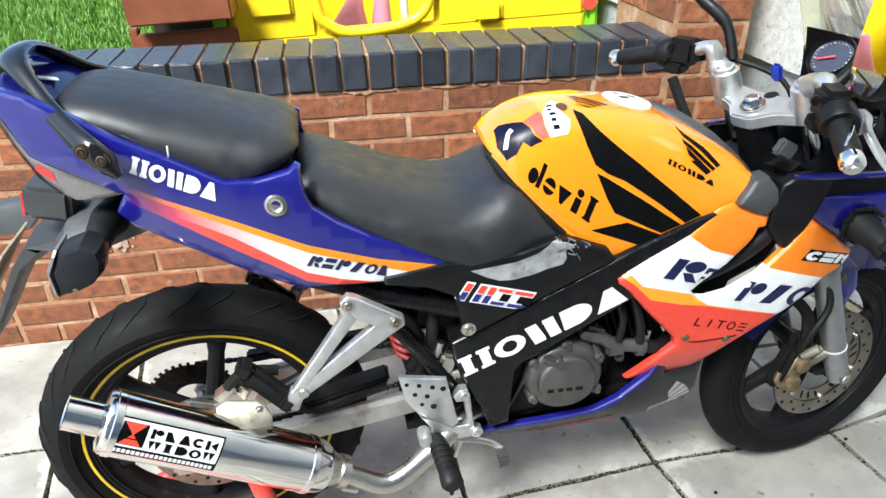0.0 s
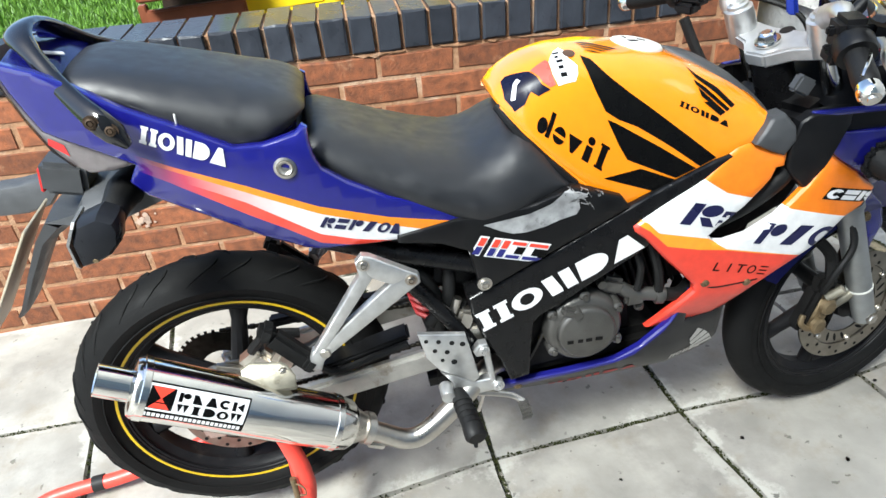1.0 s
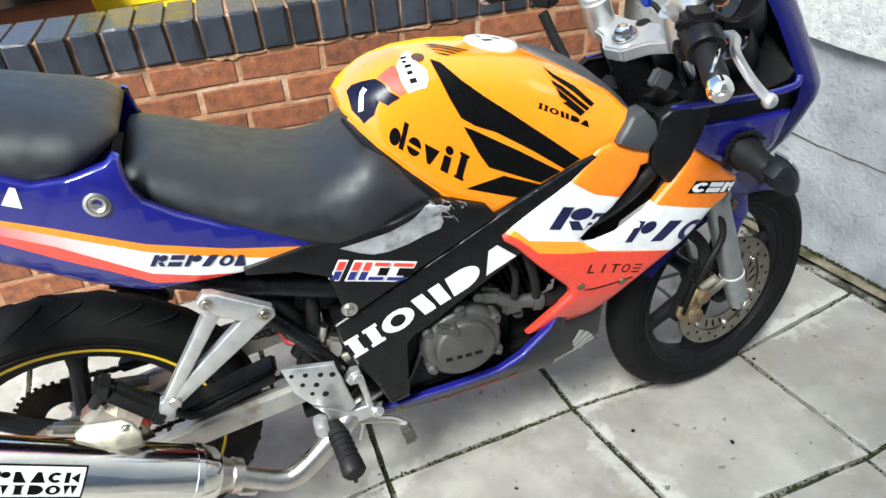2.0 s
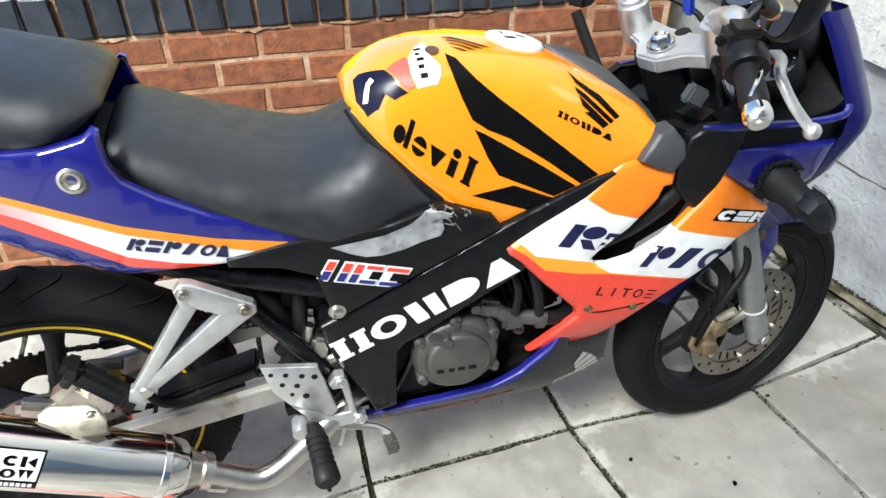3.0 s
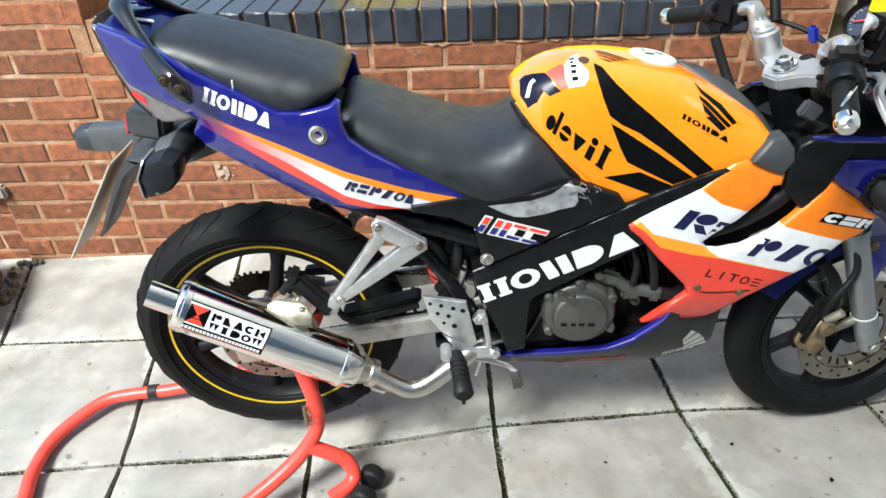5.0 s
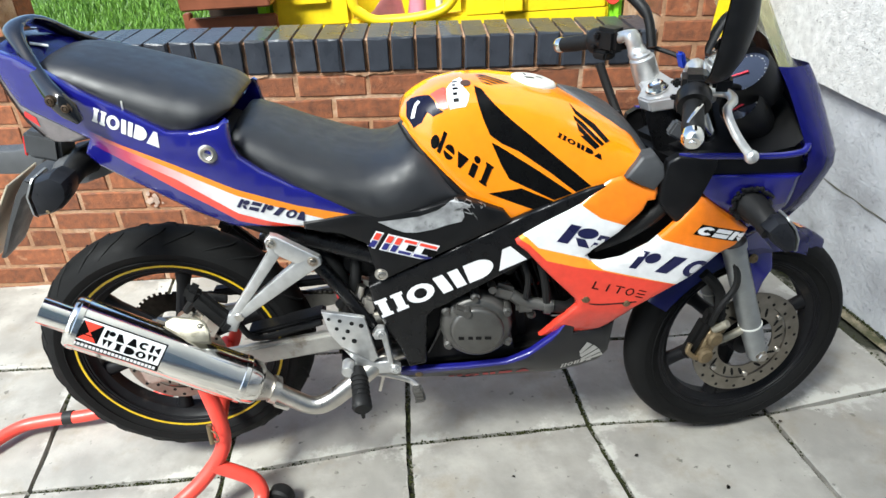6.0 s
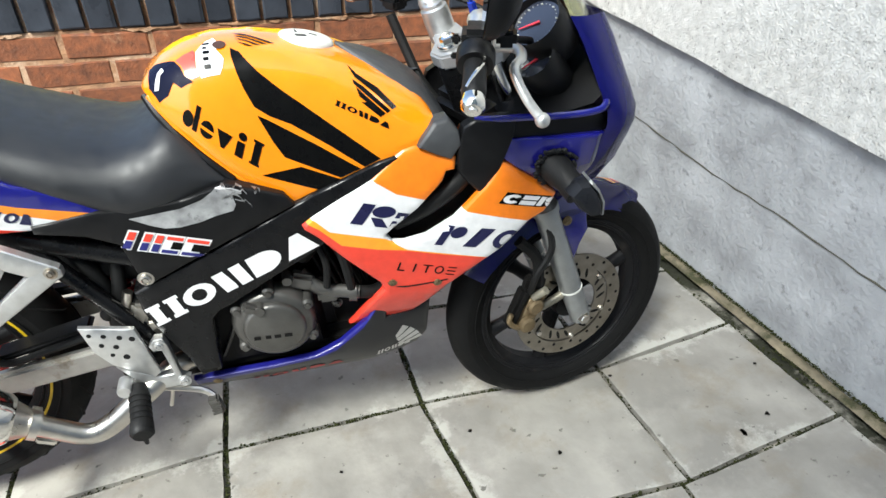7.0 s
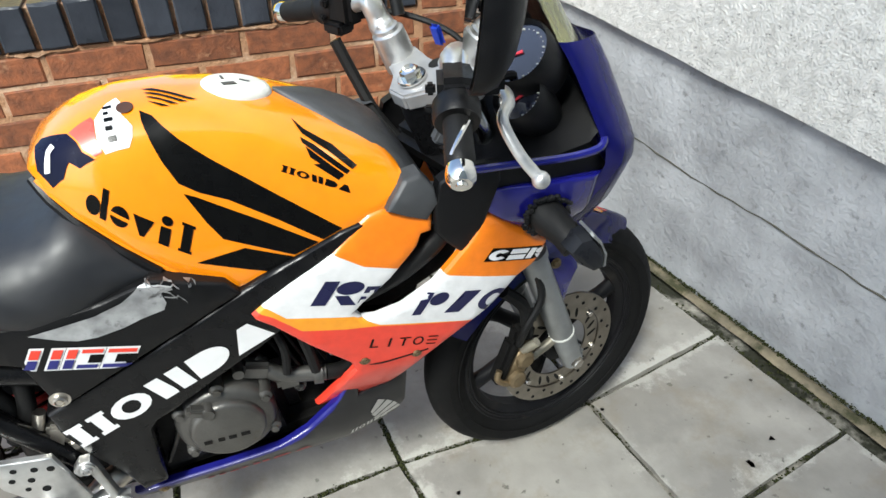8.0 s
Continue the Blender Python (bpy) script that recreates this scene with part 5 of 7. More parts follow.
    [(-0.03, 0.07), (-0.026, 0.095), (-0.018, 0.108), (0.015, 0.122), (0.09, 0.140), (0.19, 0.153), (0.245, 0.150), (0.27, 0.138), (0.287, 0.118), (0.298, 0.09)], xs),
    M_SEAT, bike, "black vinyl pillion seat with a scuffed edge", 60)
bm = bmesh.new()
box(bm, (0.122, -0.1445, 0.925), (0.003, 0.003, 0.016), (0, 5, 0), 0.001, 1)
part("scuff_mark", bm, M_DULLWHITE, pillion, "pale scuff mark")
part("seat_pan", box_bm((0.3, 0, 0.79), (0.5, 0.22, 0.08), (0, 20, 0), 0.02), M_BLACK, bike)

# tail
TW = [(-0.135, 0.085), (-0.1, 0.108), (-0.06, 0.125), (-0.03, 0.133), (0.02, 0.144), (0.1, 0.158), (0.2, 0.166), (0.28, 0.170), (0.36, 0.168), (0.45, 0.164), (0.56, 0.16)]


def tail_y(x, z):
    mid = interp(x, [(-0.12, 1.0), (0.0, 0.91), (0.3, 0.80), (0.56, 0.71)])
    return -interp(x, TW) + 1.6 * max(0, mid - 0.02 - z) ** 2 + (7 if x > 0.24 else 2.2) * max(0, z - mid - 0.05) ** 2


tail_line = [(0.541, 0.698), (0.388, 0.688), (0.276, 0.687), (0.254, 0.693), (0.193, 0.724), (0.124, 0.77), (0.048, 0.814), (0.03, 0.838), (0.048, 0.866), (0.005, 0.887), (-0.037, 0.907), (-0.062, 0.920), (-0.073, 0.944), (-0.086, 0.978), (-0.094, 1.009), (-0.088, 1.018), (-0.04, 1.005), (0.0, 0.985), (0.06, 0.948), (0.11, 0.925), (0.19, 0.880), (0.232, 0.880), (0.28, 0.890), (0.291, 0.898), (0.298, 0.893), (0.297, 0.88), (0.299, 0.855), (0.306, 0.833), (0.339, 0.805), (0.398, 0.77), (0.46, 0.747)]
M_TAIL = livery("tail_livery", BLUE, [
    ([(-0.2, 1.0), (0.089, 0.835), (0.135, 0.804), (0.182, 0.771), (0.231, 0.739), (0.28, 0.703), (0.323, 0.693), (0.6, 0.66)], RED, (0.05, 0.15)),
    ([(-0.2, 1.0), (0.091, 0.843), (0.138, 0.818), (0.186, 0.792), (0.234, 0.757), (0.283, 0.721), (0.335, 0.703), (0.378, 0.694), (0.6, 0.65)], WHITE, (0.11, 0.26)),
    ([(-0.2, 0.99), (0.103, 0.851), (0.19, 0.809), (0.289, 0.759), (0.392, 0.721), (0.477, 0.694), (0.6, 0.66)], ORANGE, (0.06, 0.15)),
    ([(-0.2, 1.0), (0.104, 0.858), (0.192, 0.82), (0.291, 0.772), (0.394, 0.736), (0.501, 0.71), (0.6, 0.685)], BLUE, None),
], -0.2, 0.6, 0.6, 1.1, 0.16, 1.0)
tail = both("tail_fairing", tail_line, tail_y, M_TAIL, "deep blue tail fairing with orange, white and red bands", 0.01, 0.006, 0.025)
t_tail = bvh_of(tail)
marks("navy_block", (0.283, 0.736), (0.408, 0.701), 0.020, [FLAG_LEG, TEETH, FLAG, BEND, RING, FOOT], 0.12, 0.35, t_tail, M_INKBLUE, tail)
marks("white_block", (0.067, 0.901), (0.174, 0.853), 0.027, [PAIR, RING, LEAN, HALF, PEAK], 0.06, 0, t_tail, M_WHITE, tail, 0.0018)
bm = bmesh.new()
Yb = t_tail.ray_cast(Vector((0.255, -1, 0.842)), Vector((0, 1, 0)))[0].y
lathe(bm, [(0, 0.0), (0.006, 0.0), (0.008, 0.004), (0.010, 0.005), (0.0115, 0.002), (0.0125, 0.004), (0.016, 0.003), (0.0175, -0.001)], (0.255, Yb, 0.842), (0, -1, 0.15), 24)
part("seat_lock_screw", bm, M_STEEL, tail, "recessed steel screw")
# top of the tail between the flanks
rings = []
for x in np.linspace(-0.090, 0.28, 20):
    zt = interp(x, [(-0.09, 1.012), (-0.04, 1.0), (0.0, 0.975), (0.05, 0.94), (0.19, 0.872), (0.28, 0.885)])
    w = interp(x, TW) * 0.97
    rings.append([(x, w * f, zt - 0.006 + 0.012 * (1 - f * f) * (x < -0.02)) for f in np.linspace(-1, 1, 11)])
b = loft(rings)
bmesh.ops.solidify(b, geom=b.faces[:], thickness=0.006)
part("tail_top", b, M_BLUE, tail)
bm = bmesh.new()
box(bm, (-0.038, -0.03, 1.006), (0.03, 0.014, 0.003), (0, 14, 25), 0.001)
part("white_tape", bm, M_WHITE, tail, "strip of white tape")
# tail lamp
light_line = [(-0.102, 1.014), (-0.096, 0.985), (-0.084, 0.945), (-0.070, 0.910), (-0.056, 0.885), (-0.039, 0.866), (-0.021, 0.855), (0.016, 0.857), (0.052, 0.866), (0.046, 0.869), (0.005, 0.889), (-0.037, 0.909), (-0.062, 0.922), (-0.073, 0.946), (-0.086, 0.980), (-0.093, 1.012)]
lamp_r = both("tail_lamp", light_line, lambda x, z: -interp(x, TW) * 0.97, M_SMOKE, "clear tail lamp lens over a red reflector", 0.01, 0.006)
rings = []
for x, z in ((-0.098, 1.012), (-0.092, 0.975), (-0.078, 0.932), (-0.060, 0.892), (-0.036, 0.866)):
    w = interp(x, TW)
    rings.append([(x - 0.025 * (1 - f * f), w * f, z) for f in np.linspace(-1, 1, 9)])
b = loft(rings)
bmesh.ops.solidify(b, geom=b.faces[:], thickness=0.008)
part("lamp_lens", b, M_SMOKE, lamp_r)
decal("red_reflector", [[(-0.062, 0.902), (-0.038, 0.884), (-0.040, 0.901), (-0.058, 0.912)]], bvh_of(lamp_r), M_LENS, lamp_r, "red reflector", 0.001)

# grab rail
rail_half = [((0.062, -0.186, 0.910), 0.008, (0, -1, 0.15)), ((0.050, -0.187, 0.928), 0.022, (0, -1, 0.15)), ((0.035, -0.184, 0.946), 0.023, (0, -1, 0.15)), ((0.006, -0.150, 0.966), 0.019, (-0.05, -0.9, 0.4)), ((-0.022, -0.112, 0.988), 0.017, (-0.1, -0.75, 0.6)), ((-0.044, -0.082, 1.012), 0.017, (-0.2, -0.6, 0.75)), ((-0.060, -0.058, 1.028), 0.021, (-0.3, -0.35, 0.9)), ((-0.072, -0.030, 1.036), 0.028, (-0.35, -0.1, 0.95)), ((-0.075, 0.0, 1.038), 0.030, (-0.35, 0.0, 0.95))]
rail_half += [((p[0], -p[1], p[2]), w, (n[0], -n[1], n[2])) for p, w, n in rail_half[-2::-1]]
P = crv([p for p, w, n in rail_half], 4)
rings = []
for i, p in enumerate(P):
    k = i / (len(P) - 1) * (len(rail_half) - 1)
    half = 0.78 * float(np.interp(k, range(len(rail_half)), [w for q, w, n in rail_half]))
    up = Vector([float(np.interp(k, range(len(rail_half)), [n[a] for q, w, n in rail_half])) for a in range(3)])
    run = (P[min(i + 1, len(P) - 1)] - P[max(i - 1, 0)]).normalized()
    up = (up - run * up.dot(run)).normalized()
    wide = run.cross(up)
    rings.append([p + wide * half * a + up * 0.010 * b_ for a, b_ in ((-1, -0.3), (-0.96, 0.25), (-0.8, 0.62), (-0.4, 0.9), (0, 1), (0.4, 0.9), (0.8, 0.62), (0.96, 0.25), (1, -0.3), (0.8, -0.5), (0, -0.6), (-0.8, -0.5))])
rail = part("grab_rail", loft(rings, True), M_GLOSS, bike, "glossy black passenger grab rail", 60)
for x, z in ((0.029, 0.948), (0.049, 0.935)):
    bm = bmesh.new()
    bolt(bm, (x, -0.195, z), (0, -1, 0.1), 0.0068, 0.004)
    part("rail_bolt", bm, M_RUST, rail)

# plate holder and rear indicators
BIKE["plan"] = REAR
rings = []
for x, z, w, d in ((0.05, 0.80, 0.09, 0.03), (-0.02, 0.775, 0.09, 0.03), (-0.09, 0.762, 0.08, 0.028), (-0.145, 0.748, 0.07, 0.022), (-0.182, 0.715, 0.062, 0.012), (-0.225, 0.65, 0.058, 0.009), (-0.27, 0.58, 0.046, 0.007), (-0.294, 0.556, 0.026, 0.005)):
    n = (Vector((0.1, 0, 1)) if x > -0.1 else Vector((0.84, 0, -0.5))).normalized()
    rings.append([Vector((x, f * w, z)) + n * d * g for f, g in ((-1, -0.6), (-1, 0.3), (-0.75, 0.9), (0, 1.0), (0.75, 0.9), (1, 0.3), (1, -0.6), (0, -0.8))])
part("plate_holder", loft(rings, True), M_GREYP, bike, "grey plastic number plate holder")
part("number_plate", box_bm((-0.275, 0, 0.632), (0.004, 0.132, 0.27), (0, 36, 0), 0.001), M_PLATE, bike, "number plate seen from its pale edge")
bm = bmesh.new()
box(bm, (-0.112, 0, 0.812), (0.07, 0.08, 0.056), (0, 12, 0), 0.008)
plate_lamp = part("plate_lamp", bm, M_GREYP, bike, "grey number plate lamp housing")
part("red_reflector", box_bm((-0.1495, 0, 0.812), (0.006, 0.06, 0.042), (0, 12, 0), 0.002), M_LENS, plate_lamp, "red reflector")


# ---- fairing ----
BIKE["plan"] = FRONT
fair_line = [(0.808, 0.655), (0.826, 0.668), (0.860, 0.688), (0.896, 0.707), (0.925, 0.724), (0.964, 0.757), (0.983, 0.770), (1.002, 0.774), (1.031, 0.764), (1.045, 0.757), (1.062, 0.758), (1.070, 0.750), (1.066, 0.728), (1.051, 0.726), (1.044, 0.710), (1.0, 0.665), (0.955, 0.632), (0.942, 0.620), (0.952, 0.606), (0.972, 0.603), (1.011, 0.611), (1.061, 0.639), (1.09, 0.667), (1.116, 0.695), (1.147, 0.738), (1.20, 0.70), (1.25, 0.662), (1.228, 0.630), (1.197, 0.615), (1.148, 0.568), (1.098, 0.532), (1.046, 0.495), (1.00, 0.440), (0.985, 0.425), (0.93, 0.408), (0.862, 0.398), (0.89, 0.45), (0.928, 0.502), (0.925, 0.518), (0.869, 0.580), (0.83, 0.628), (0.811, 0.645)]
M_FAIR = livery("fairing_livery", RED, [
    ([(0.8, 0.67), (0.834, 0.646), (0.866, 0.612), (0.925, 0.596), (0.971, 0.588), (1.03, 0.572), (1.098, 0.556), (1.128, 0.549), (1.3, 0.52)], (0.86, 0.33, 0.02), None),
    ([(0.8, 0.675), (0.83, 0.662), (0.850, 0.640), (0.879, 0.632), (0.939, 0.616), (0.965, 0.596), (0.975, 0.589), (1.098, 0.557), (1.128, 0.550), (1.3, 0.522)], WHITE, None),
    ([(0.8, 0.79), (0.93, 0.722), (0.965, 0.697), (1.042, 0.672), (1.085, 0.651), (1.207, 0.615), (1.3, 0.59)], (0.83, 0.205, 0.008), None),
], 0.8, 1.3, 0.4, 0.8, 0.3, 0.35)


def fair_y(x, z):
    y = -0.169 - 0.008 * math.exp(-((z - 0.60) / 0.09) ** 2) + 0.9 * max(0, 0.50 - z) ** 1.3
    return y + 0.35 * max(0, x - 1.13) ** 1.5 + 0.3 * max(0, z - 0.70) ** 1.2


fairing = both("side_fairing", fair_line, fair_y, M_FAIR, "side fairing in orange, white and red bands", 0.01, 0.009, 0.02)
t_fair = bvh_of(fairing)
marks("navy_block", (0.884, 0.653), (0.946, 0.637), 0.040, [FLAG_LEG], 0.02, 0.42, t_fair, M_INKBLUE, fairing)
marks("navy_block", (0.947, 0.640), (0.976, 0.633), 0.028, [TEETH], 0.1, 0.42, t_fair, M_INKBLUE, fairing)
marks("navy_block", (1.022, 0.594), (1.166, 0.564), 0.040, [FLAG, BEND, RING], 0.1, 0.42, t_fair, M_INKBLUE, fairing)
marks("small_dark_block", (0.952, 0.548), (1.062, 0.519), 0.018, [THIN_FOOT, THIN, THIN_CAP, THIN_RING, THIN_BEND], 0.22, 0.1, t_fair, M_ENGDARK, fairing)
marks("black_outline", (1.138, 0.662), (1.242, 0.636), 0.0225, [[rect(0, 0, 1, 1)]] * 3, 0.0, 0.5, t_fair, M_BLACKV, fairing, 0.001)
marks("white_block", (1.141, 0.6635), (1.240, 0.6390), 0.0178, [[hoop(0.5, 0.5, 0.5, 0.5, 0.34, 0.3, 35, 325, 14)], [rect(0, 0, 0.95, 0.44), rect(0, 0.56, 0.95, 1)], FLAG_LEG], 0.05, 0.5, t_fair, M_WHITE, fairing, 0.002)
for x, z in ((0.945, 0.521), (1.026, 0.509)):
    p = t_fair.ray_cast(Vector((x, -1, z)), Vector((0, 1, 0)))[0]
    bm = bmesh.new()
    bolt(bm, p, (0, -1, 0), 0.006, 0.004)
    part("fairing_screw", bm, M_BRASS, fairing, "brass-coloured fairing screw")
seam = []
for x, z in ((0.926, 0.514), (0.96, 0.508), (1.0, 0.508), (1.045, 0.512)):
    p = t_fair.ray_cast(Vector((x, -1, z)), Vector((0, 1, 0)))[0]
    seam.append(p + Vector((0, -0.0005, 0)))
part("panel_gap", tube_bm(crv(seam, 4), 0.0013, 6), M_HOLE, fairing)

belly_line = [(0.565, 0.327), (0.602, 0.331), (0.66, 0.336), (0.702, 0.339), (0.79, 0.352), (0.84, 0.378), (0.895, 0.425), (0.932, 0.49), (0.94, 0.47), (0.93, 0.42), (0.99, 0.425), (1.02, 0.435), (1.01, 0.36), (0.99, 0.33), (0.951, 0.316), (0.85, 0.302), (0.674, 0.283), (0.60, 0.29), (0.567, 0.30)]
M_BELLY = livery("belly_livery", (0.008, 0.008, 0.009), [
    ([(0.5, 0.300), (0.602, 0.312), (0.702, 0.330), (0.79, 0.344), (0.83, 0.362), (0.885, 0.408), (0.92, 0.455), (1.1, 0.62)], BLUE, None),
], 0.5, 1.1, 0.25, 0.55, 0.4, 0.2)


def belly_y(x, z):
    return -0.140 - 0.012 * (z > 0.3) + 1.1 * max(0, 0.36 - z) ** 1.3 + 0.25 * max(0, x - 0.9)


belly = both("belly_pan", belly_line, belly_y, M_BELLY, "black belly pan with a blue upper edge", 0.012, 0.006, 0.025)
t_belly = bvh_of(belly)
for feather in ([(0.945, 0.36), (0.95, 0.352), (0.985, 0.372), (0.975, 0.382)], [(0.947, 0.348), (0.951, 0.344), (0.993, 0.36), (0.987, 0.37)], [(0.95, 0.341), (0.955, 0.338), (0.998, 0.35), (0.994, 0.358)], [(0.944, 0.37), (0.946, 0.362), (0.972, 0.384), (0.96, 0.392)]):
    decal("silver_feather", [feather], t_belly, M_ALU, belly, "", 0.0015)
marks("silver_block", (0.905, 0.325), (0.975, 0.338), 0.013, [PAIR, RING, LEAN, HALF, PEAK], 0.15, 0.4, t_belly, M_ALU, belly, 0.0015)
marks("faded_red_block", (0.665, 0.292), (0.845, 0.318), 0.010, [PAIR, RING, LEAN, HALF, PEAK], 0.15, 0.4, t_belly, M_FADEDRED, belly, 0.0015)
bm = bmesh.new()
p = t_belly.ray_cast(Vector((0.605, -1, 0.316)), Vector((0, 1, 0)))[0]
bolt(bm, p, (0, -1, 0), 0.006, 0.004)
part("belly_screw", bm, M_BRASS, belly)
rings = []
for x, z, w in ((0.58, 0.30, 0.10), (0.7, 0.285, 0.11), (0.85, 0.30, 0.11), (0.95, 0.315, 0.1), (1.0, 0.34, 0.085), (1.01, 0.40, 0.08)):
    rings.append([(x, w * f, z - 0.012 * (1 - f * f)) for f in np.linspace(-1, 1, 9)])
b = loft(rings)
bmesh.ops.solidify(b, geom=b.faces[:], thickness=0.006)
part("belly_floor", b, M_BLACK, belly)

# black strut and duct between tank and nose
strut_line = [(1.070, 0.765), (1.081, 0.802), (1.10, 0.814), (1.168, 0.812), (1.169, 0.790), (1.146, 0.730), (1.130, 0.688), (1.112, 0.676), (1.085, 0.704), (1.071, 0.724)]
strut = both("black_infill", strut_line, lambda x, z: -0.166, M_BLACK, "black infill panel beside the headstock", 0.02, 0.006)
duct_line = [(0.93, 0.60), (1.0, 0.585), (1.10, 0.64), (1.14, 0.72), (1.09, 0.765), (1.04, 0.75), (0.97, 0.68)]
both("air_duct", duct_line, lambda x, z: -0.128, M_ENGDARK, "dark air duct behind the fairing", 0.02, 0.004)
bm = bmesh.new()
tube(bm, crv([(0.96, -0.135, 0.625), (1.02, -0.142, 0.655), (1.08, -0.14, 0.70), (1.09, -0.135, 0.74)], 5), 0.016, 10)
part("black_hose", bm, M_RUBBER, bike)
part("bulb_holder", box_bm((1.108, -0.156, 0.697), (0.008, 0.01, 0.024), (0, 20, 0), 0.002), M_DULLWHITE, bike)

# nose: lower blue flank and upper shell
nose_low = [(1.160, 0.776), (1.254, 0.780), (1.309, 0.784), (1.33, 0.78), (1.325, 0.76), (1.31, 0.71), (1.290, 0.680), (1.256, 0.655), (1.20, 0.698), (1.148, 0.739), (1.158, 0.784)]


def nose_y(x, z):
    s = max(0.0, min(1.0, (x - 1.12) / 0.18)) * max(0.0, min(1.0, (z - 0.68) / 0.12))
    return -0.158 - 0.038 * s + 3.0 * max(0, x - 1.30) ** 1.4 + 0.3 * max(0, 0.72 - z)


nose_flank = both("nose_flank", nose_low, nose_y, M_BLUE, "deep blue nose fairing flank", 0.01, 0.006, 0.025)
bm = bmesh.new()
tube(bm, crv([(1.10, -0.155, 0.811), (1.168, -0.167, 0.814), (1.254, -0.186, 0.820), (1.296, -0.194, 0.828), (1.308, -0.192, 0.836), (1.310, -0.188, 0.842)], 5), 0.006, 8)
part("nose_rim", bm, M_BLUE, nose_flank, "blue rolled edge of the nose fairing")
part("nose_rim", tube_bm(crv([(1.10, 0.155, 0.811), (1.168, 0.167, 0.814), (1.254, 0.186, 0.820), (1.296, 0.194, 0.828), (1.308, 0.192, 0.836), (1.310, 0.188, 0.842)], 5), 0.006, 8), M_BLUE, nose_flank, "blue rolled edge of the nose fairing")
both("nose_gap", [(1.11, 0.814), (1.25, 0.822), (1.30, 0.83), (1.33, 0.79), (1.30, 0.775), (1.2, 0.77), (1.12, 0.77)], lambda x, z: -0.152 - 0.12 * max(0, x - 1.12), M_BLACK, "black panel painting the dark reflection below the nose rim", 0.01, 0.004)
rings = []
for z, xr, yr, xf in ((0.665, 1.278, 0.13, 1.325), (0.69, 1.29, 0.142, 1.342), (0.715, 1.30, 0.157, 1.36), (0.767, 1.312, 0.177, 1.386), (0.797, 1.318, 0.187, 1.402), (0.82, 1.315, 0.19, 1.402), (0.838, 1.308, 0.187, 1.395), (0.887, 1.29, 0.168, 1.376), (0.925, 1.276, 0.151, 1.356), (0.945, 1.267, 0.141, 1.342), (0.962, 1.258, 0.132, 1.326)):
    right = [(xr, -yr), (xr + 0.014, -yr - 0.004), (xr + 0.035, -yr), (xr + 0.065, -yr * 0.82), (xf - 0.015, -yr * 0.45), (xf, 0)]
    r = [(p.x, p.y, z) for p in crv([(a, c, 0) for a, c in right], 4)]
    rings.append(r + [(a, -c, d) for a, c, d in r[-2::-1]])
b = loft(rings)
bmesh.ops.solidify(b, geom=b.faces[:], thickness=0.006)
part("nose_shell", b, M_BLUE, bike, "deep blue nose fairing")
part("headlight", lathe_bm([(0, 0.02), (0.05, 0.015), (0.07, 0), (0.07, -0.02)], (1.372, 0, 0.755), (1, 0, 0.15), 24), M_SMOKE, bike, "clear headlight")
# windscreen
rings = []
for z, xr, yr, xf in ((0.955, 1.262, 0.133, 1.328), (1.02, 1.23, 0.118, 1.28), (1.07, 1.205, 0.108, 1.245), (1.11, 1.18, 0.085, 1.21), (1.13, 1.165, 0.05, 1.18)):
    r = [(p.x, p.y, z) for p in crv([(xr, -yr, 0), (xr + 0.03, -yr * 0.9, 0), (xf - 0.012, -yr * 0.45, 0), (xf, 0, 0)], 4)]
    rings.append(r + [(a, -c, d) for a, c, d in r[-2::-1]])
b = loft(rings)
bmesh.ops.solidify(b, geom=b.faces[:], thickness=0.003)
screen = part("windscreen", b, M_GLASS, bike, "clear yellowed windscreen")
screen.visible_shadow = False
# cockpit
rings = []
for x, z, w in ((1.15, 0.806, 0.160), (1.20, 0.816, 0.172), (1.25, 0.826, 0.182), (1.29, 0.838, 0.186), (1.31, 0.855, 0.18)):
    rings.append([(x, w * f, z + 0.07 * (1 - abs(f)) ** 0.8 * (x > 1.18)) for f in np.linspace(-1, 1, 13)])
b = loft(rings)
bmesh.ops.solidify(b, geom=b.faces[:], thickness=0.006)
part("cockpit_panel", b, M_BLACK, bike, "black inner cockpit panel")
rings = []
for z, xr, yr in ((0.84, 1.306, 0.182), (0.88, 1.296, 0.168), (0.92, 1.28, 0.15), (0.96, 1.262, 0.13), (1.0, 1.242, 0.11)):
    rings.append([(xr + 0.02 * (1 - f * f), yr * f, z) for f in np.linspace(-1, 1, 11)])
b = loft(rings)
bmesh.ops.solidify(b, geom=b.faces[:], thickness=0.005)
part("cockpit_back", b, M_BLACK, bike)
GA = Vector((-0.66, -0.34, 0.67)).normalized()
clus = new("instrument_cluster")
clus.parent = bike
settle(clus)
clus["label"] = "black instrument cluster with three dials"
G1, G2, G3 = Vector((1.210, -0.118, 0.948)), Vector((1.205, -0.136, 0.895)), Vector((1.204, -0.035, 0.975))
for g, r in ((G1, 0.043), (G2, 0.034), (G3, 0.036)):
    bm = bmesh.new()
    lathe(bm, [(r * 1.0, -0.06), (r * 1.12, -0.03), (r * 1.12, 0.004), (r * 1.04, 0.012), (r, 0.008), (r * 0.97, -0.004)], g, GA, 36)
    part("dial_housing", bm, M_BLACK, clus)
for g, r, ang in ((G1, 0.0415, 215), (G2, 0.0325, 235), (G3, 0.0345, 200)):
    m = Matrix.Translation(g) @ frame_to(GA)
    dial = part("dial", lathe_bm([(0, 0.0), (r, 0.0)], g, GA, 32), M_DIAL, clus, "dark dial face")
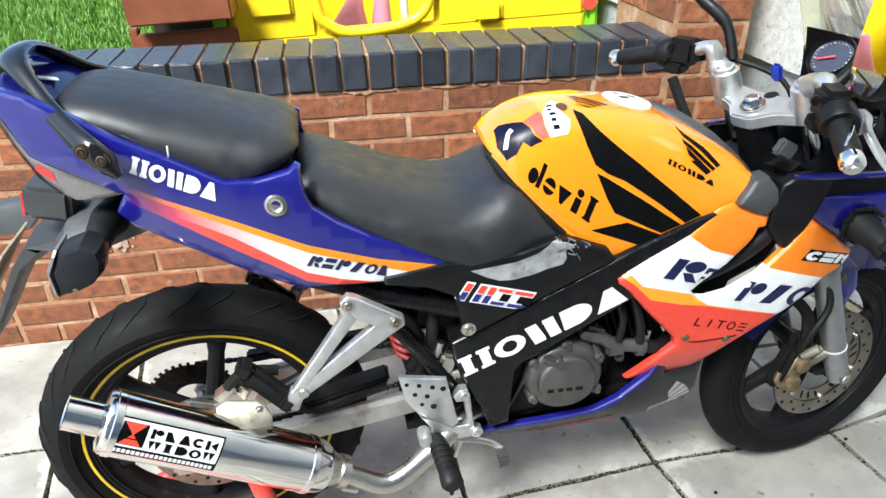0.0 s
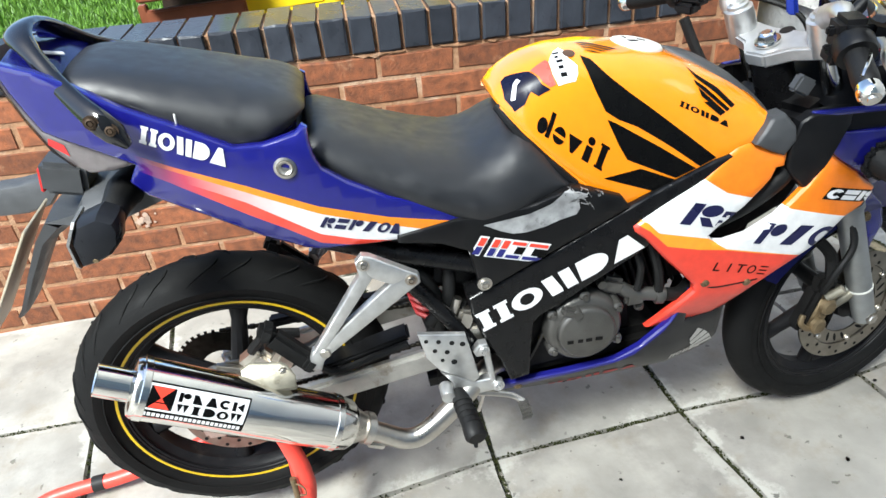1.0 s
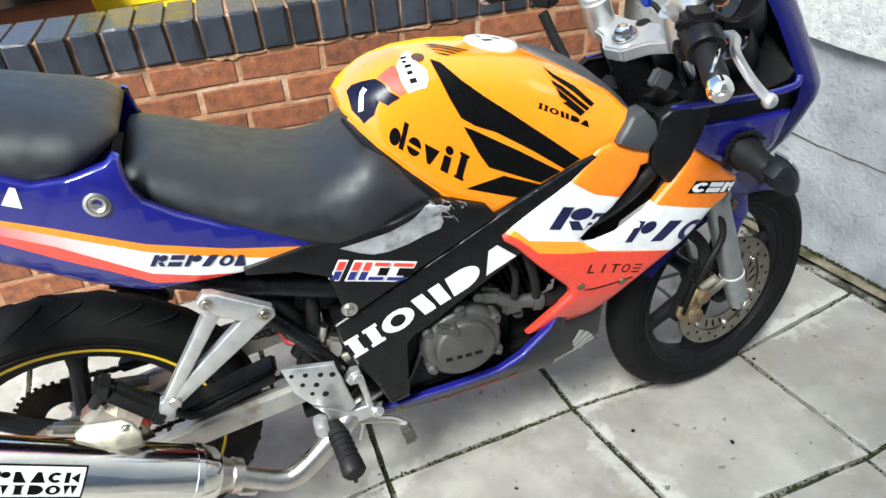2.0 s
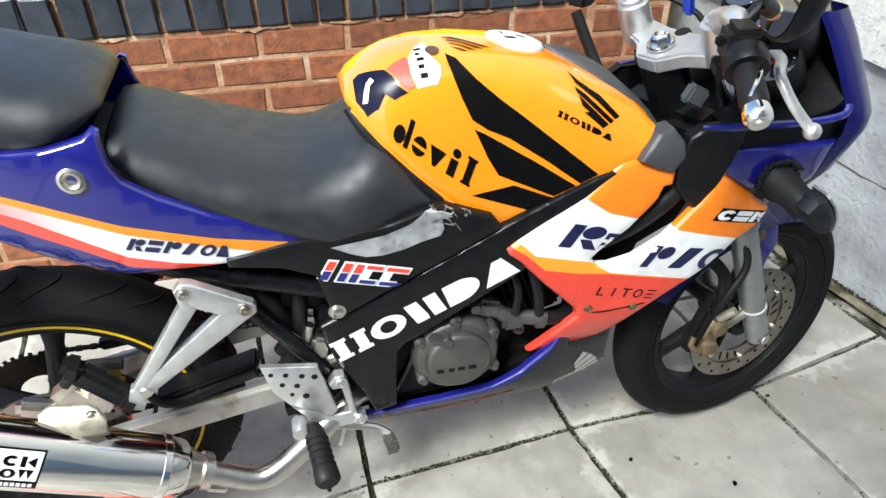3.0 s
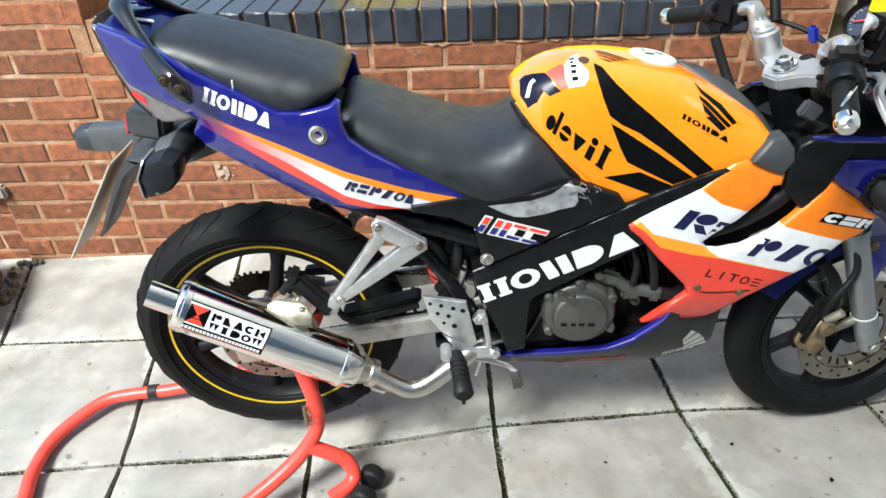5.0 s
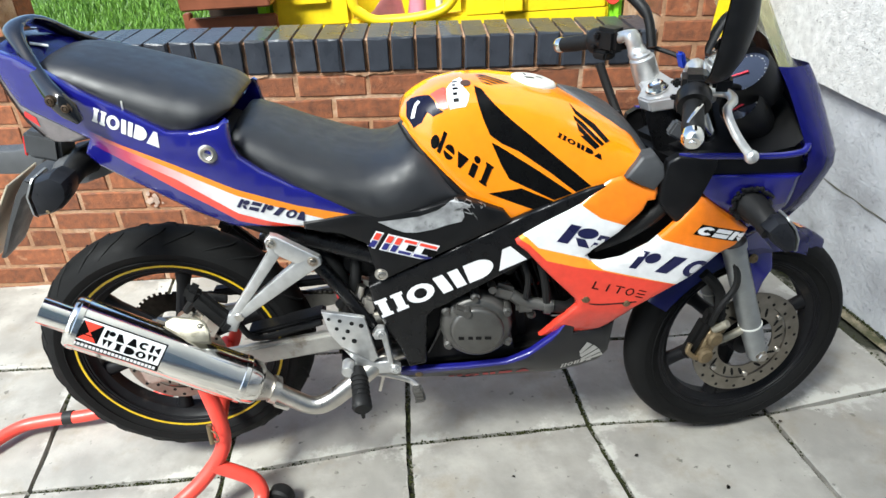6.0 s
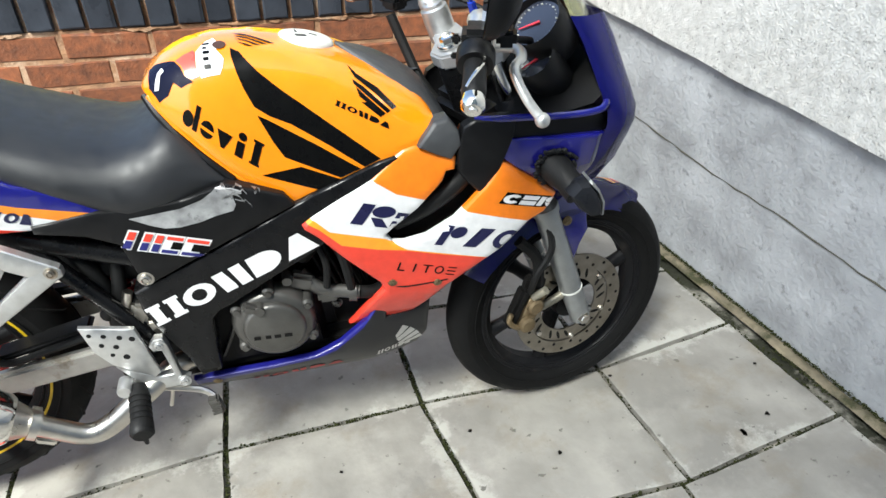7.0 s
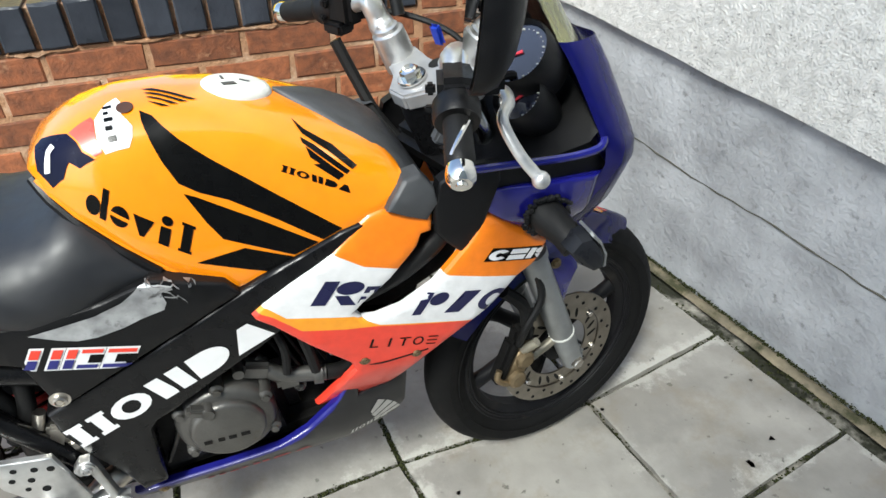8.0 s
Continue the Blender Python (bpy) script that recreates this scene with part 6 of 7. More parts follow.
    bm = bmesh.new()
    for k in range(22):
        a = radians(-50 + 280 * k / 21)
        box(bm, m @ Vector((r * 0.84 * math.cos(a), r * 0.84 * math.sin(a), 0.001)), (0.0012, 0.0012, 0.0012) if k % 3 else (0.003, 0.003, 0.0015))
    part("dial_tick", bm, M_DULLWHITE, dial)
    bm = bmesh.new()
    d = Vector((math.cos(radians(ang)), math.sin(radians(ang)), 0))
    tube(bm, [m @ (d * -0.006 + Vector((0, 0, 0.003))), m @ (d * r * 0.75 + Vector((0, 0, 0.003)))], [0.0022, 0.001], 6)
    part("needle", bm, M_NEEDLE, dial, "red needle")

# ---- fork, bars and mirrors, all on the steering ----
BIKE["plan"] = NONE
FD = STEER_DIR
for sgn in (-1, 1):
    foot = AX_F + Vector((0.011, sgn * 0.076, -0.008))
    clamp = LOWER.inverted() @ STEER @ Vector((STEM.x + 0.036, sgn * 0.088, STEM.z - 0.008))
    run = (clamp - foot).normalized()
    base = foot - run * 0.012
    bm = bmesh.new()
    tube(bm, [base, base + run * 0.09, base + run * 0.31], [0.021, 0.024, 0.024], 18)
    tube(bm, [base + run * 0.30, base + run * 0.315], 0.028, 18)
    box(bm, foot + Vector((0.004, 0, 0.004)), (0.046, 0.03, 0.045), (0, 20, 0), 0.012)
    leg = part("fork_slider", steer(bm, LOWER), M_FORK, bike, "grey alloy fork leg")
    part("fork_tube", steer(tube_bm([base + run * 0.30, clamp], 0.0165, 18), LOWER), M_CHROME, bike, "chromed fork tube")
    bm = bmesh.new()
    lathe(bm, [(0, 0.008), (0.009, 0.008), (0.010, 0.006), (0.013, 0.006), (0.0135, 0)], foot + Vector((0.0, sgn * 0.019, 0.0)), (0, sgn, 0), 6)
    part("axle_nut", steer(bm, LOWER), M_STEEL, leg)
    part("fork_ring", steer(tube_bm([base + run * 0.090, base + run * 0.094], 0.0252, 18), LOWER), M_DULLWHITE, leg)
yoke = new("top_yoke")
yoke.parent = bike
yoke["label"] = "silver cast top yoke with chrome nut"
bm = bmesh.new()
out = [(-0.035, -0.02), (-0.035, 0.02), (-0.005, 0.05), (0.015, 0.105), (0.04, 0.11), (0.062, 0.09), (0.05, 0.03), (0.05, -0.03), (0.062, -0.09), (0.04, -0.11), (0.015, -0.105), (-0.005, -0.05)]
f = bm.faces.new([bm.verts.new((a, c, 0)) for a, c in out])
g = bmesh.ops.extrude_face_region(bm, geom=[f], use_keep_orig=True)
bmesh.ops.translate(bm, vec=(0, 0, -0.026), verts=[e for e in g["geom"] if isinstance(e, bmesh.types.BMVert)])
bmesh.ops.bevel(bm, geom=bm.edges[:], offset=0.004, segments=2, affect="EDGES")
YM = Matrix.Translation(STEM - FD * 0.012) @ Matrix.Rotation(math.atan2(FD.x, FD.z), 4, "Y")
bmesh.ops.transform(bm, matrix=YM, verts=bm.verts[:])
part("yoke_plate", steer(bm), M_SILVER, yoke)
bm = bmesh.new()
lathe(bm, [(0.0, 0.02), (0.009, 0.02), (0.0105, 0.018), (0.0145, 0.016), (0.0155, 0.004)], STEM - FD * 0.01, FD, 6)
lathe(bm, [(0.0, 0.006), (0.021, 0.006), (0.022, 0.004), (0.022, 0.0)], STEM - FD * 0.01, FD, 28)
part("stem_nut", steer(bm), M_CHROME, yoke, "chrome stem nut")
bm = bmesh.new()
lathe(bm, [(0, 0.03), (0.012, 0.03), (0.0135, 0.026), (0.014, 0)], STEM + Vector((0.055, 0.0, -0.025)), FD, 20)
part("ignition_lock", steer(bm), M_BLACK, yoke)
key = part("ignition_key", steer(box_bm(STEM + Vector((0.052, 0.0, 0.042)), (0.010, 0.02, 0.036), (0, -20, 20), 0.005)), M_KEY, bike, "blue-headed ignition key")
for i, sgn in enumerate((-1, 1)):
    fc = STEER @ Vector((STEM.x + 0.036, sgn * 0.088, STEM.z - 0.008))
    bm = bmesh.new()
    lathe(bm, [(0.0, 0.062), (0.012, 0.062), (0.014, 0.058), (0.019, 0.056), (0.019, 0.05), (0.025, 0.048), (0.026, 0.03), (0.026, -0.012)], fc, FD, 24)
    clamp = part("bar_clamp", (bm), M_ALU, bike, "silver handlebar clamp on the fork")
    e = Vector((1.014, -0.297, 0.870)) if sgn < 0 else Vector((0.930, 0.298, 0.876))
    riser = Vector((1.062, -0.157, 0.935)) if sgn < 0 else Vector((1.036, 0.12, 0.928))
    bm = bmesh.new()
    tube(bm, crv([fc + FD * 0.03, fc + FD * 0.05 + Vector((-0.004, sgn * 0.02, 0.006)), riser, riser + (e - riser) * 0.15], 4), [0.02] * 5 + [0.017] * 4 + [0.0125] * 4, 12)
    part("bar_arm", (bm), M_ALU, clamp)
    g0 = riser + (e - riser) * 0.42
    part("handlebar", (tube_bm([riser, e], 0.011, 14)), M_CHROME, bike, "chrome handlebar tube")
    bm = bmesh.new()
    d = (e - g0).normalized()
    lathe(bm, [(0.0, 0), (0.021, 0), (0.022, 0.006), (0.017, 0.01), (0.0165, 0.04), (0.0175, 0.07), (0.0165, (e - g0).length - 0.012), (0.014, (e - g0).length - 0.008)], g0, d, 24)
    grip = part("grip", (bm), M_RUBBER, bike, "black rubber grip with chrome twist stripe")
    bm = bmesh.new()
    tube(bm, [g0 + d * (0.02 + ((e - g0).length - 0.036) * k / 14) + (frame_to(d) @ Vector((0.0166 * math.cos(0.5 + 0.12 * k + (0 if sgn < 0 else 2)), 0.0166 * math.sin(0.5 + 0.12 * k + (0 if sgn < 0 else 2)), 0))) for k in range(15)], 0.0028, 6)
    part("grip_stripe", (bm), M_CHROME, grip)
    bm = bmesh.new()
    lathe(bm, [(0, 0.016), (0.006, 0.016), (0.007, 0.013), (0.012, 0.013), (0.0165, 0.008), (0.0175, 0.0), (0.016, -0.01)], e, d, 20)
    part("bar_end", (bm), M_CHROME, grip, "chrome bar end")
    bm = bmesh.new()
    sc = riser + (e - riser) * 0.27
    rot = math.degrees(math.atan2(d.y, d.x))
    box(bm, sc, (0.058, 0.042, 0.05), (0, 0, rot), 0.008)
    box(bm, sc + Vector((-0.012, 0, -0.03)), (0.04, 0.035, 0.02), (0, 0, rot), 0.005)
    box(bm, sc + Vector((-0.03, 0, 0.008)), (0.012, 0.012, 0.014), (0, 0, rot), 0.003)
    box(bm, sc + Vector((-0.03, sgn * 0.006, -0.014)), (0.01, 0.02, 0.008), (0, 0, rot), 0.002)
    lathe(bm, [(0, 0.026), (0.026, 0.026), (0.028, 0.02), (0.028, 0), (0.02, -0.012)], sc + d * 0.022, d, 24)
    part("switch_housing", (bm), M_BLACK, bike, "black switch housing")
    if sgn < 0:
        lv = [Vector((1.09, -0.148, 0.893)), Vector((1.122, -0.158, 0.889)), Vector((1.12, -0.19, 0.886)), Vector((1.099, -0.219, 0.879)), Vector((1.108, -0.247, 0.847)), Vector((1.127, -0.269, 0.818))]
    else:
        lv = [sc + Vector((0.045, 0.0, -0.01)), sc + Vector((0.055, 0.02, -0.015)), sc + Vector((0.045, 0.05, -0.02)), sc + Vector((0.04, 0.08, -0.03)), sc + Vector((0.03, 0.11, -0.04)), sc + Vector((0.02, 0.14, -0.045))]
    bm = bmesh.new()
    P = crv(lv, 5)
    tube(bm, P, [0.013 - 0.0055 * min(1, i2 / 12) for i2 in range(len(P))], 10, 0.75)
    bmesh.ops.create_uvsphere(bm, u_segments=14, v_segments=8, radius=0.0115, matrix=Matrix.Translation(lv[-1]))
    part("lever", (bm), M_ALU, bike, "silver ball-end lever")
    part("lever_pivot", (box_bm(sc + Vector((0.045, 0, 0.004)), (0.04, 0.03, 0.025), (0, 0, rot), 0.006)), M_BLACK, bike)
    # mirror
    ms = riser + Vector((0.02, sgn * 0.025, 0.012))
    mc = Vector((1.052, -0.25, 1.032)) if sgn < 0 else Vector((0.98, 0.25, 1.092))
    bm = bmesh.new()
    way = [Vector((1.075, -0.16, 0.93)), Vector((1.10, -0.165, 0.96)), Vector((1.115, -0.19, 1.0)), mc + Vector((0.03, 0.01, -0.03))] if sgn < 0 else [Vector((1.078, 0.112, 0.905)), Vector((1.072, 0.138, 0.962)), Vector((1.045, 0.175, 0.998)), mc + Vector((0.025, -0.02, -0.06))]
    tube(bm, crv(way, 4), [0.010] * 5 + [0.012] * 4 + [0.009] * 4, 12)
    mir = part("mirror", (bm), M_BLACK, bike, "black handlebar mirror")
    face = Vector((-0.95, -sgn * 0.26, 0.12)).normalized()
    up = Vector((0.22, 0, 1.0))
    up = (up - face * up.dot(face)).normalized()
    side = face.cross(up)
    mm = Matrix.Translation(mc) @ Matrix((up, side, face)).transposed().to_4x4()
    shell = bmesh.new()
    W, H = 0.052, 0.090
    rings = []
    for h, k in ((0.0, 1.0), (-0.012, 1.0), (-0.028, 0.9), (-0.042, 0.6), (-0.05, 0.2)):
        rings.append([mm @ Vector((H * k * math.copysign(abs(math.cos(a)) ** 0.7, math.cos(a)), W * k * math.copysign(abs(math.sin(a)) ** 0.7, math.sin(a)), h)) for a in (2 * math.pi * q / 28 for q in range(28))])
    part("mirror_shell", (loft(rings, True)), M_BLACK, mir)
    glass = bmesh.new()
    glass.faces.new([glass.verts.new(mm @ Vector((0.94 * H * math.copysign(abs(math.cos(a)) ** 0.7, math.cos(a)), 0.94 * W * math.copysign(abs(math.sin(a)) ** 0.7, math.sin(a)), 0.002))) for a in (2 * math.pi * q / 28 for q in range(28))])
    part("mirror_glass", (glass), M_MIRROR, mir, "mirror glass")
bm = bmesh.new()
tube(bm, crv([STEM + Vector((0.0, 0.17, 0.045)), STEM + Vector((0.06, 0.13, 0.05)), STEM + Vector((0.12, 0.04, 0.01)), STEM + Vector((0.13, 0.0, -0.08))], 6), 0.005, 8)
tube(bm, crv([STEM + Vector((-0.03, 0.17, 0.02)), STEM + Vector((-0.015, 0.15, -0.04)), STEM + Vector((0.0, 0.12, -0.10)), STEM + Vector((0.03, 0.08, -0.16))], 6), 0.010, 8)
tube(bm, crv([STEM + Vector((0.04, -0.15, 0.02)), STEM + Vector((0.09, -0.13, 0.0)), STEM + Vector((0.1, -0.08, -0.07))], 6), 0.006, 8)
parts("control_cable", steer(bm), M_RUBBER, bike, "black control cable")
bm = bmesh.new()
box(bm, STEM + Vector((0.04, 0, -0.13)), (0.06, 0.2, 0.05), (0, -20, 0), 0.015)
part("lower_yoke", steer(bm), M_BLACK, bike)
part("headstock", tube_bm([STEM - FD * 0.03, STEM - FD * 0.2], 0.035, 16), M_FRAME, bike)
part("connector_block", box_bm((1.075, -0.085, 0.80), (0.035, 0.02, 0.03), (0, 30, 0), 0.004), M_GREYP, bike)
# front calliper and hose
cc = AX_F + Vector((-0.112, -0.072, 0.037))
bm = bmesh.new()
box(bm, cc + Vector((0.0, 0.004, -0.004)), (0.044, 0.036, 0.088), (0, 24, 0), 0.012, 3)
box(bm, cc + Vector((0.018, 0.0, 0.036)), (0.036, 0.030, 0.026), (0, 10, 0), 0.008)
cal = part("front_calliper", steer(bm, LOWER), M_BRASS, bike, "worn gold front brake calliper")
for dx, dz in ((0.006, 0.020), (-0.012, -0.022)):
    bm = bmesh.new()
    lathe(bm, [(0, 0.012), (0.013, 0.012), (0.018, 0.008), (0.019, 0)], cc + Vector((dx, -0.013, dz)), (0, -1, 0), 18)
    part("calliper_boss", steer(bm, LOWER), M_BRASS, cal)
part("slide_pin", steer(tube_bm([cc + Vector((0.004, -0.012, 0.040)), cc + Vector((0.022, -0.030, 0.066))], 0.0085, 12), LOWER), M_BRACKET, cal)
bm = bmesh.new()
box(bm, cc + Vector((-0.024, 0.008, 0.012)), (0.024, 0.034, 0.10), (0, 24, 0), 0.008)
box(bm, cc + Vector((0.030, 0.012, 0.0)), (0.07, 0.014, 0.03), (0, 30, 0), 0.005)
box(bm, cc + Vector((0.016, 0.010, 0.062)), (0.046, 0.03, 0.034), (0, 15, 0), 0.008)
part("calliper_bracket", steer(bm, LOWER), M_ENGDARK, cal)
part("bracket_arm", steer(tube_bm([cc + Vector((0.015, 0.0, -0.004)), cc + Vector((0.062, 0.0, 0.010)), cc + Vector((0.104, 0.0, 0.030))], 0.009, 10), LOWER), M_BRACKET, cal)
part("pad_clip", steer(tube_bm([cc + Vector((-0.046, -0.010, 0.012)), cc + Vector((-0.052, -0.012, -0.004)), cc + Vector((-0.040, -0.014, -0.020)), cc + Vector((-0.020, -0.014, -0.030))], 0.006, 10, 4), LOWER), M_BRASS, cal)
bm = bmesh.new()
tube(bm, crv([cc + Vector((0.0, -0.005, 0.05)), cc + Vector((0.004, -0.02, 0.10)), cc + Vector((0.036, -0.02, 0.16)), cc + Vector((0.020, 0.0, 0.23)), cc + Vector((-0.03, 0.02, 0.33))], 6), 0.007, 8)
tube(bm, crv([cc + Vector((0.02, 0.0, 0.06)), cc + Vector((0.02, 0.01, 0.12)), cc + Vector((-0.02, 0.015, 0.17))], 6), 0.012, 8)
parts("brake_hose", steer(bm, LOWER), M_RUBBER, bike, "black front brake hose")


# front mudguard
def on_guard(a, y, r=0.284):
    return AX_F + Vector((r * math.cos(radians(a)), y, r * math.sin(radians(a))))


rings = []
for a in np.linspace(49, 150, 18):
    w = 0.060 * math.sin(radians((a - 42) / 130 * 180)) ** 0.4
    n = Vector((math.cos(radians(a)), 0, math.sin(radians(a))))
    rings.append([on_guard(a, w * f) - n * 0.05 * abs(f) ** 2.2 for f in np.linspace(-1, 1, 11)])
b = loft(rings)
bmesh.ops.solidify(b, geom=b.faces[:], thickness=0.004)
mud = part("front_mudguard", steer(b, LOWER), M_BLUE, bike, "deep blue front mudguard")
stay = [(1.222, 0.53), (1.275, 0.545), (1.310, 0.505), (1.312, 0.462), (1.295, 0.43), (1.283, 0.39), (1.267, 0.395), (1.246, 0.463)]
for m_ in (False, True):
    b = panel(stay, lambda x, z: -0.062 + 0.25 * max(0, z - 0.47), 0.006, 0.003, 0.05, m_)
    bmesh.ops.translate(b, vec=(0, AX_F.y, 0), verts=b.verts[:])
    part("mudguard_stay", steer(b, LOWER), M_BLUE, mud)
bm = bmesh.new()
bolt(bm, (1.259, AX_F.y - 0.066, 0.495), (0, -1, 0), 0.007, 0.005)
part("stay_bolt", steer(bm, LOWER), M_BRASS, mud)
t_mud = bvh_of(mud)


def guard_patch(name, poly, mat, label):
    """A sticker on the crown of the mudguard: angle round the wheel, and place across it."""
    b = bmesh.new()
    vs = []
    for a, y in poly:
        near = t_mud.find_nearest(LOWER @ on_guard(a, y, 0.30))
        vs.append(b.verts.new(near[0] + (LOWER @ on_guard(a, y, 0.30) - near[0]).normalized() * 0.002))
    b.faces.new(vs)
    bmesh.ops.triangulate(b, faces=b.faces[:])
    part(name, b, mat, mud, label)


guard_patch("white_sticker", [(85, -0.034), (79, -0.016), (77, -0.038)], M_WHITE, "white sticker")
guard_patch("orange_sticker", [(75, -0.004), (71, -0.008), (67, -0.026), (64.5, -0.022), (68, 0.0)], M_ORANGE, "orange sticker")
guard_patch("red_sticker", [(68, 0.002), (64, -0.016), (62, -0.010), (65, 0.008)], M_RED, "red sticker")

# indicators
BIKE["plan"] = FRONT
def end_faces(outline, ys, scales, centre):
    """A block with rounded ends: the outline drawn smaller towards both ends."""
    return loft([[(centre[0] + (x - centre[0]) * s, y, centre[1] + (z - centre[1]) * s) for x, z in outline] for y, s in zip(ys, scales)], True)


front_line = [(1.236, 0.705), (1.252, 0.724), (1.27, 0.725), (1.286, 0.706), (1.296, 0.684), (1.297, 0.660), (1.281, 0.657), (1.258, 0.674)]
front_lens = [(1.269, 0.727), (1.287, 0.707), (1.298, 0.684), (1.299, 0.658), (1.302, 0.659), (1.301, 0.686), (1.290, 0.709), (1.272, 0.730)]
for s_ in (-1, 1):
    ind = part("indicator", end_faces(front_line, [s_ * y for y in (0.206, 0.214, 0.228, 0.246, 0.258, 0.263)], (0.6, 0.88, 1.0, 1.0, 0.84, 0.5), (1.270, 0.690)), M_DARKP, bike, "dark grey front indicator with a pale-edged lens", 30)
    part("indicator_lens", end_faces(front_lens, [s_ * y for y in (0.210, 0.216, 0.250, 0.256)], (0.85, 1.0, 1.0, 0.85), (1.288, 0.695)), M_FORK, ind, "pale edge of the lens")
    part("indicator_stalk", tube_bm([(1.236, s_ * 0.160, 0.722), (1.242, s_ * 0.185, 0.716), (1.252, s_ * 0.205, 0.706), (1.262, s_ * 0.228, 0.694)], [0.030, 0.027, 0.023, 0.024], 16), M_RUBBER, ind, "black rubber stalk")
rs = random.Random(8)
bm = bmesh.new()
for q in range(46):
    a = 2 * math.pi * q / 46
    r = 0.034 + rs.uniform(-0.003, 0.005)
    bmesh.ops.create_icosphere(bm, subdivisions=1, radius=rs.uniform(0.003, 0.006), matrix=Matrix.Translation((1.238 + r * math.cos(a), -0.176 - 0.004 * math.sin(a), 0.722 + r * math.sin(a))))
part("sealant_bead", bm, M_BLACK, nose_flank, "rough black sealant round the indicator hole")
BIKE["plan"] = REAR
near_line = [(-0.048, 0.815), (-0.066, 0.783), (-0.066, 0.743), (-0.042, 0.748), (-0.019, 0.758), (0.002, 0.778), (0.009, 0.800), (0.007, 0.815), (-0.015, 0.826)]


near_ind = part("indicator", end_faces(near_line, (-0.150, -0.162, -0.185, -0.212, -0.224, -0.228), (0.55, 0.88, 1.0, 1.0, 0.84, 0.5), (-0.028, 0.790)), M_DARKP, bike, "dark grey rear indicator with a pale-edged lens", 30)
part("indicator_lens", end_faces([(-0.049, 0.817), (-0.068, 0.784), (-0.068, 0.741), (-0.072, 0.742), (-0.072, 0.786), (-0.053, 0.818)], (-0.152, -0.160, -0.214, -0.222), (0.8, 1.0, 1.0, 0.8), (-0.066, 0.78)), M_FORK, near_ind, "pale edge of the lens")
part("indicator_screw", lathe_bm([(0, 0.003), (0.004, 0.003), (0.005, 0)], (-0.040, -0.222, 0.757), (0, -1, -0.3), 10), M_BRASS, near_ind)
part("indicator_stalk", tube_bm([(0.0, -0.05, 0.80), (-0.008, -0.10, 0.806), (-0.012, -0.135, 0.802), (-0.016, -0.165, 0.794)], [0.030, 0.026, 0.021, 0.019], 14), M_RUBBER, near_ind, "black rubber stalk")
rings = []
for x, y, z, h, w in ((-0.150, 0.075, 0.775, 0.012, 0.012), (-0.185, 0.095, 0.757, 0.020, 0.02), (-0.205, 0.112, 0.742, 0.027, 0.026), (-0.255, 0.125, 0.728, 0.029, 0.03), (-0.308, 0.132, 0.724, 0.028, 0.03)):
    rings.append([(x, y + w * a, z + h * b_) for a, b_ in ((-1, -0.8), (-1, 0.25), (-0.75, 0.85), (-0.5, 1), (0.5, 1), (1, 0.3), (1, -0.8), (0.6, -1), (-0.6, -1))])
far_ind = part("indicator", loft(rings, True), M_GREYP, bike, "grey rear indicator with a smoked lens", 30)
rings = []
for x, y, z, h, w in ((-0.308, 0.132, 0.724, 0.0275, 0.0295), (-0.335, 0.134, 0.723, 0.026, 0.028), (-0.349, 0.135, 0.720, 0.018, 0.022), (-0.352, 0.135, 0.720, 0.010, 0.014)):
    rings.append([(x, y + w * a, z + h * b_) for a, b_ in ((-1, -0.8), (-1, 0.25), (-0.75, 0.85), (-0.5, 1), (0.5, 1), (1, 0.3), (1, -0.8), (0.6, -1), (-0.6, -1))])
part("indicator_lens", loft(rings, True), M_AMBER, far_ind, "smoked blue-grey lens")

# ---- paddock stand ----
stand = thing("paddock_stand", "red tubular steel paddock stand under the rear wheel", "stand", (OX, OY, 0))
stand.rotation_euler.z = radians(OA)
R = 0.0165
bm = bmesh.new()
tube(bm, crv([(0.09, -0.14, 0.35), (0.105, -0.16, 0.31), (0.118, -0.175, 0.25), (0.115, -0.185, 0.19), (0.085, -0.20, 0.14), (0.03, -0.23, 0.095), (-0.06, -0.29, 0.06), (-0.2, -0.40, 0.035), (-0.32, -0.50, 0.025)], 6), R, 14)
part("near_arm", bm, M_STANDRED, stand)
bm = bmesh.new()
tube(bm, crv([(0.085, -0.20, 0.145), (0.135, -0.20, 0.115), (0.165, -0.20, 0.09), (0.178, -0.21, 0.06), (0.17, -0.23, 0.045), (0.13, -0.26, 0.04)], 6), R, 14)
part("roller_arm", bm, M_STANDRED, stand)
bm = bmesh.new()
tube(bm, crv([(0.08, 0.16, 0.3), (0.06, 0.18, 0.2), (-0.02, 0.18, 0.10), (-0.18, 0.14, 0.055), (-0.33, 0.11, 0.04), (-0.45, 0.10, 0.038), (-0.52, 0.085, 0.035), (-0.575, 0.03, 0.03), (-0.612, -0.03, 0.022), (-0.62, -0.10, 0.018), (-0.605, -0.18, 0.018), (-0.54, -0.34, 0.018), (-0.32, -0.50, 0.025)], 6), R, 14)
part("handle_tube", bm, M_STANDRED, stand)
part("cross_tube", tube_bm([(0.04, 0.18, 0.2), (0.07, 0.0, 0.17), (0.11, -0.18, 0.22)], R * 0.9, 12), M_STANDRED, stand)
part("tape_band", tube_bm([(-0.385, 0.106, 0.039), (-0.41, 0.104, 0.039)], R * 1.12, 14), M_TAPE, stand, "black tape band")
for x, y in ((0.215, -0.20), (0.20, -0.255)):
    bm = bmesh.new()
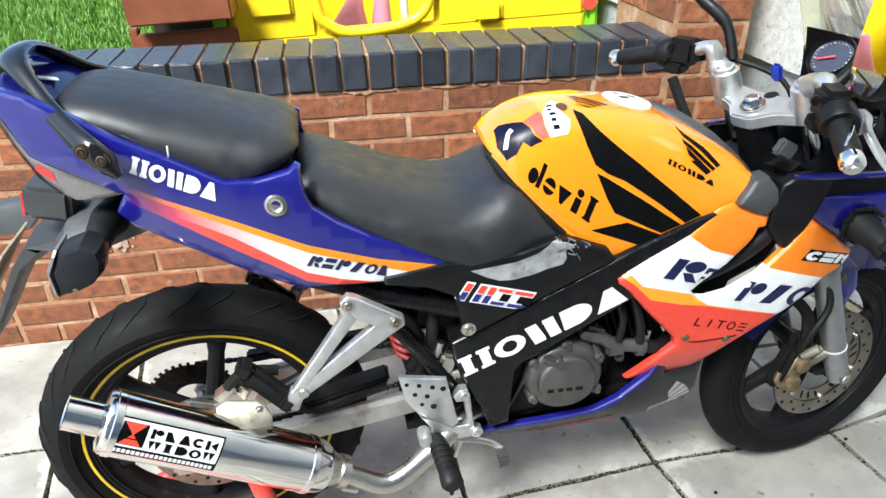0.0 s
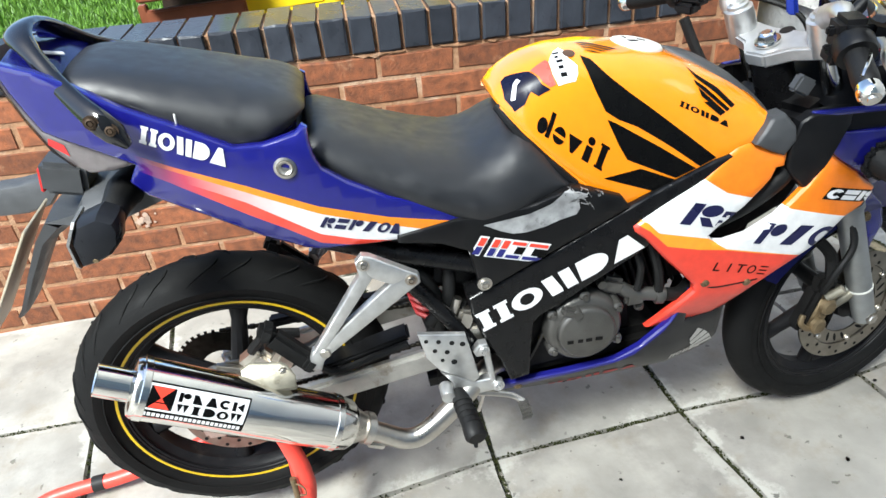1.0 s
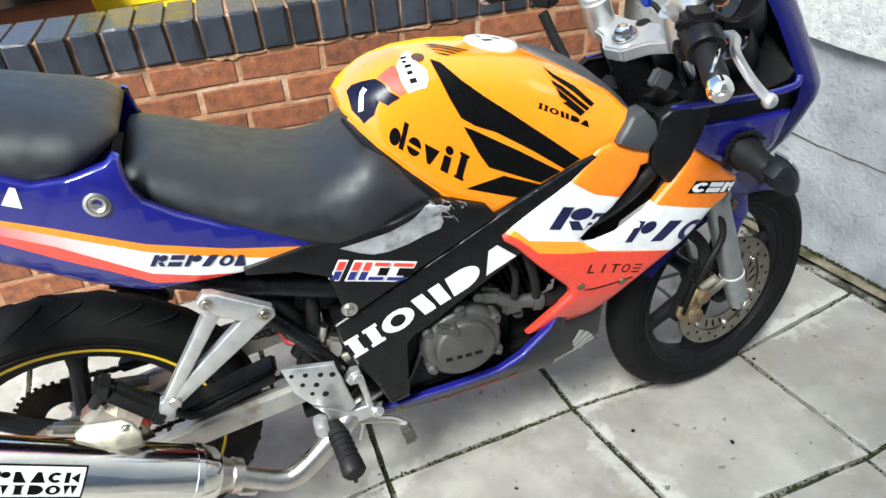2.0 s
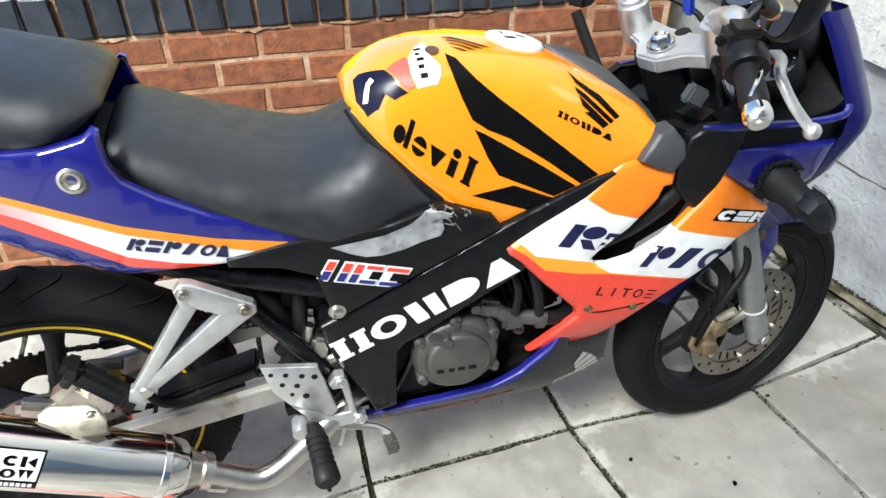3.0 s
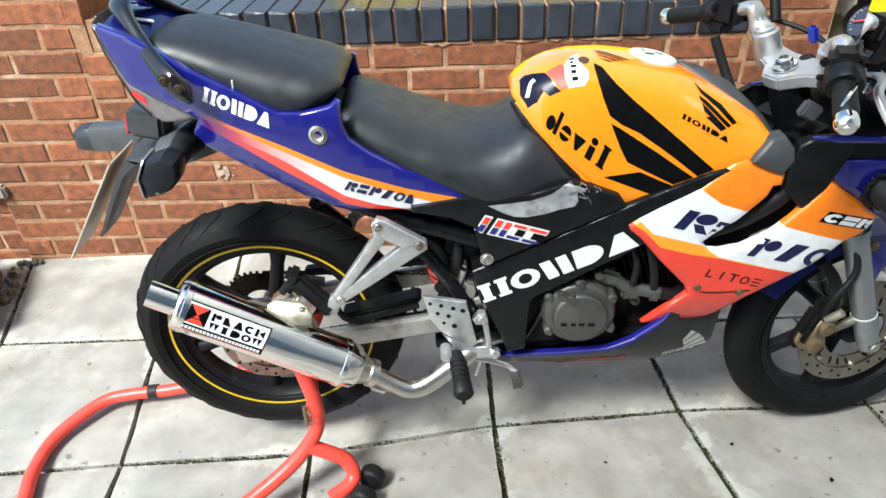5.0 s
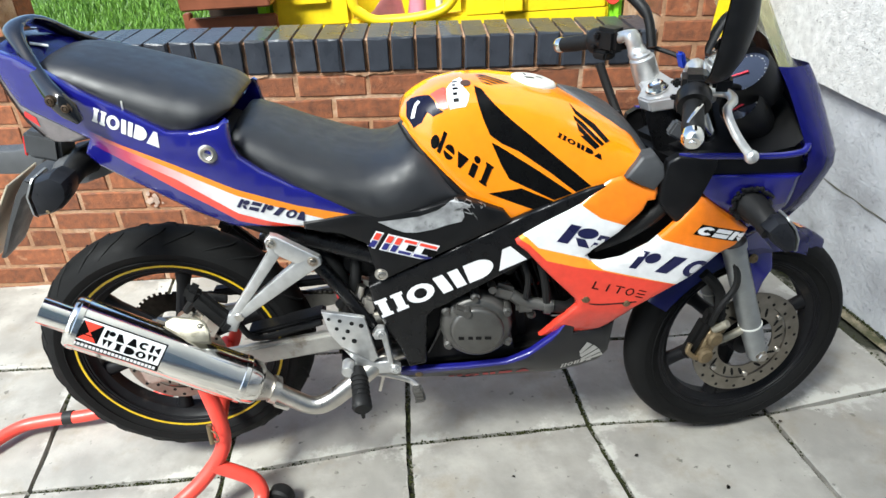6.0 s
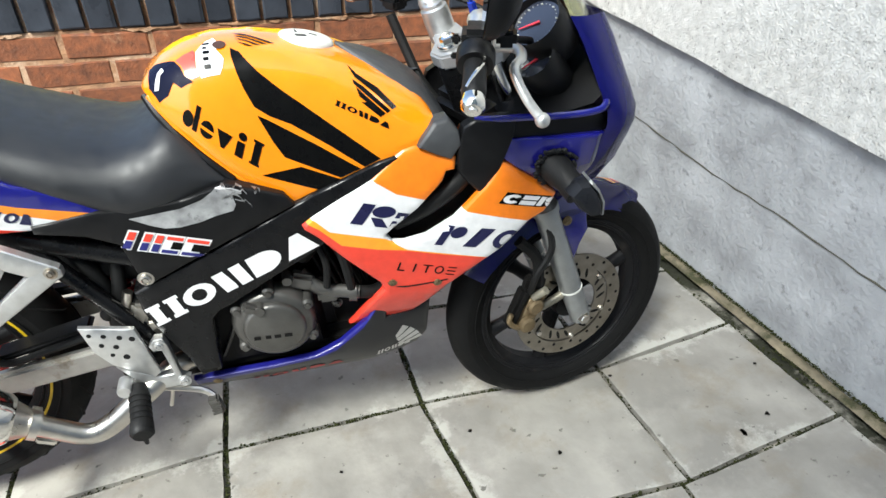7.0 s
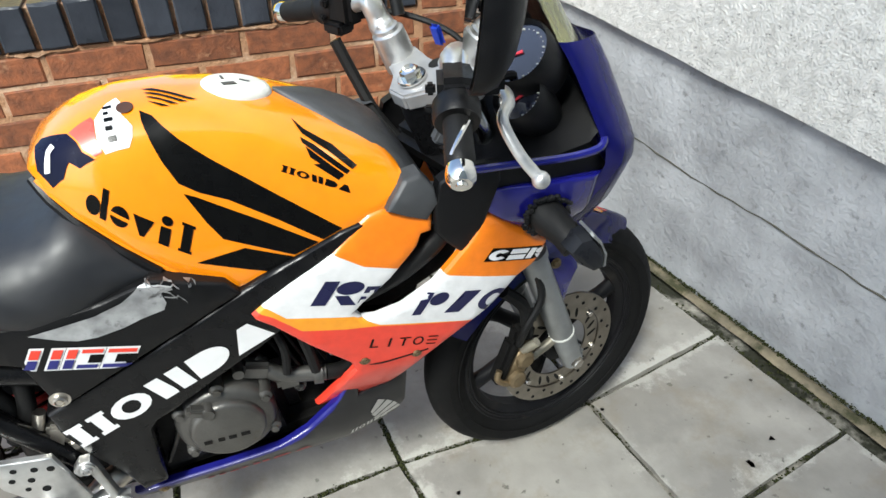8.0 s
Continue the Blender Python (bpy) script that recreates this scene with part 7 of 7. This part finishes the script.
    lathe(bm, [(0, -0.016), (0.024, -0.016), (0.029, -0.01), (0.029, 0.01), (0.024, 0.016), (0, 0.016)], (x, y, 0.03), (0.3, 1, 0), 20)
    part("roller", bm, M_RUBBER, stand, "black rubber roller")
bm = bmesh.new()
tube(bm, [(0.10, -0.192, 0.255), (0.10, -0.2, 0.21)], 0.006, 10)
tube(bm, crv([(0.102, -0.196, 0.245), (0.117, -0.206, 0.24), (0.117, -0.206, 0.22), (0.102, -0.2, 0.217)], 4), 0.0016, 6)
part("locking_pin", bm, M_BRASS, stand, "brass locking pin with clip")

# ---- garden behind the wall ----
play = thing("playhouse", "yellow and green plastic playhouse on the lawn", "playhouse", (0.055, 0, -0.03))
PY = 3.05


def slab_xz(outline, y, thick, rnd=0.01):
    b = panel(outline, lambda x, z: y, thick, rnd, 0.5)
    return b


x0, x1 = -0.62, 0.84
part("lower_wall", box_bm(((x0 + x1) / 2, PY + 0.04, 0.50), (x1 - x0, 0.08, 0.42), bevel=0.015), M_PLAYY, play)
part("left_panel", box_bm((-0.44, PY + 0.035, 0.98), (0.34, 0.07, 0.6), bevel=0.02), M_PLAYY, play)
part("right_panel", box_bm((0.52, PY + 0.035, 0.98), (0.64, 0.07, 0.6), bevel=0.02), M_PLAYY, play)
bm = bmesh.new()
win = [(-0.27, 1.25), (-0.27, 0.82), (-0.23, 0.735), (-0.15, 0.70), (0.02, 0.705), (0.13, 0.735), (0.18, 0.80), (0.20, 0.9), (0.20, 1.25)]
tube(bm, crv([(a, PY - 0.005, c) for a, c in win], 4), 0.022, 10)
part("window_surround", bm, M_PLAYY, play)
part("moulded_ledge", box_bm((0.5, PY - 0.01, 0.93), (0.55, 0.05, 0.05), bevel=0.015), M_PLAYY, play)
part("moulded_panel", box_bm((-0.44, PY - 0.006, 0.92), (0.16, 0.03, 0.28), bevel=0.012), M_PLAYY, play)
part("moulded_foot", box_bm((0.42, PY - 0.01, 0.74), (0.12, 0.04, 0.10), bevel=0.02), M_PLAYY, play)
part("corner_post", box_bm((x0 - 0.03, PY + 0.05, 0.75), (0.05, 0.12, 1.0), (0, 4, 0), 0.015), M_PLAYG, play)
part("corner_post", box_bm((x1 + 0.03, PY + 0.05, 0.75), (0.05, 0.12, 1.0), bevel=0.015), M_PLAYG, play)
part("side_wall", box_bm((x0 + 0.02, PY + 0.55, 0.75), (0.05, 0.95, 1.0), bevel=0.01), M_PLAYY, play)
part("back_wall", box_bm(((x0 + x1) / 2, PY + 1.05, 0.75), (x1 - x0, 0.06, 1.0), bevel=0.01), M_PLAYY, play)
part("side_wall", box_bm((x1 - 0.02, PY + 0.55, 0.75), (0.05, 0.95, 1.0), bevel=0.01), M_PLAYY, play)
bm = bmesh.new()
lathe(bm, [(0, 0.01), (0.03, 0.01), (0.034, 0)], (0.85, PY - 0.014, 0.74), (0, -1, 0), 16)
part("red_knob", bm, M_STANDRED, play, "small red knob")
bm = bmesh.new()
lathe(bm, [(0.0, 0.2), (0.02, 0.2), (0.045, 0.12), (0.075, 0.05), (0.11, 0.0), (0.10, 0.0), (0, 0.03)], (-0.085, PY + 0.35, 0.59), (0.25, -0.1, 1), 20)
solo("toy_cone", bm, M_PLAYP, "pink plastic toy cone inside the playhouse", "toy")
bm = bmesh.new()
lathe(bm, [(0, 0.3), (0.03, 0.3), (0.034, 0.15), (0.045, 0.05), (0.05, 0)], (0.055, PY + 0.3, 0.59), (0.08, 0, 1), 16)
solo("toy_bottle", bm, M_PLAYP, "pale pink toy bottle inside the playhouse", "toy")
bm = bmesh.new()
tube(bm, [(0.165, PY + 0.3, 0.3), (0.165, PY + 0.3, 1.2)], 0.018, 10)
solo("white_pole", bm, M_DULLWHITE, "white plastic pole inside the playhouse", "pole")

planter = thing("timber_step", "reddish-brown stained timber step beside the playhouse", "step", (0.07, 0, -0.03))
part("board", box_bm((-0.76, 2.98, 0.885), (0.36, 0.3, 0.12), bevel=0.006), M_TIMBER, planter)
part("board", box_bm((-0.76, 2.92, 0.745), (0.36, 0.035, 0.075), bevel=0.006), M_TIMBER, planter)
part("board", box_bm((-0.76, 2.92, 0.5), (0.36, 0.035, 0.3), bevel=0.006), M_TIMBER, planter)
part("back_board", box_bm((-0.76, 3.2, 0.55), (0.36, 0.03, 0.55), bevel=0.004), M_DARKIN, planter)
part("post", box_bm((-0.955, 2.95, 0.55), (0.03, 0.045, 0.5), bevel=0.004), M_TIMBER, planter)

# grass blades
rg = random.Random(4)
verts, faces = [], []
for k in range(110000):
    x = (rg.uniform(-3.4, -0.6) if k % 3 else rg.uniform(-9.0, -0.6)) if k % 8 else rg.uniform(-1.4, 0.7)
    y = 2.34 + 12.0 * rg.random() ** 1.6 if k % 8 else rg.uniform(2.34, 3.0)
    if x < -1.55 and y < 3.0:
        continue
    h = rg.uniform(0.03, 0.08) * (1 + 0.08 * (y - 2.3))
    a = rg.uniform(0, math.pi)
    w = rg.uniform(0.003, 0.006) * (1 + 0.1 * (y - 2.3))
    lx, ly = rg.gauss(0, 0.025), rg.gauss(0, 0.025)
    c, s = math.cos(a) * w, math.sin(a) * w
    i = len(verts)
    verts += [(x - c, y - s, 0.288), (x + c, y + s, 0.288), (x + lx * 0.5 + c * 0.6, y + ly * 0.5 + s * 0.6, 0.288 + h * 0.6), (x + lx * 0.5 - c * 0.6, y + ly * 0.5 - s * 0.6, 0.288 + h * 0.6), (x + lx, y + ly, 0.288 + h)]
    faces += [(i, i + 1, i + 2, i + 3), (i + 3, i + 2, i + 4)]
me = bpy.data.meshes.new("grass")
me.from_pydata(verts, [], faces)
me.materials.append(M_BLADE)
tagged(new("grass", me), "green grass blades on the lawn", "grass", kind="stuff")
bm = bmesh.new()
for k in range(22):
    x, y = rg.uniform(-2.2, -1.0), rg.uniform(2.6, 4.6)
    for q in range(7):
        a = 2 * math.pi * q / 7
        box(bm, (x + 0.008 * math.cos(a), y + 0.008 * math.sin(a), 0.37), (0.010, 0.005, 0.002), (0, 15, math.degrees(a)))
part_ob = solo("daisies", bm, M_DAISY, "small white daisies in the lawn", "flowers", kind="stuff")

# step and rubble at the end of the wall
step = thing("stone_step", "pale stone step on brick beside the end pier", "step", (0, 0, 0), "stone steps")
part("tread", box_bm((-1.985, 1.71, 0.15), (0.75, 0.42, 0.05), (0, 0, 21), 0.008), M_STONEWHITE, step)
part("riser", box_bm((-1.992, 1.714, 0.0625), (0.73, 0.40, 0.125), (0, 0, 21), 0.006), M_BRICK, step)
step2 = thing("upper_stone_step", "pale stone step on brick risers behind the pier", "step", (0, 0, 0), "stone steps")
part("tread", box_bm((-2.10, 2.36, 0.288), (0.92, 0.5, 0.05), (0, 0, 0), 0.008), M_STONEWHITE, step2)
part("riser", box_bm((-2.10, 2.38, 0.125), (0.90, 0.46, 0.27), (0, 0, 0), 0.004), M_MORTAR, step2)
step3 = thing("top_stone_step", "top pale stone step leading to the lawn", "step", (0, 0, 0), "stone steps")
part("tread", box_bm((-2.10, 2.82, 0.455), (0.92, 0.46, 0.05), (0, 0, 0), 0.008), M_STONEWHITE, step3)
part("riser", box_bm((-2.10, 2.84, 0.3), (0.90, 0.42, 0.26), (0, 0, 0), 0.004), M_BRICK, step3)
bm = bmesh.new()
for k in range(46):
    x, y = rg.uniform(-1.74, -1.60), rg.uniform(1.86, 2.1)
    bmesh.ops.create_icosphere(bm, subdivisions=1, radius=rg.uniform(0.004, 0.016), matrix=pose(x, y, 0.008, rg.uniform(0, 90), 0, rg.uniform(0, 90)))
solo("rubble", bm, M_GUTTER, "mossy crumbs of mortar at the wall foot", "rubble", kind="stuff")
bm = bmesh.new()
f = [bm.verts.new(p) for p in ((-1.70, 2.02, 0.02), (-1.665, 2.0, 0.035), (-1.635, 2.015, 0.03), (-1.66, 2.04, 0.022))]
bm.faces.new(f)
bmesh.ops.solidify(bm, geom=bm.faces[:], thickness=0.001)
solo("fallen_leaf", bm, M_LEAF, "yellow-green leaf fallen by the pier", "leaf")

# ---- unseen wall, added to soften sun on the right and block sky ----
bm = bmesh.new()
box(bm, (1.7, -4.3, 5.5), (10.6, 0.2, 11.2))
solo("wall_house", bm, M_RENDER, "unseen plain wall added to shade the right side and block sky", "wall", kind="structure")

# ---- paving ----
J0 = [(-3.6, -0.2), (-0.6, -0.125), (-0.41, -0.11), (0.06, -0.098), (0.36, -0.083), (0.48, -0.035), (0.97, -0.007), (1.425, -0.01), (1.834, 0.063), (2.4, 0.17)]
paving = thing("pavement", "grey riven stone paving with dark mossy joints", "paving", kind="structure")


PLACE = pose(-0.5107, 1.278, 0, 0, 0, 0.2)


EDGES = []


def slab(c4, seed):
    """One riven stone slab from its four corners, in the frame of the motorcycle."""
    r = random.Random(seed)
    bm = bmesh.new()
    c = [(PLACE @ Vector((p[0], p[1], 0))).xy for p in c4]
    mid = sum(c, Vector((0, 0))) / 4
    n = 12
    top, ins = [], []
    wide, deep = ((c[1] - c[0]).length + (c[2] - c[3]).length) / 2, ((c[3] - c[0]).length + (c[2] - c[1]).length) / 2
    h = r.uniform(-0.0015, 0.002)
    for j in range(n + 1):
        row = []
        for i in range(n + 1):
            u, v = i / n, j / n
            p = c[0] * (1 - u) * (1 - v) + c[1] * u * (1 - v) + c[2] * u * v + c[3] * (1 - u) * v
            edge = min(u, 1 - u, v, 1 - v) == 0
            q = p + (mid - p).normalized() * ((0.006 + 0.003 * r.random()) if edge else 0)
            z = h + 0.0022 * noise.noise(Vector((p.x * 6, p.y * 6, seed))) - (0.004 if edge else 0)
            row.append(bm.verts.new((q.x, q.y, z)))
            ins.append(min(min(u, 1 - u) * wide, min(v, 1 - v) * deep))
        top.append(row)
    for a, b_ in zip(top, top[1:]):
        for i in range(n):
            bm.faces.new((a[i], a[i + 1], b_[i + 1], b_[i]))
    ring = top[0] + [row[-1] for row in top[1:]] + top[-1][-2::-1] + [row[0] for row in top[-2:0:-1]]
    low = [bm.verts.new((v.co.x, v.co.y, -0.022)) for v in ring]
    for i in range(len(ring)):
        j = (i + 1) % len(ring)
        bm.faces.new((ring[i], ring[j], low[j], low[i]))
    me = part("slab", bm, M_SLAB, paving).data
    at = me.attributes.new("rim", "FLOAT", "POINT")
    for i in range(len(me.vertices)):
        at.data[i].value = ins[i] if i < len(ins) else 0.0
    for i in range(4):
        EDGES.append((c[i], c[(i + 1) % 4]))


def j0(x):
    return interp(x, J0)


def gx(y):
    """Where the grey wall's foot stands, in the frame of the motorcycle."""
    return 1.828 - 0.19 * (y - 0.063) + 0.01


seed = 10
# rows of slabs: lower and upper line over x, and where the joints cross them (x at the lower line, x at the upper line)
lo1 = lambda x: j0(x) - 0.36
lo2 = lambda x: j0(x) - 0.85
lo3 = lambda x: j0(x) - 1.4
lo4 = lambda x: j0(x) - 1.95
hi1 = lambda x: 0.355 - 0.02 * x
hi2 = lambda x: 0.83 - 0.04 * x
ROWS_OF = [
    (lo1, j0, [(-2.1, -2.1), (-1.5, -1.48), (-0.99, -0.98), (-0.39, -0.41), (0.075, 0.06), (0.535, 0.51), (1.045, 0.97), (1.48, 1.425), (99, 99)]),
    (lo2, lo1, [(-2.1, -2.1), (-1.3, -1.3), (-0.75, -0.72), (-0.1, -0.12), (0.4, 0.38), (0.9, 0.86), (1.52, 1.46), (99, 99)]),
    (lo3, lo2, [(-2.1, -2.1), (-1.5, -1.5), (-0.9, -0.9), (-0.3, -0.3), (0.3, 0.3), (0.9, 0.9), (1.5, 1.5), (99, 99)]),
    (lo4, lo3, [(-2.1, -2.1), (-1.2, -1.2), (-0.6, -0.6), (0.0, 0.0), (0.6, 0.6), (1.2, 1.2), (99, 99)]),
    (j0, hi1, [(-2.1, -2.1), (-0.95, -1.0), (-0.41, -0.49), (0.06, 0.04), (0.51, 0.50), (0.97, 0.94), (1.425, 1.39), (99, 99)]),
    (hi1, hi2, [(-2.1, -2.1), (-1.0, -1.16), (-0.30, -0.36), (0.30, 0.25), (0.80, 0.76), (1.25, 1.22), (99, 99)]),
]
for low_f, high_f, cols in ROWS_OF:
    for (a0, a1), (b0, b1) in zip(cols, cols[1:]):
        la, ha = low_f(a0), high_f(a1)
        if b0 > 90:
            b0, b1 = gx(low_f(1.9)), gx(high_f(1.8))
        lb, hb = low_f(b0), high_f(b1)
        seed += 1
        slab([(a0, la), (b0, lb), (b1, hb), (a1, ha)], seed)

# moss clumps and grit in the joints and along the foot of the grey wall
rm = random.Random(21)
verts, faces = [], []


def clump(x, y, z, r):
    i = len(verts)
    for k in range(5):
        a = 2 * math.pi * k / 5 + rm.random()
        verts.append((x + r * math.cos(a) * rm.uniform(0.6, 1.3), y + r * math.sin(a) * rm.uniform(0.6, 1.3), z - r * 0.3))
    verts.append((x + rm.uniform(-r, r) * 0.3, y + rm.uniform(-r, r) * 0.3, z + r * rm.uniform(0.3, 0.7)))
    for k in range(5):
        faces.append((i + k, i + (k + 1) % 5, i + 5))


for p, q in EDGES:
    long_ = (q - p).length
    for k in range(int(long_ / 0.003)):
        u = rm.random()
        m_ = p.lerp(q, u)
        if noise.noise(Vector((m_.x * 2.6, m_.y * 2.6, 8.0))) + rm.uniform(-0.25, 0.25) > -0.12:
            clump(m_.x + rm.gauss(0, 0.005), m_.y + rm.gauss(0, 0.005), rm.uniform(-0.013, -0.004), rm.uniform(0.002, 0.0045))
for k in range(5200):
    s = rm.uniform(-1.6, 1.2)
    if noise.noise(Vector((s * 4, 2.0, 5.0))) + rm.uniform(-0.4, 0.4) > -0.25:
        p = along(s, -0.002 - abs(rm.gauss(0, 0.004)), 0.006 + abs(rm.gauss(0, 0.003)))
        clump(p.x, p.y, p.z, rm.uniform(0.0012, 0.0032))
for k in range(2200):
    s = rm.uniform(-1.6, 1.2)
    if noise.noise(Vector((s * 5, 7.0, 5.0))) > 0.05:
        p = along(s, -0.039 + rm.gauss(0, 0.004), rm.uniform(-0.004, 0.001))
        clump(p.x, p.y, p.z, rm.uniform(0.0015, 0.004))
me = bpy.data.meshes.new("moss")
me.from_pydata(verts, [], faces)
me.materials.append(M_MOSS)
tagged(new("moss", me), "dark moss in the paving joints and wall foot", "moss", kind="stuff")
# lichen spots on the slabs
bm = bmesh.new()
for x, y, r in ((1.147, 1.006, 0.010), (1.230, 1.039, 0.006), (1.297, 1.189, 0.004), (0.727, 1.052, 0.006), (0.40, 0.92, 0.006), (0.93, 1.24, 0.004), (0.55, 1.16, 0.005), (-0.1, 0.95, 0.006), (1.02, 0.80, 0.008), (0.25, 1.12, 0.004), (-0.5, 0.93, 0.005)):
    ring = [bm.verts.new((x + r * rm.uniform(0.5, 1.4) * math.cos(2 * math.pi * k / 9), y + r * rm.uniform(0.5, 1.3) * math.sin(2 * math.pi * k / 9), 0.0035)) for k in range(9)]
    bm.faces.new(ring)
bmesh.ops.solidify(bm, geom=bm.faces[:], thickness=0.004)
solo("lichen", bm, M_CRACK, "small dark lichen spots on the paving", "lichen", kind="stuff")

# ---- bricks ----
BRICK_MESHES = {}


def brick_mesh(L, H, D, mat, variant):
    key_ = (round(L, 3), round(H, 3), round(D, 3), mat.name, variant)
    if key_ in BRICK_MESHES:
        return BRICK_MESHES[key_]
    r = random.Random(str(key_))
    bm = bmesh.new()
    e = 0.0045
    j = lambda s=0.0024: r.uniform(-s, s)
    front = [(-L / 2 + e, 0), (L / 2 - e, 0)]
    A = [bm.verts.new((x + j(), -D / 2 + j(0.0008), z + j())) for x, z in ((-L / 2 + e, -H / 2 + e), (0, -H / 2 + e), (L / 2 - e, -H / 2 + e), (L / 2 - e, H / 2 - e), (0, H / 2 - e), (-L / 2 + e, H / 2 - e))]
    B = [bm.verts.new((x + j(), -D / 2 + e + j(0.0005), z + j())) for x, z in ((-L / 2, -H / 2), (0, -H / 2), (L / 2, -H / 2), (L / 2, H / 2), (0, H / 2), (-L / 2, H / 2))]
    C_ = [bm.verts.new((x, D / 2, z)) for x, z in ((-L / 2, -H / 2), (0, -H / 2), (L / 2, -H / 2), (L / 2, H / 2), (0, H / 2), (-L / 2, H / 2))]
    bm.faces.new((A[0], A[1], A[4], A[5]))
    bm.faces.new((A[1], A[2], A[3], A[4]))
    for P_, Q_ in ((A, B), (B, C_)):
        for i in range(6):
            k = (i + 1) % 6
            bm.faces.new((P_[i], Q_[i], Q_[k], P_[k]))
    bm.faces.new(C_[::-1])
    bmesh.ops.recalc_face_normals(bm, faces=bm.faces[:])
    me_ = bpy.data.meshes.new("brick")
    bm.to_mesh(me_)
    bm.free()
    me_.materials.append(mat)
    BRICK_MESHES[key_] = me_
    return me_


rb = random.Random(7)


def lay(parent, x0, x1, z_top, courses, y, first=0.0, face="y"):
    """Courses of stretchers with the odd header, downwards from z_top, on the face y."""
    for c in range(courses):
        z = z_top - 0.0375 - 0.075 * c
        if z < -0.1:
            break
        x = x0 - (0.1125 if (c + int(first)) % 2 else 0.0)
        while x < x1 - 0.02:
            L = 0.215
            a, b_ = max(x, x0), min(x + L, x1)
            if b_ - a > 0.025:
                o = new("brick", brick_mesh(b_ - a, 0.065, 0.10, M_BRICK, rb.randrange(4)))
                o.parent = parent
                o.location = ((a + b_) / 2, y + 0.05 + rb.uniform(-0.001, 0.002), z)
                o.rotation_euler = (rb.gauss(0, 0.004), rb.gauss(0, 0.004), rb.gauss(0, 0.004))
            x += 0.225
    return


lay(wall_low, -1.208, 0.818, COPE_Z - 0.008, 11, WALL_Y, 0)
lay(pier_left, -1.65, -1.218, 0.929, 14, WALL_Y, 1)
lay(step2.children[1], -2.54, -1.655, 0.262, 4, 2.145, 1)
lay(pier_right, 0.828, 1.06, 2.03, 28, WALL_Y, 0)
# pale splash and mortar smears on the face of the wall
rs = random.Random(31)
SPLASH = (-0.846, 0.272)
bm = bmesh.new()
for k in range(16):
    x, z, r = SPLASH[0] + rs.gauss(0, 0.014), SPLASH[1] + rs.gauss(0, 0.014), rs.uniform(0.003, 0.012)
    ring = [bm.verts.new((x + r * rs.uniform(0.5, 1.3) * math.cos(2 * math.pi * q / 8), WALL_Y - 0.0016 - 0.00012 * k, z + r * rs.uniform(0.5, 1.3) * math.sin(2 * math.pi * q / 8))) for q in range(8)]
    bm.faces.new(ring)
splash = part("paint_splash", bm, M_SPLASH, wall_low, "pale splash on the bricks")
tagged(splash, kind="stuff")
for k in range(16):
    x = rs.uniform(-1.15, 0.65)
    c = 0
    z = COPE_Z - 0.006 - 0.075 * c
    n, h = rs.uniform(0.03, 0.14), rs.uniform(0.004, 0.012)
    top = [(x + n * q / 6, z + rs.uniform(0.0, 0.002)) for q in range(7)]
    low = [(x + n * q / 6, z - h * rs.uniform(0.4, 1.3) * math.sin(math.pi * (q + 0.5) / 7)) for q in range(7)]
    bm = bmesh.new()
    bm.faces.new([bm.verts.new((a, WALL_Y - 0.0014 - 0.00003 * k, b_)) for a, b_ in top + low[::-1]])
    bmesh.ops.triangulate(bm, faces=bm.faces[:])
    g = bmesh.ops.extrude_face_region(bm, geom=bm.faces[:], use_keep_orig=True)
    for v in [e for e in g["geom"] if isinstance(e, bmesh.types.BMVert)]:
        v.co.y += 0.008
    part("mortar_smear", bm, M_MORTAR, wall_low)
# returns of the piers above the low wall
for c in range(4):
    for k in range(1):
        o = new("brick", brick_mesh(0.205 if c % 2 else 0.1, 0.065, 0.10, M_BRICK, rb.randrange(4)))
        o.parent = pier_left
        o.rotation_euler = (0, 0, radians(90))
        o.location = (-1.22 + 0.003, WALL_Y + (0.105 if c % 2 else 0.157), 0.929 - 0.0375 - 0.075 * c)
for c in range(16):
    for k in range(2):
        o = new("brick", brick_mesh(0.19, 0.065, 0.10, M_BRICK, rb.randrange(4)))
        o.parent = pier_right
        o.rotation_euler = (0, 0, radians(-90))
        o.location = (0.868 - 0.003, WALL_Y + 0.1 + 0.2 * k, 2.03 - 0.0375 - 0.075 * c)
# coping: blue bricks on edge
n_c = 27
for k in range(n_c):
    x = 0.7775 - 0.075 * k
    if x < -1.15:
        break
    o = new("brick", brick_mesh(0.0655, 0.1025, 0.215, M_BLUEBRICK, rb.randrange(5)))
    o.parent = coping
    o.location = (x, WALL_Y + 0.1 + rb.uniform(-0.002, 0.002), COPE_Z + 0.051 + rb.uniform(-0.0015, 0.0015))
    o.rotation_euler = (rb.gauss(0, 0.004), rb.gauss(0, 0.006), rb.gauss(0, 0.006))
for k in range(7):
    o = new("brick", brick_mesh(0.0655, 0.1025, 0.215, M_BLUEBRICK, rb.randrange(5)))
    o.parent = pier_cap
    o.location = (-1.613 + 0.068 * k, WALL_Y + 0.1, 0.985)

# the drive falls across the wall, so the level courses run out of line with the paving
FALL = Matrix.Translation((0, WALL_Y, COPE_Z)) @ Matrix.Rotation(radians(2.06), 4, "Y") @ Matrix.Translation((0, -WALL_Y, -COPE_Z))
for piece in (wall_low, pier_left, pier_right, coping, pier_cap):
    piece.matrix_world = FALL
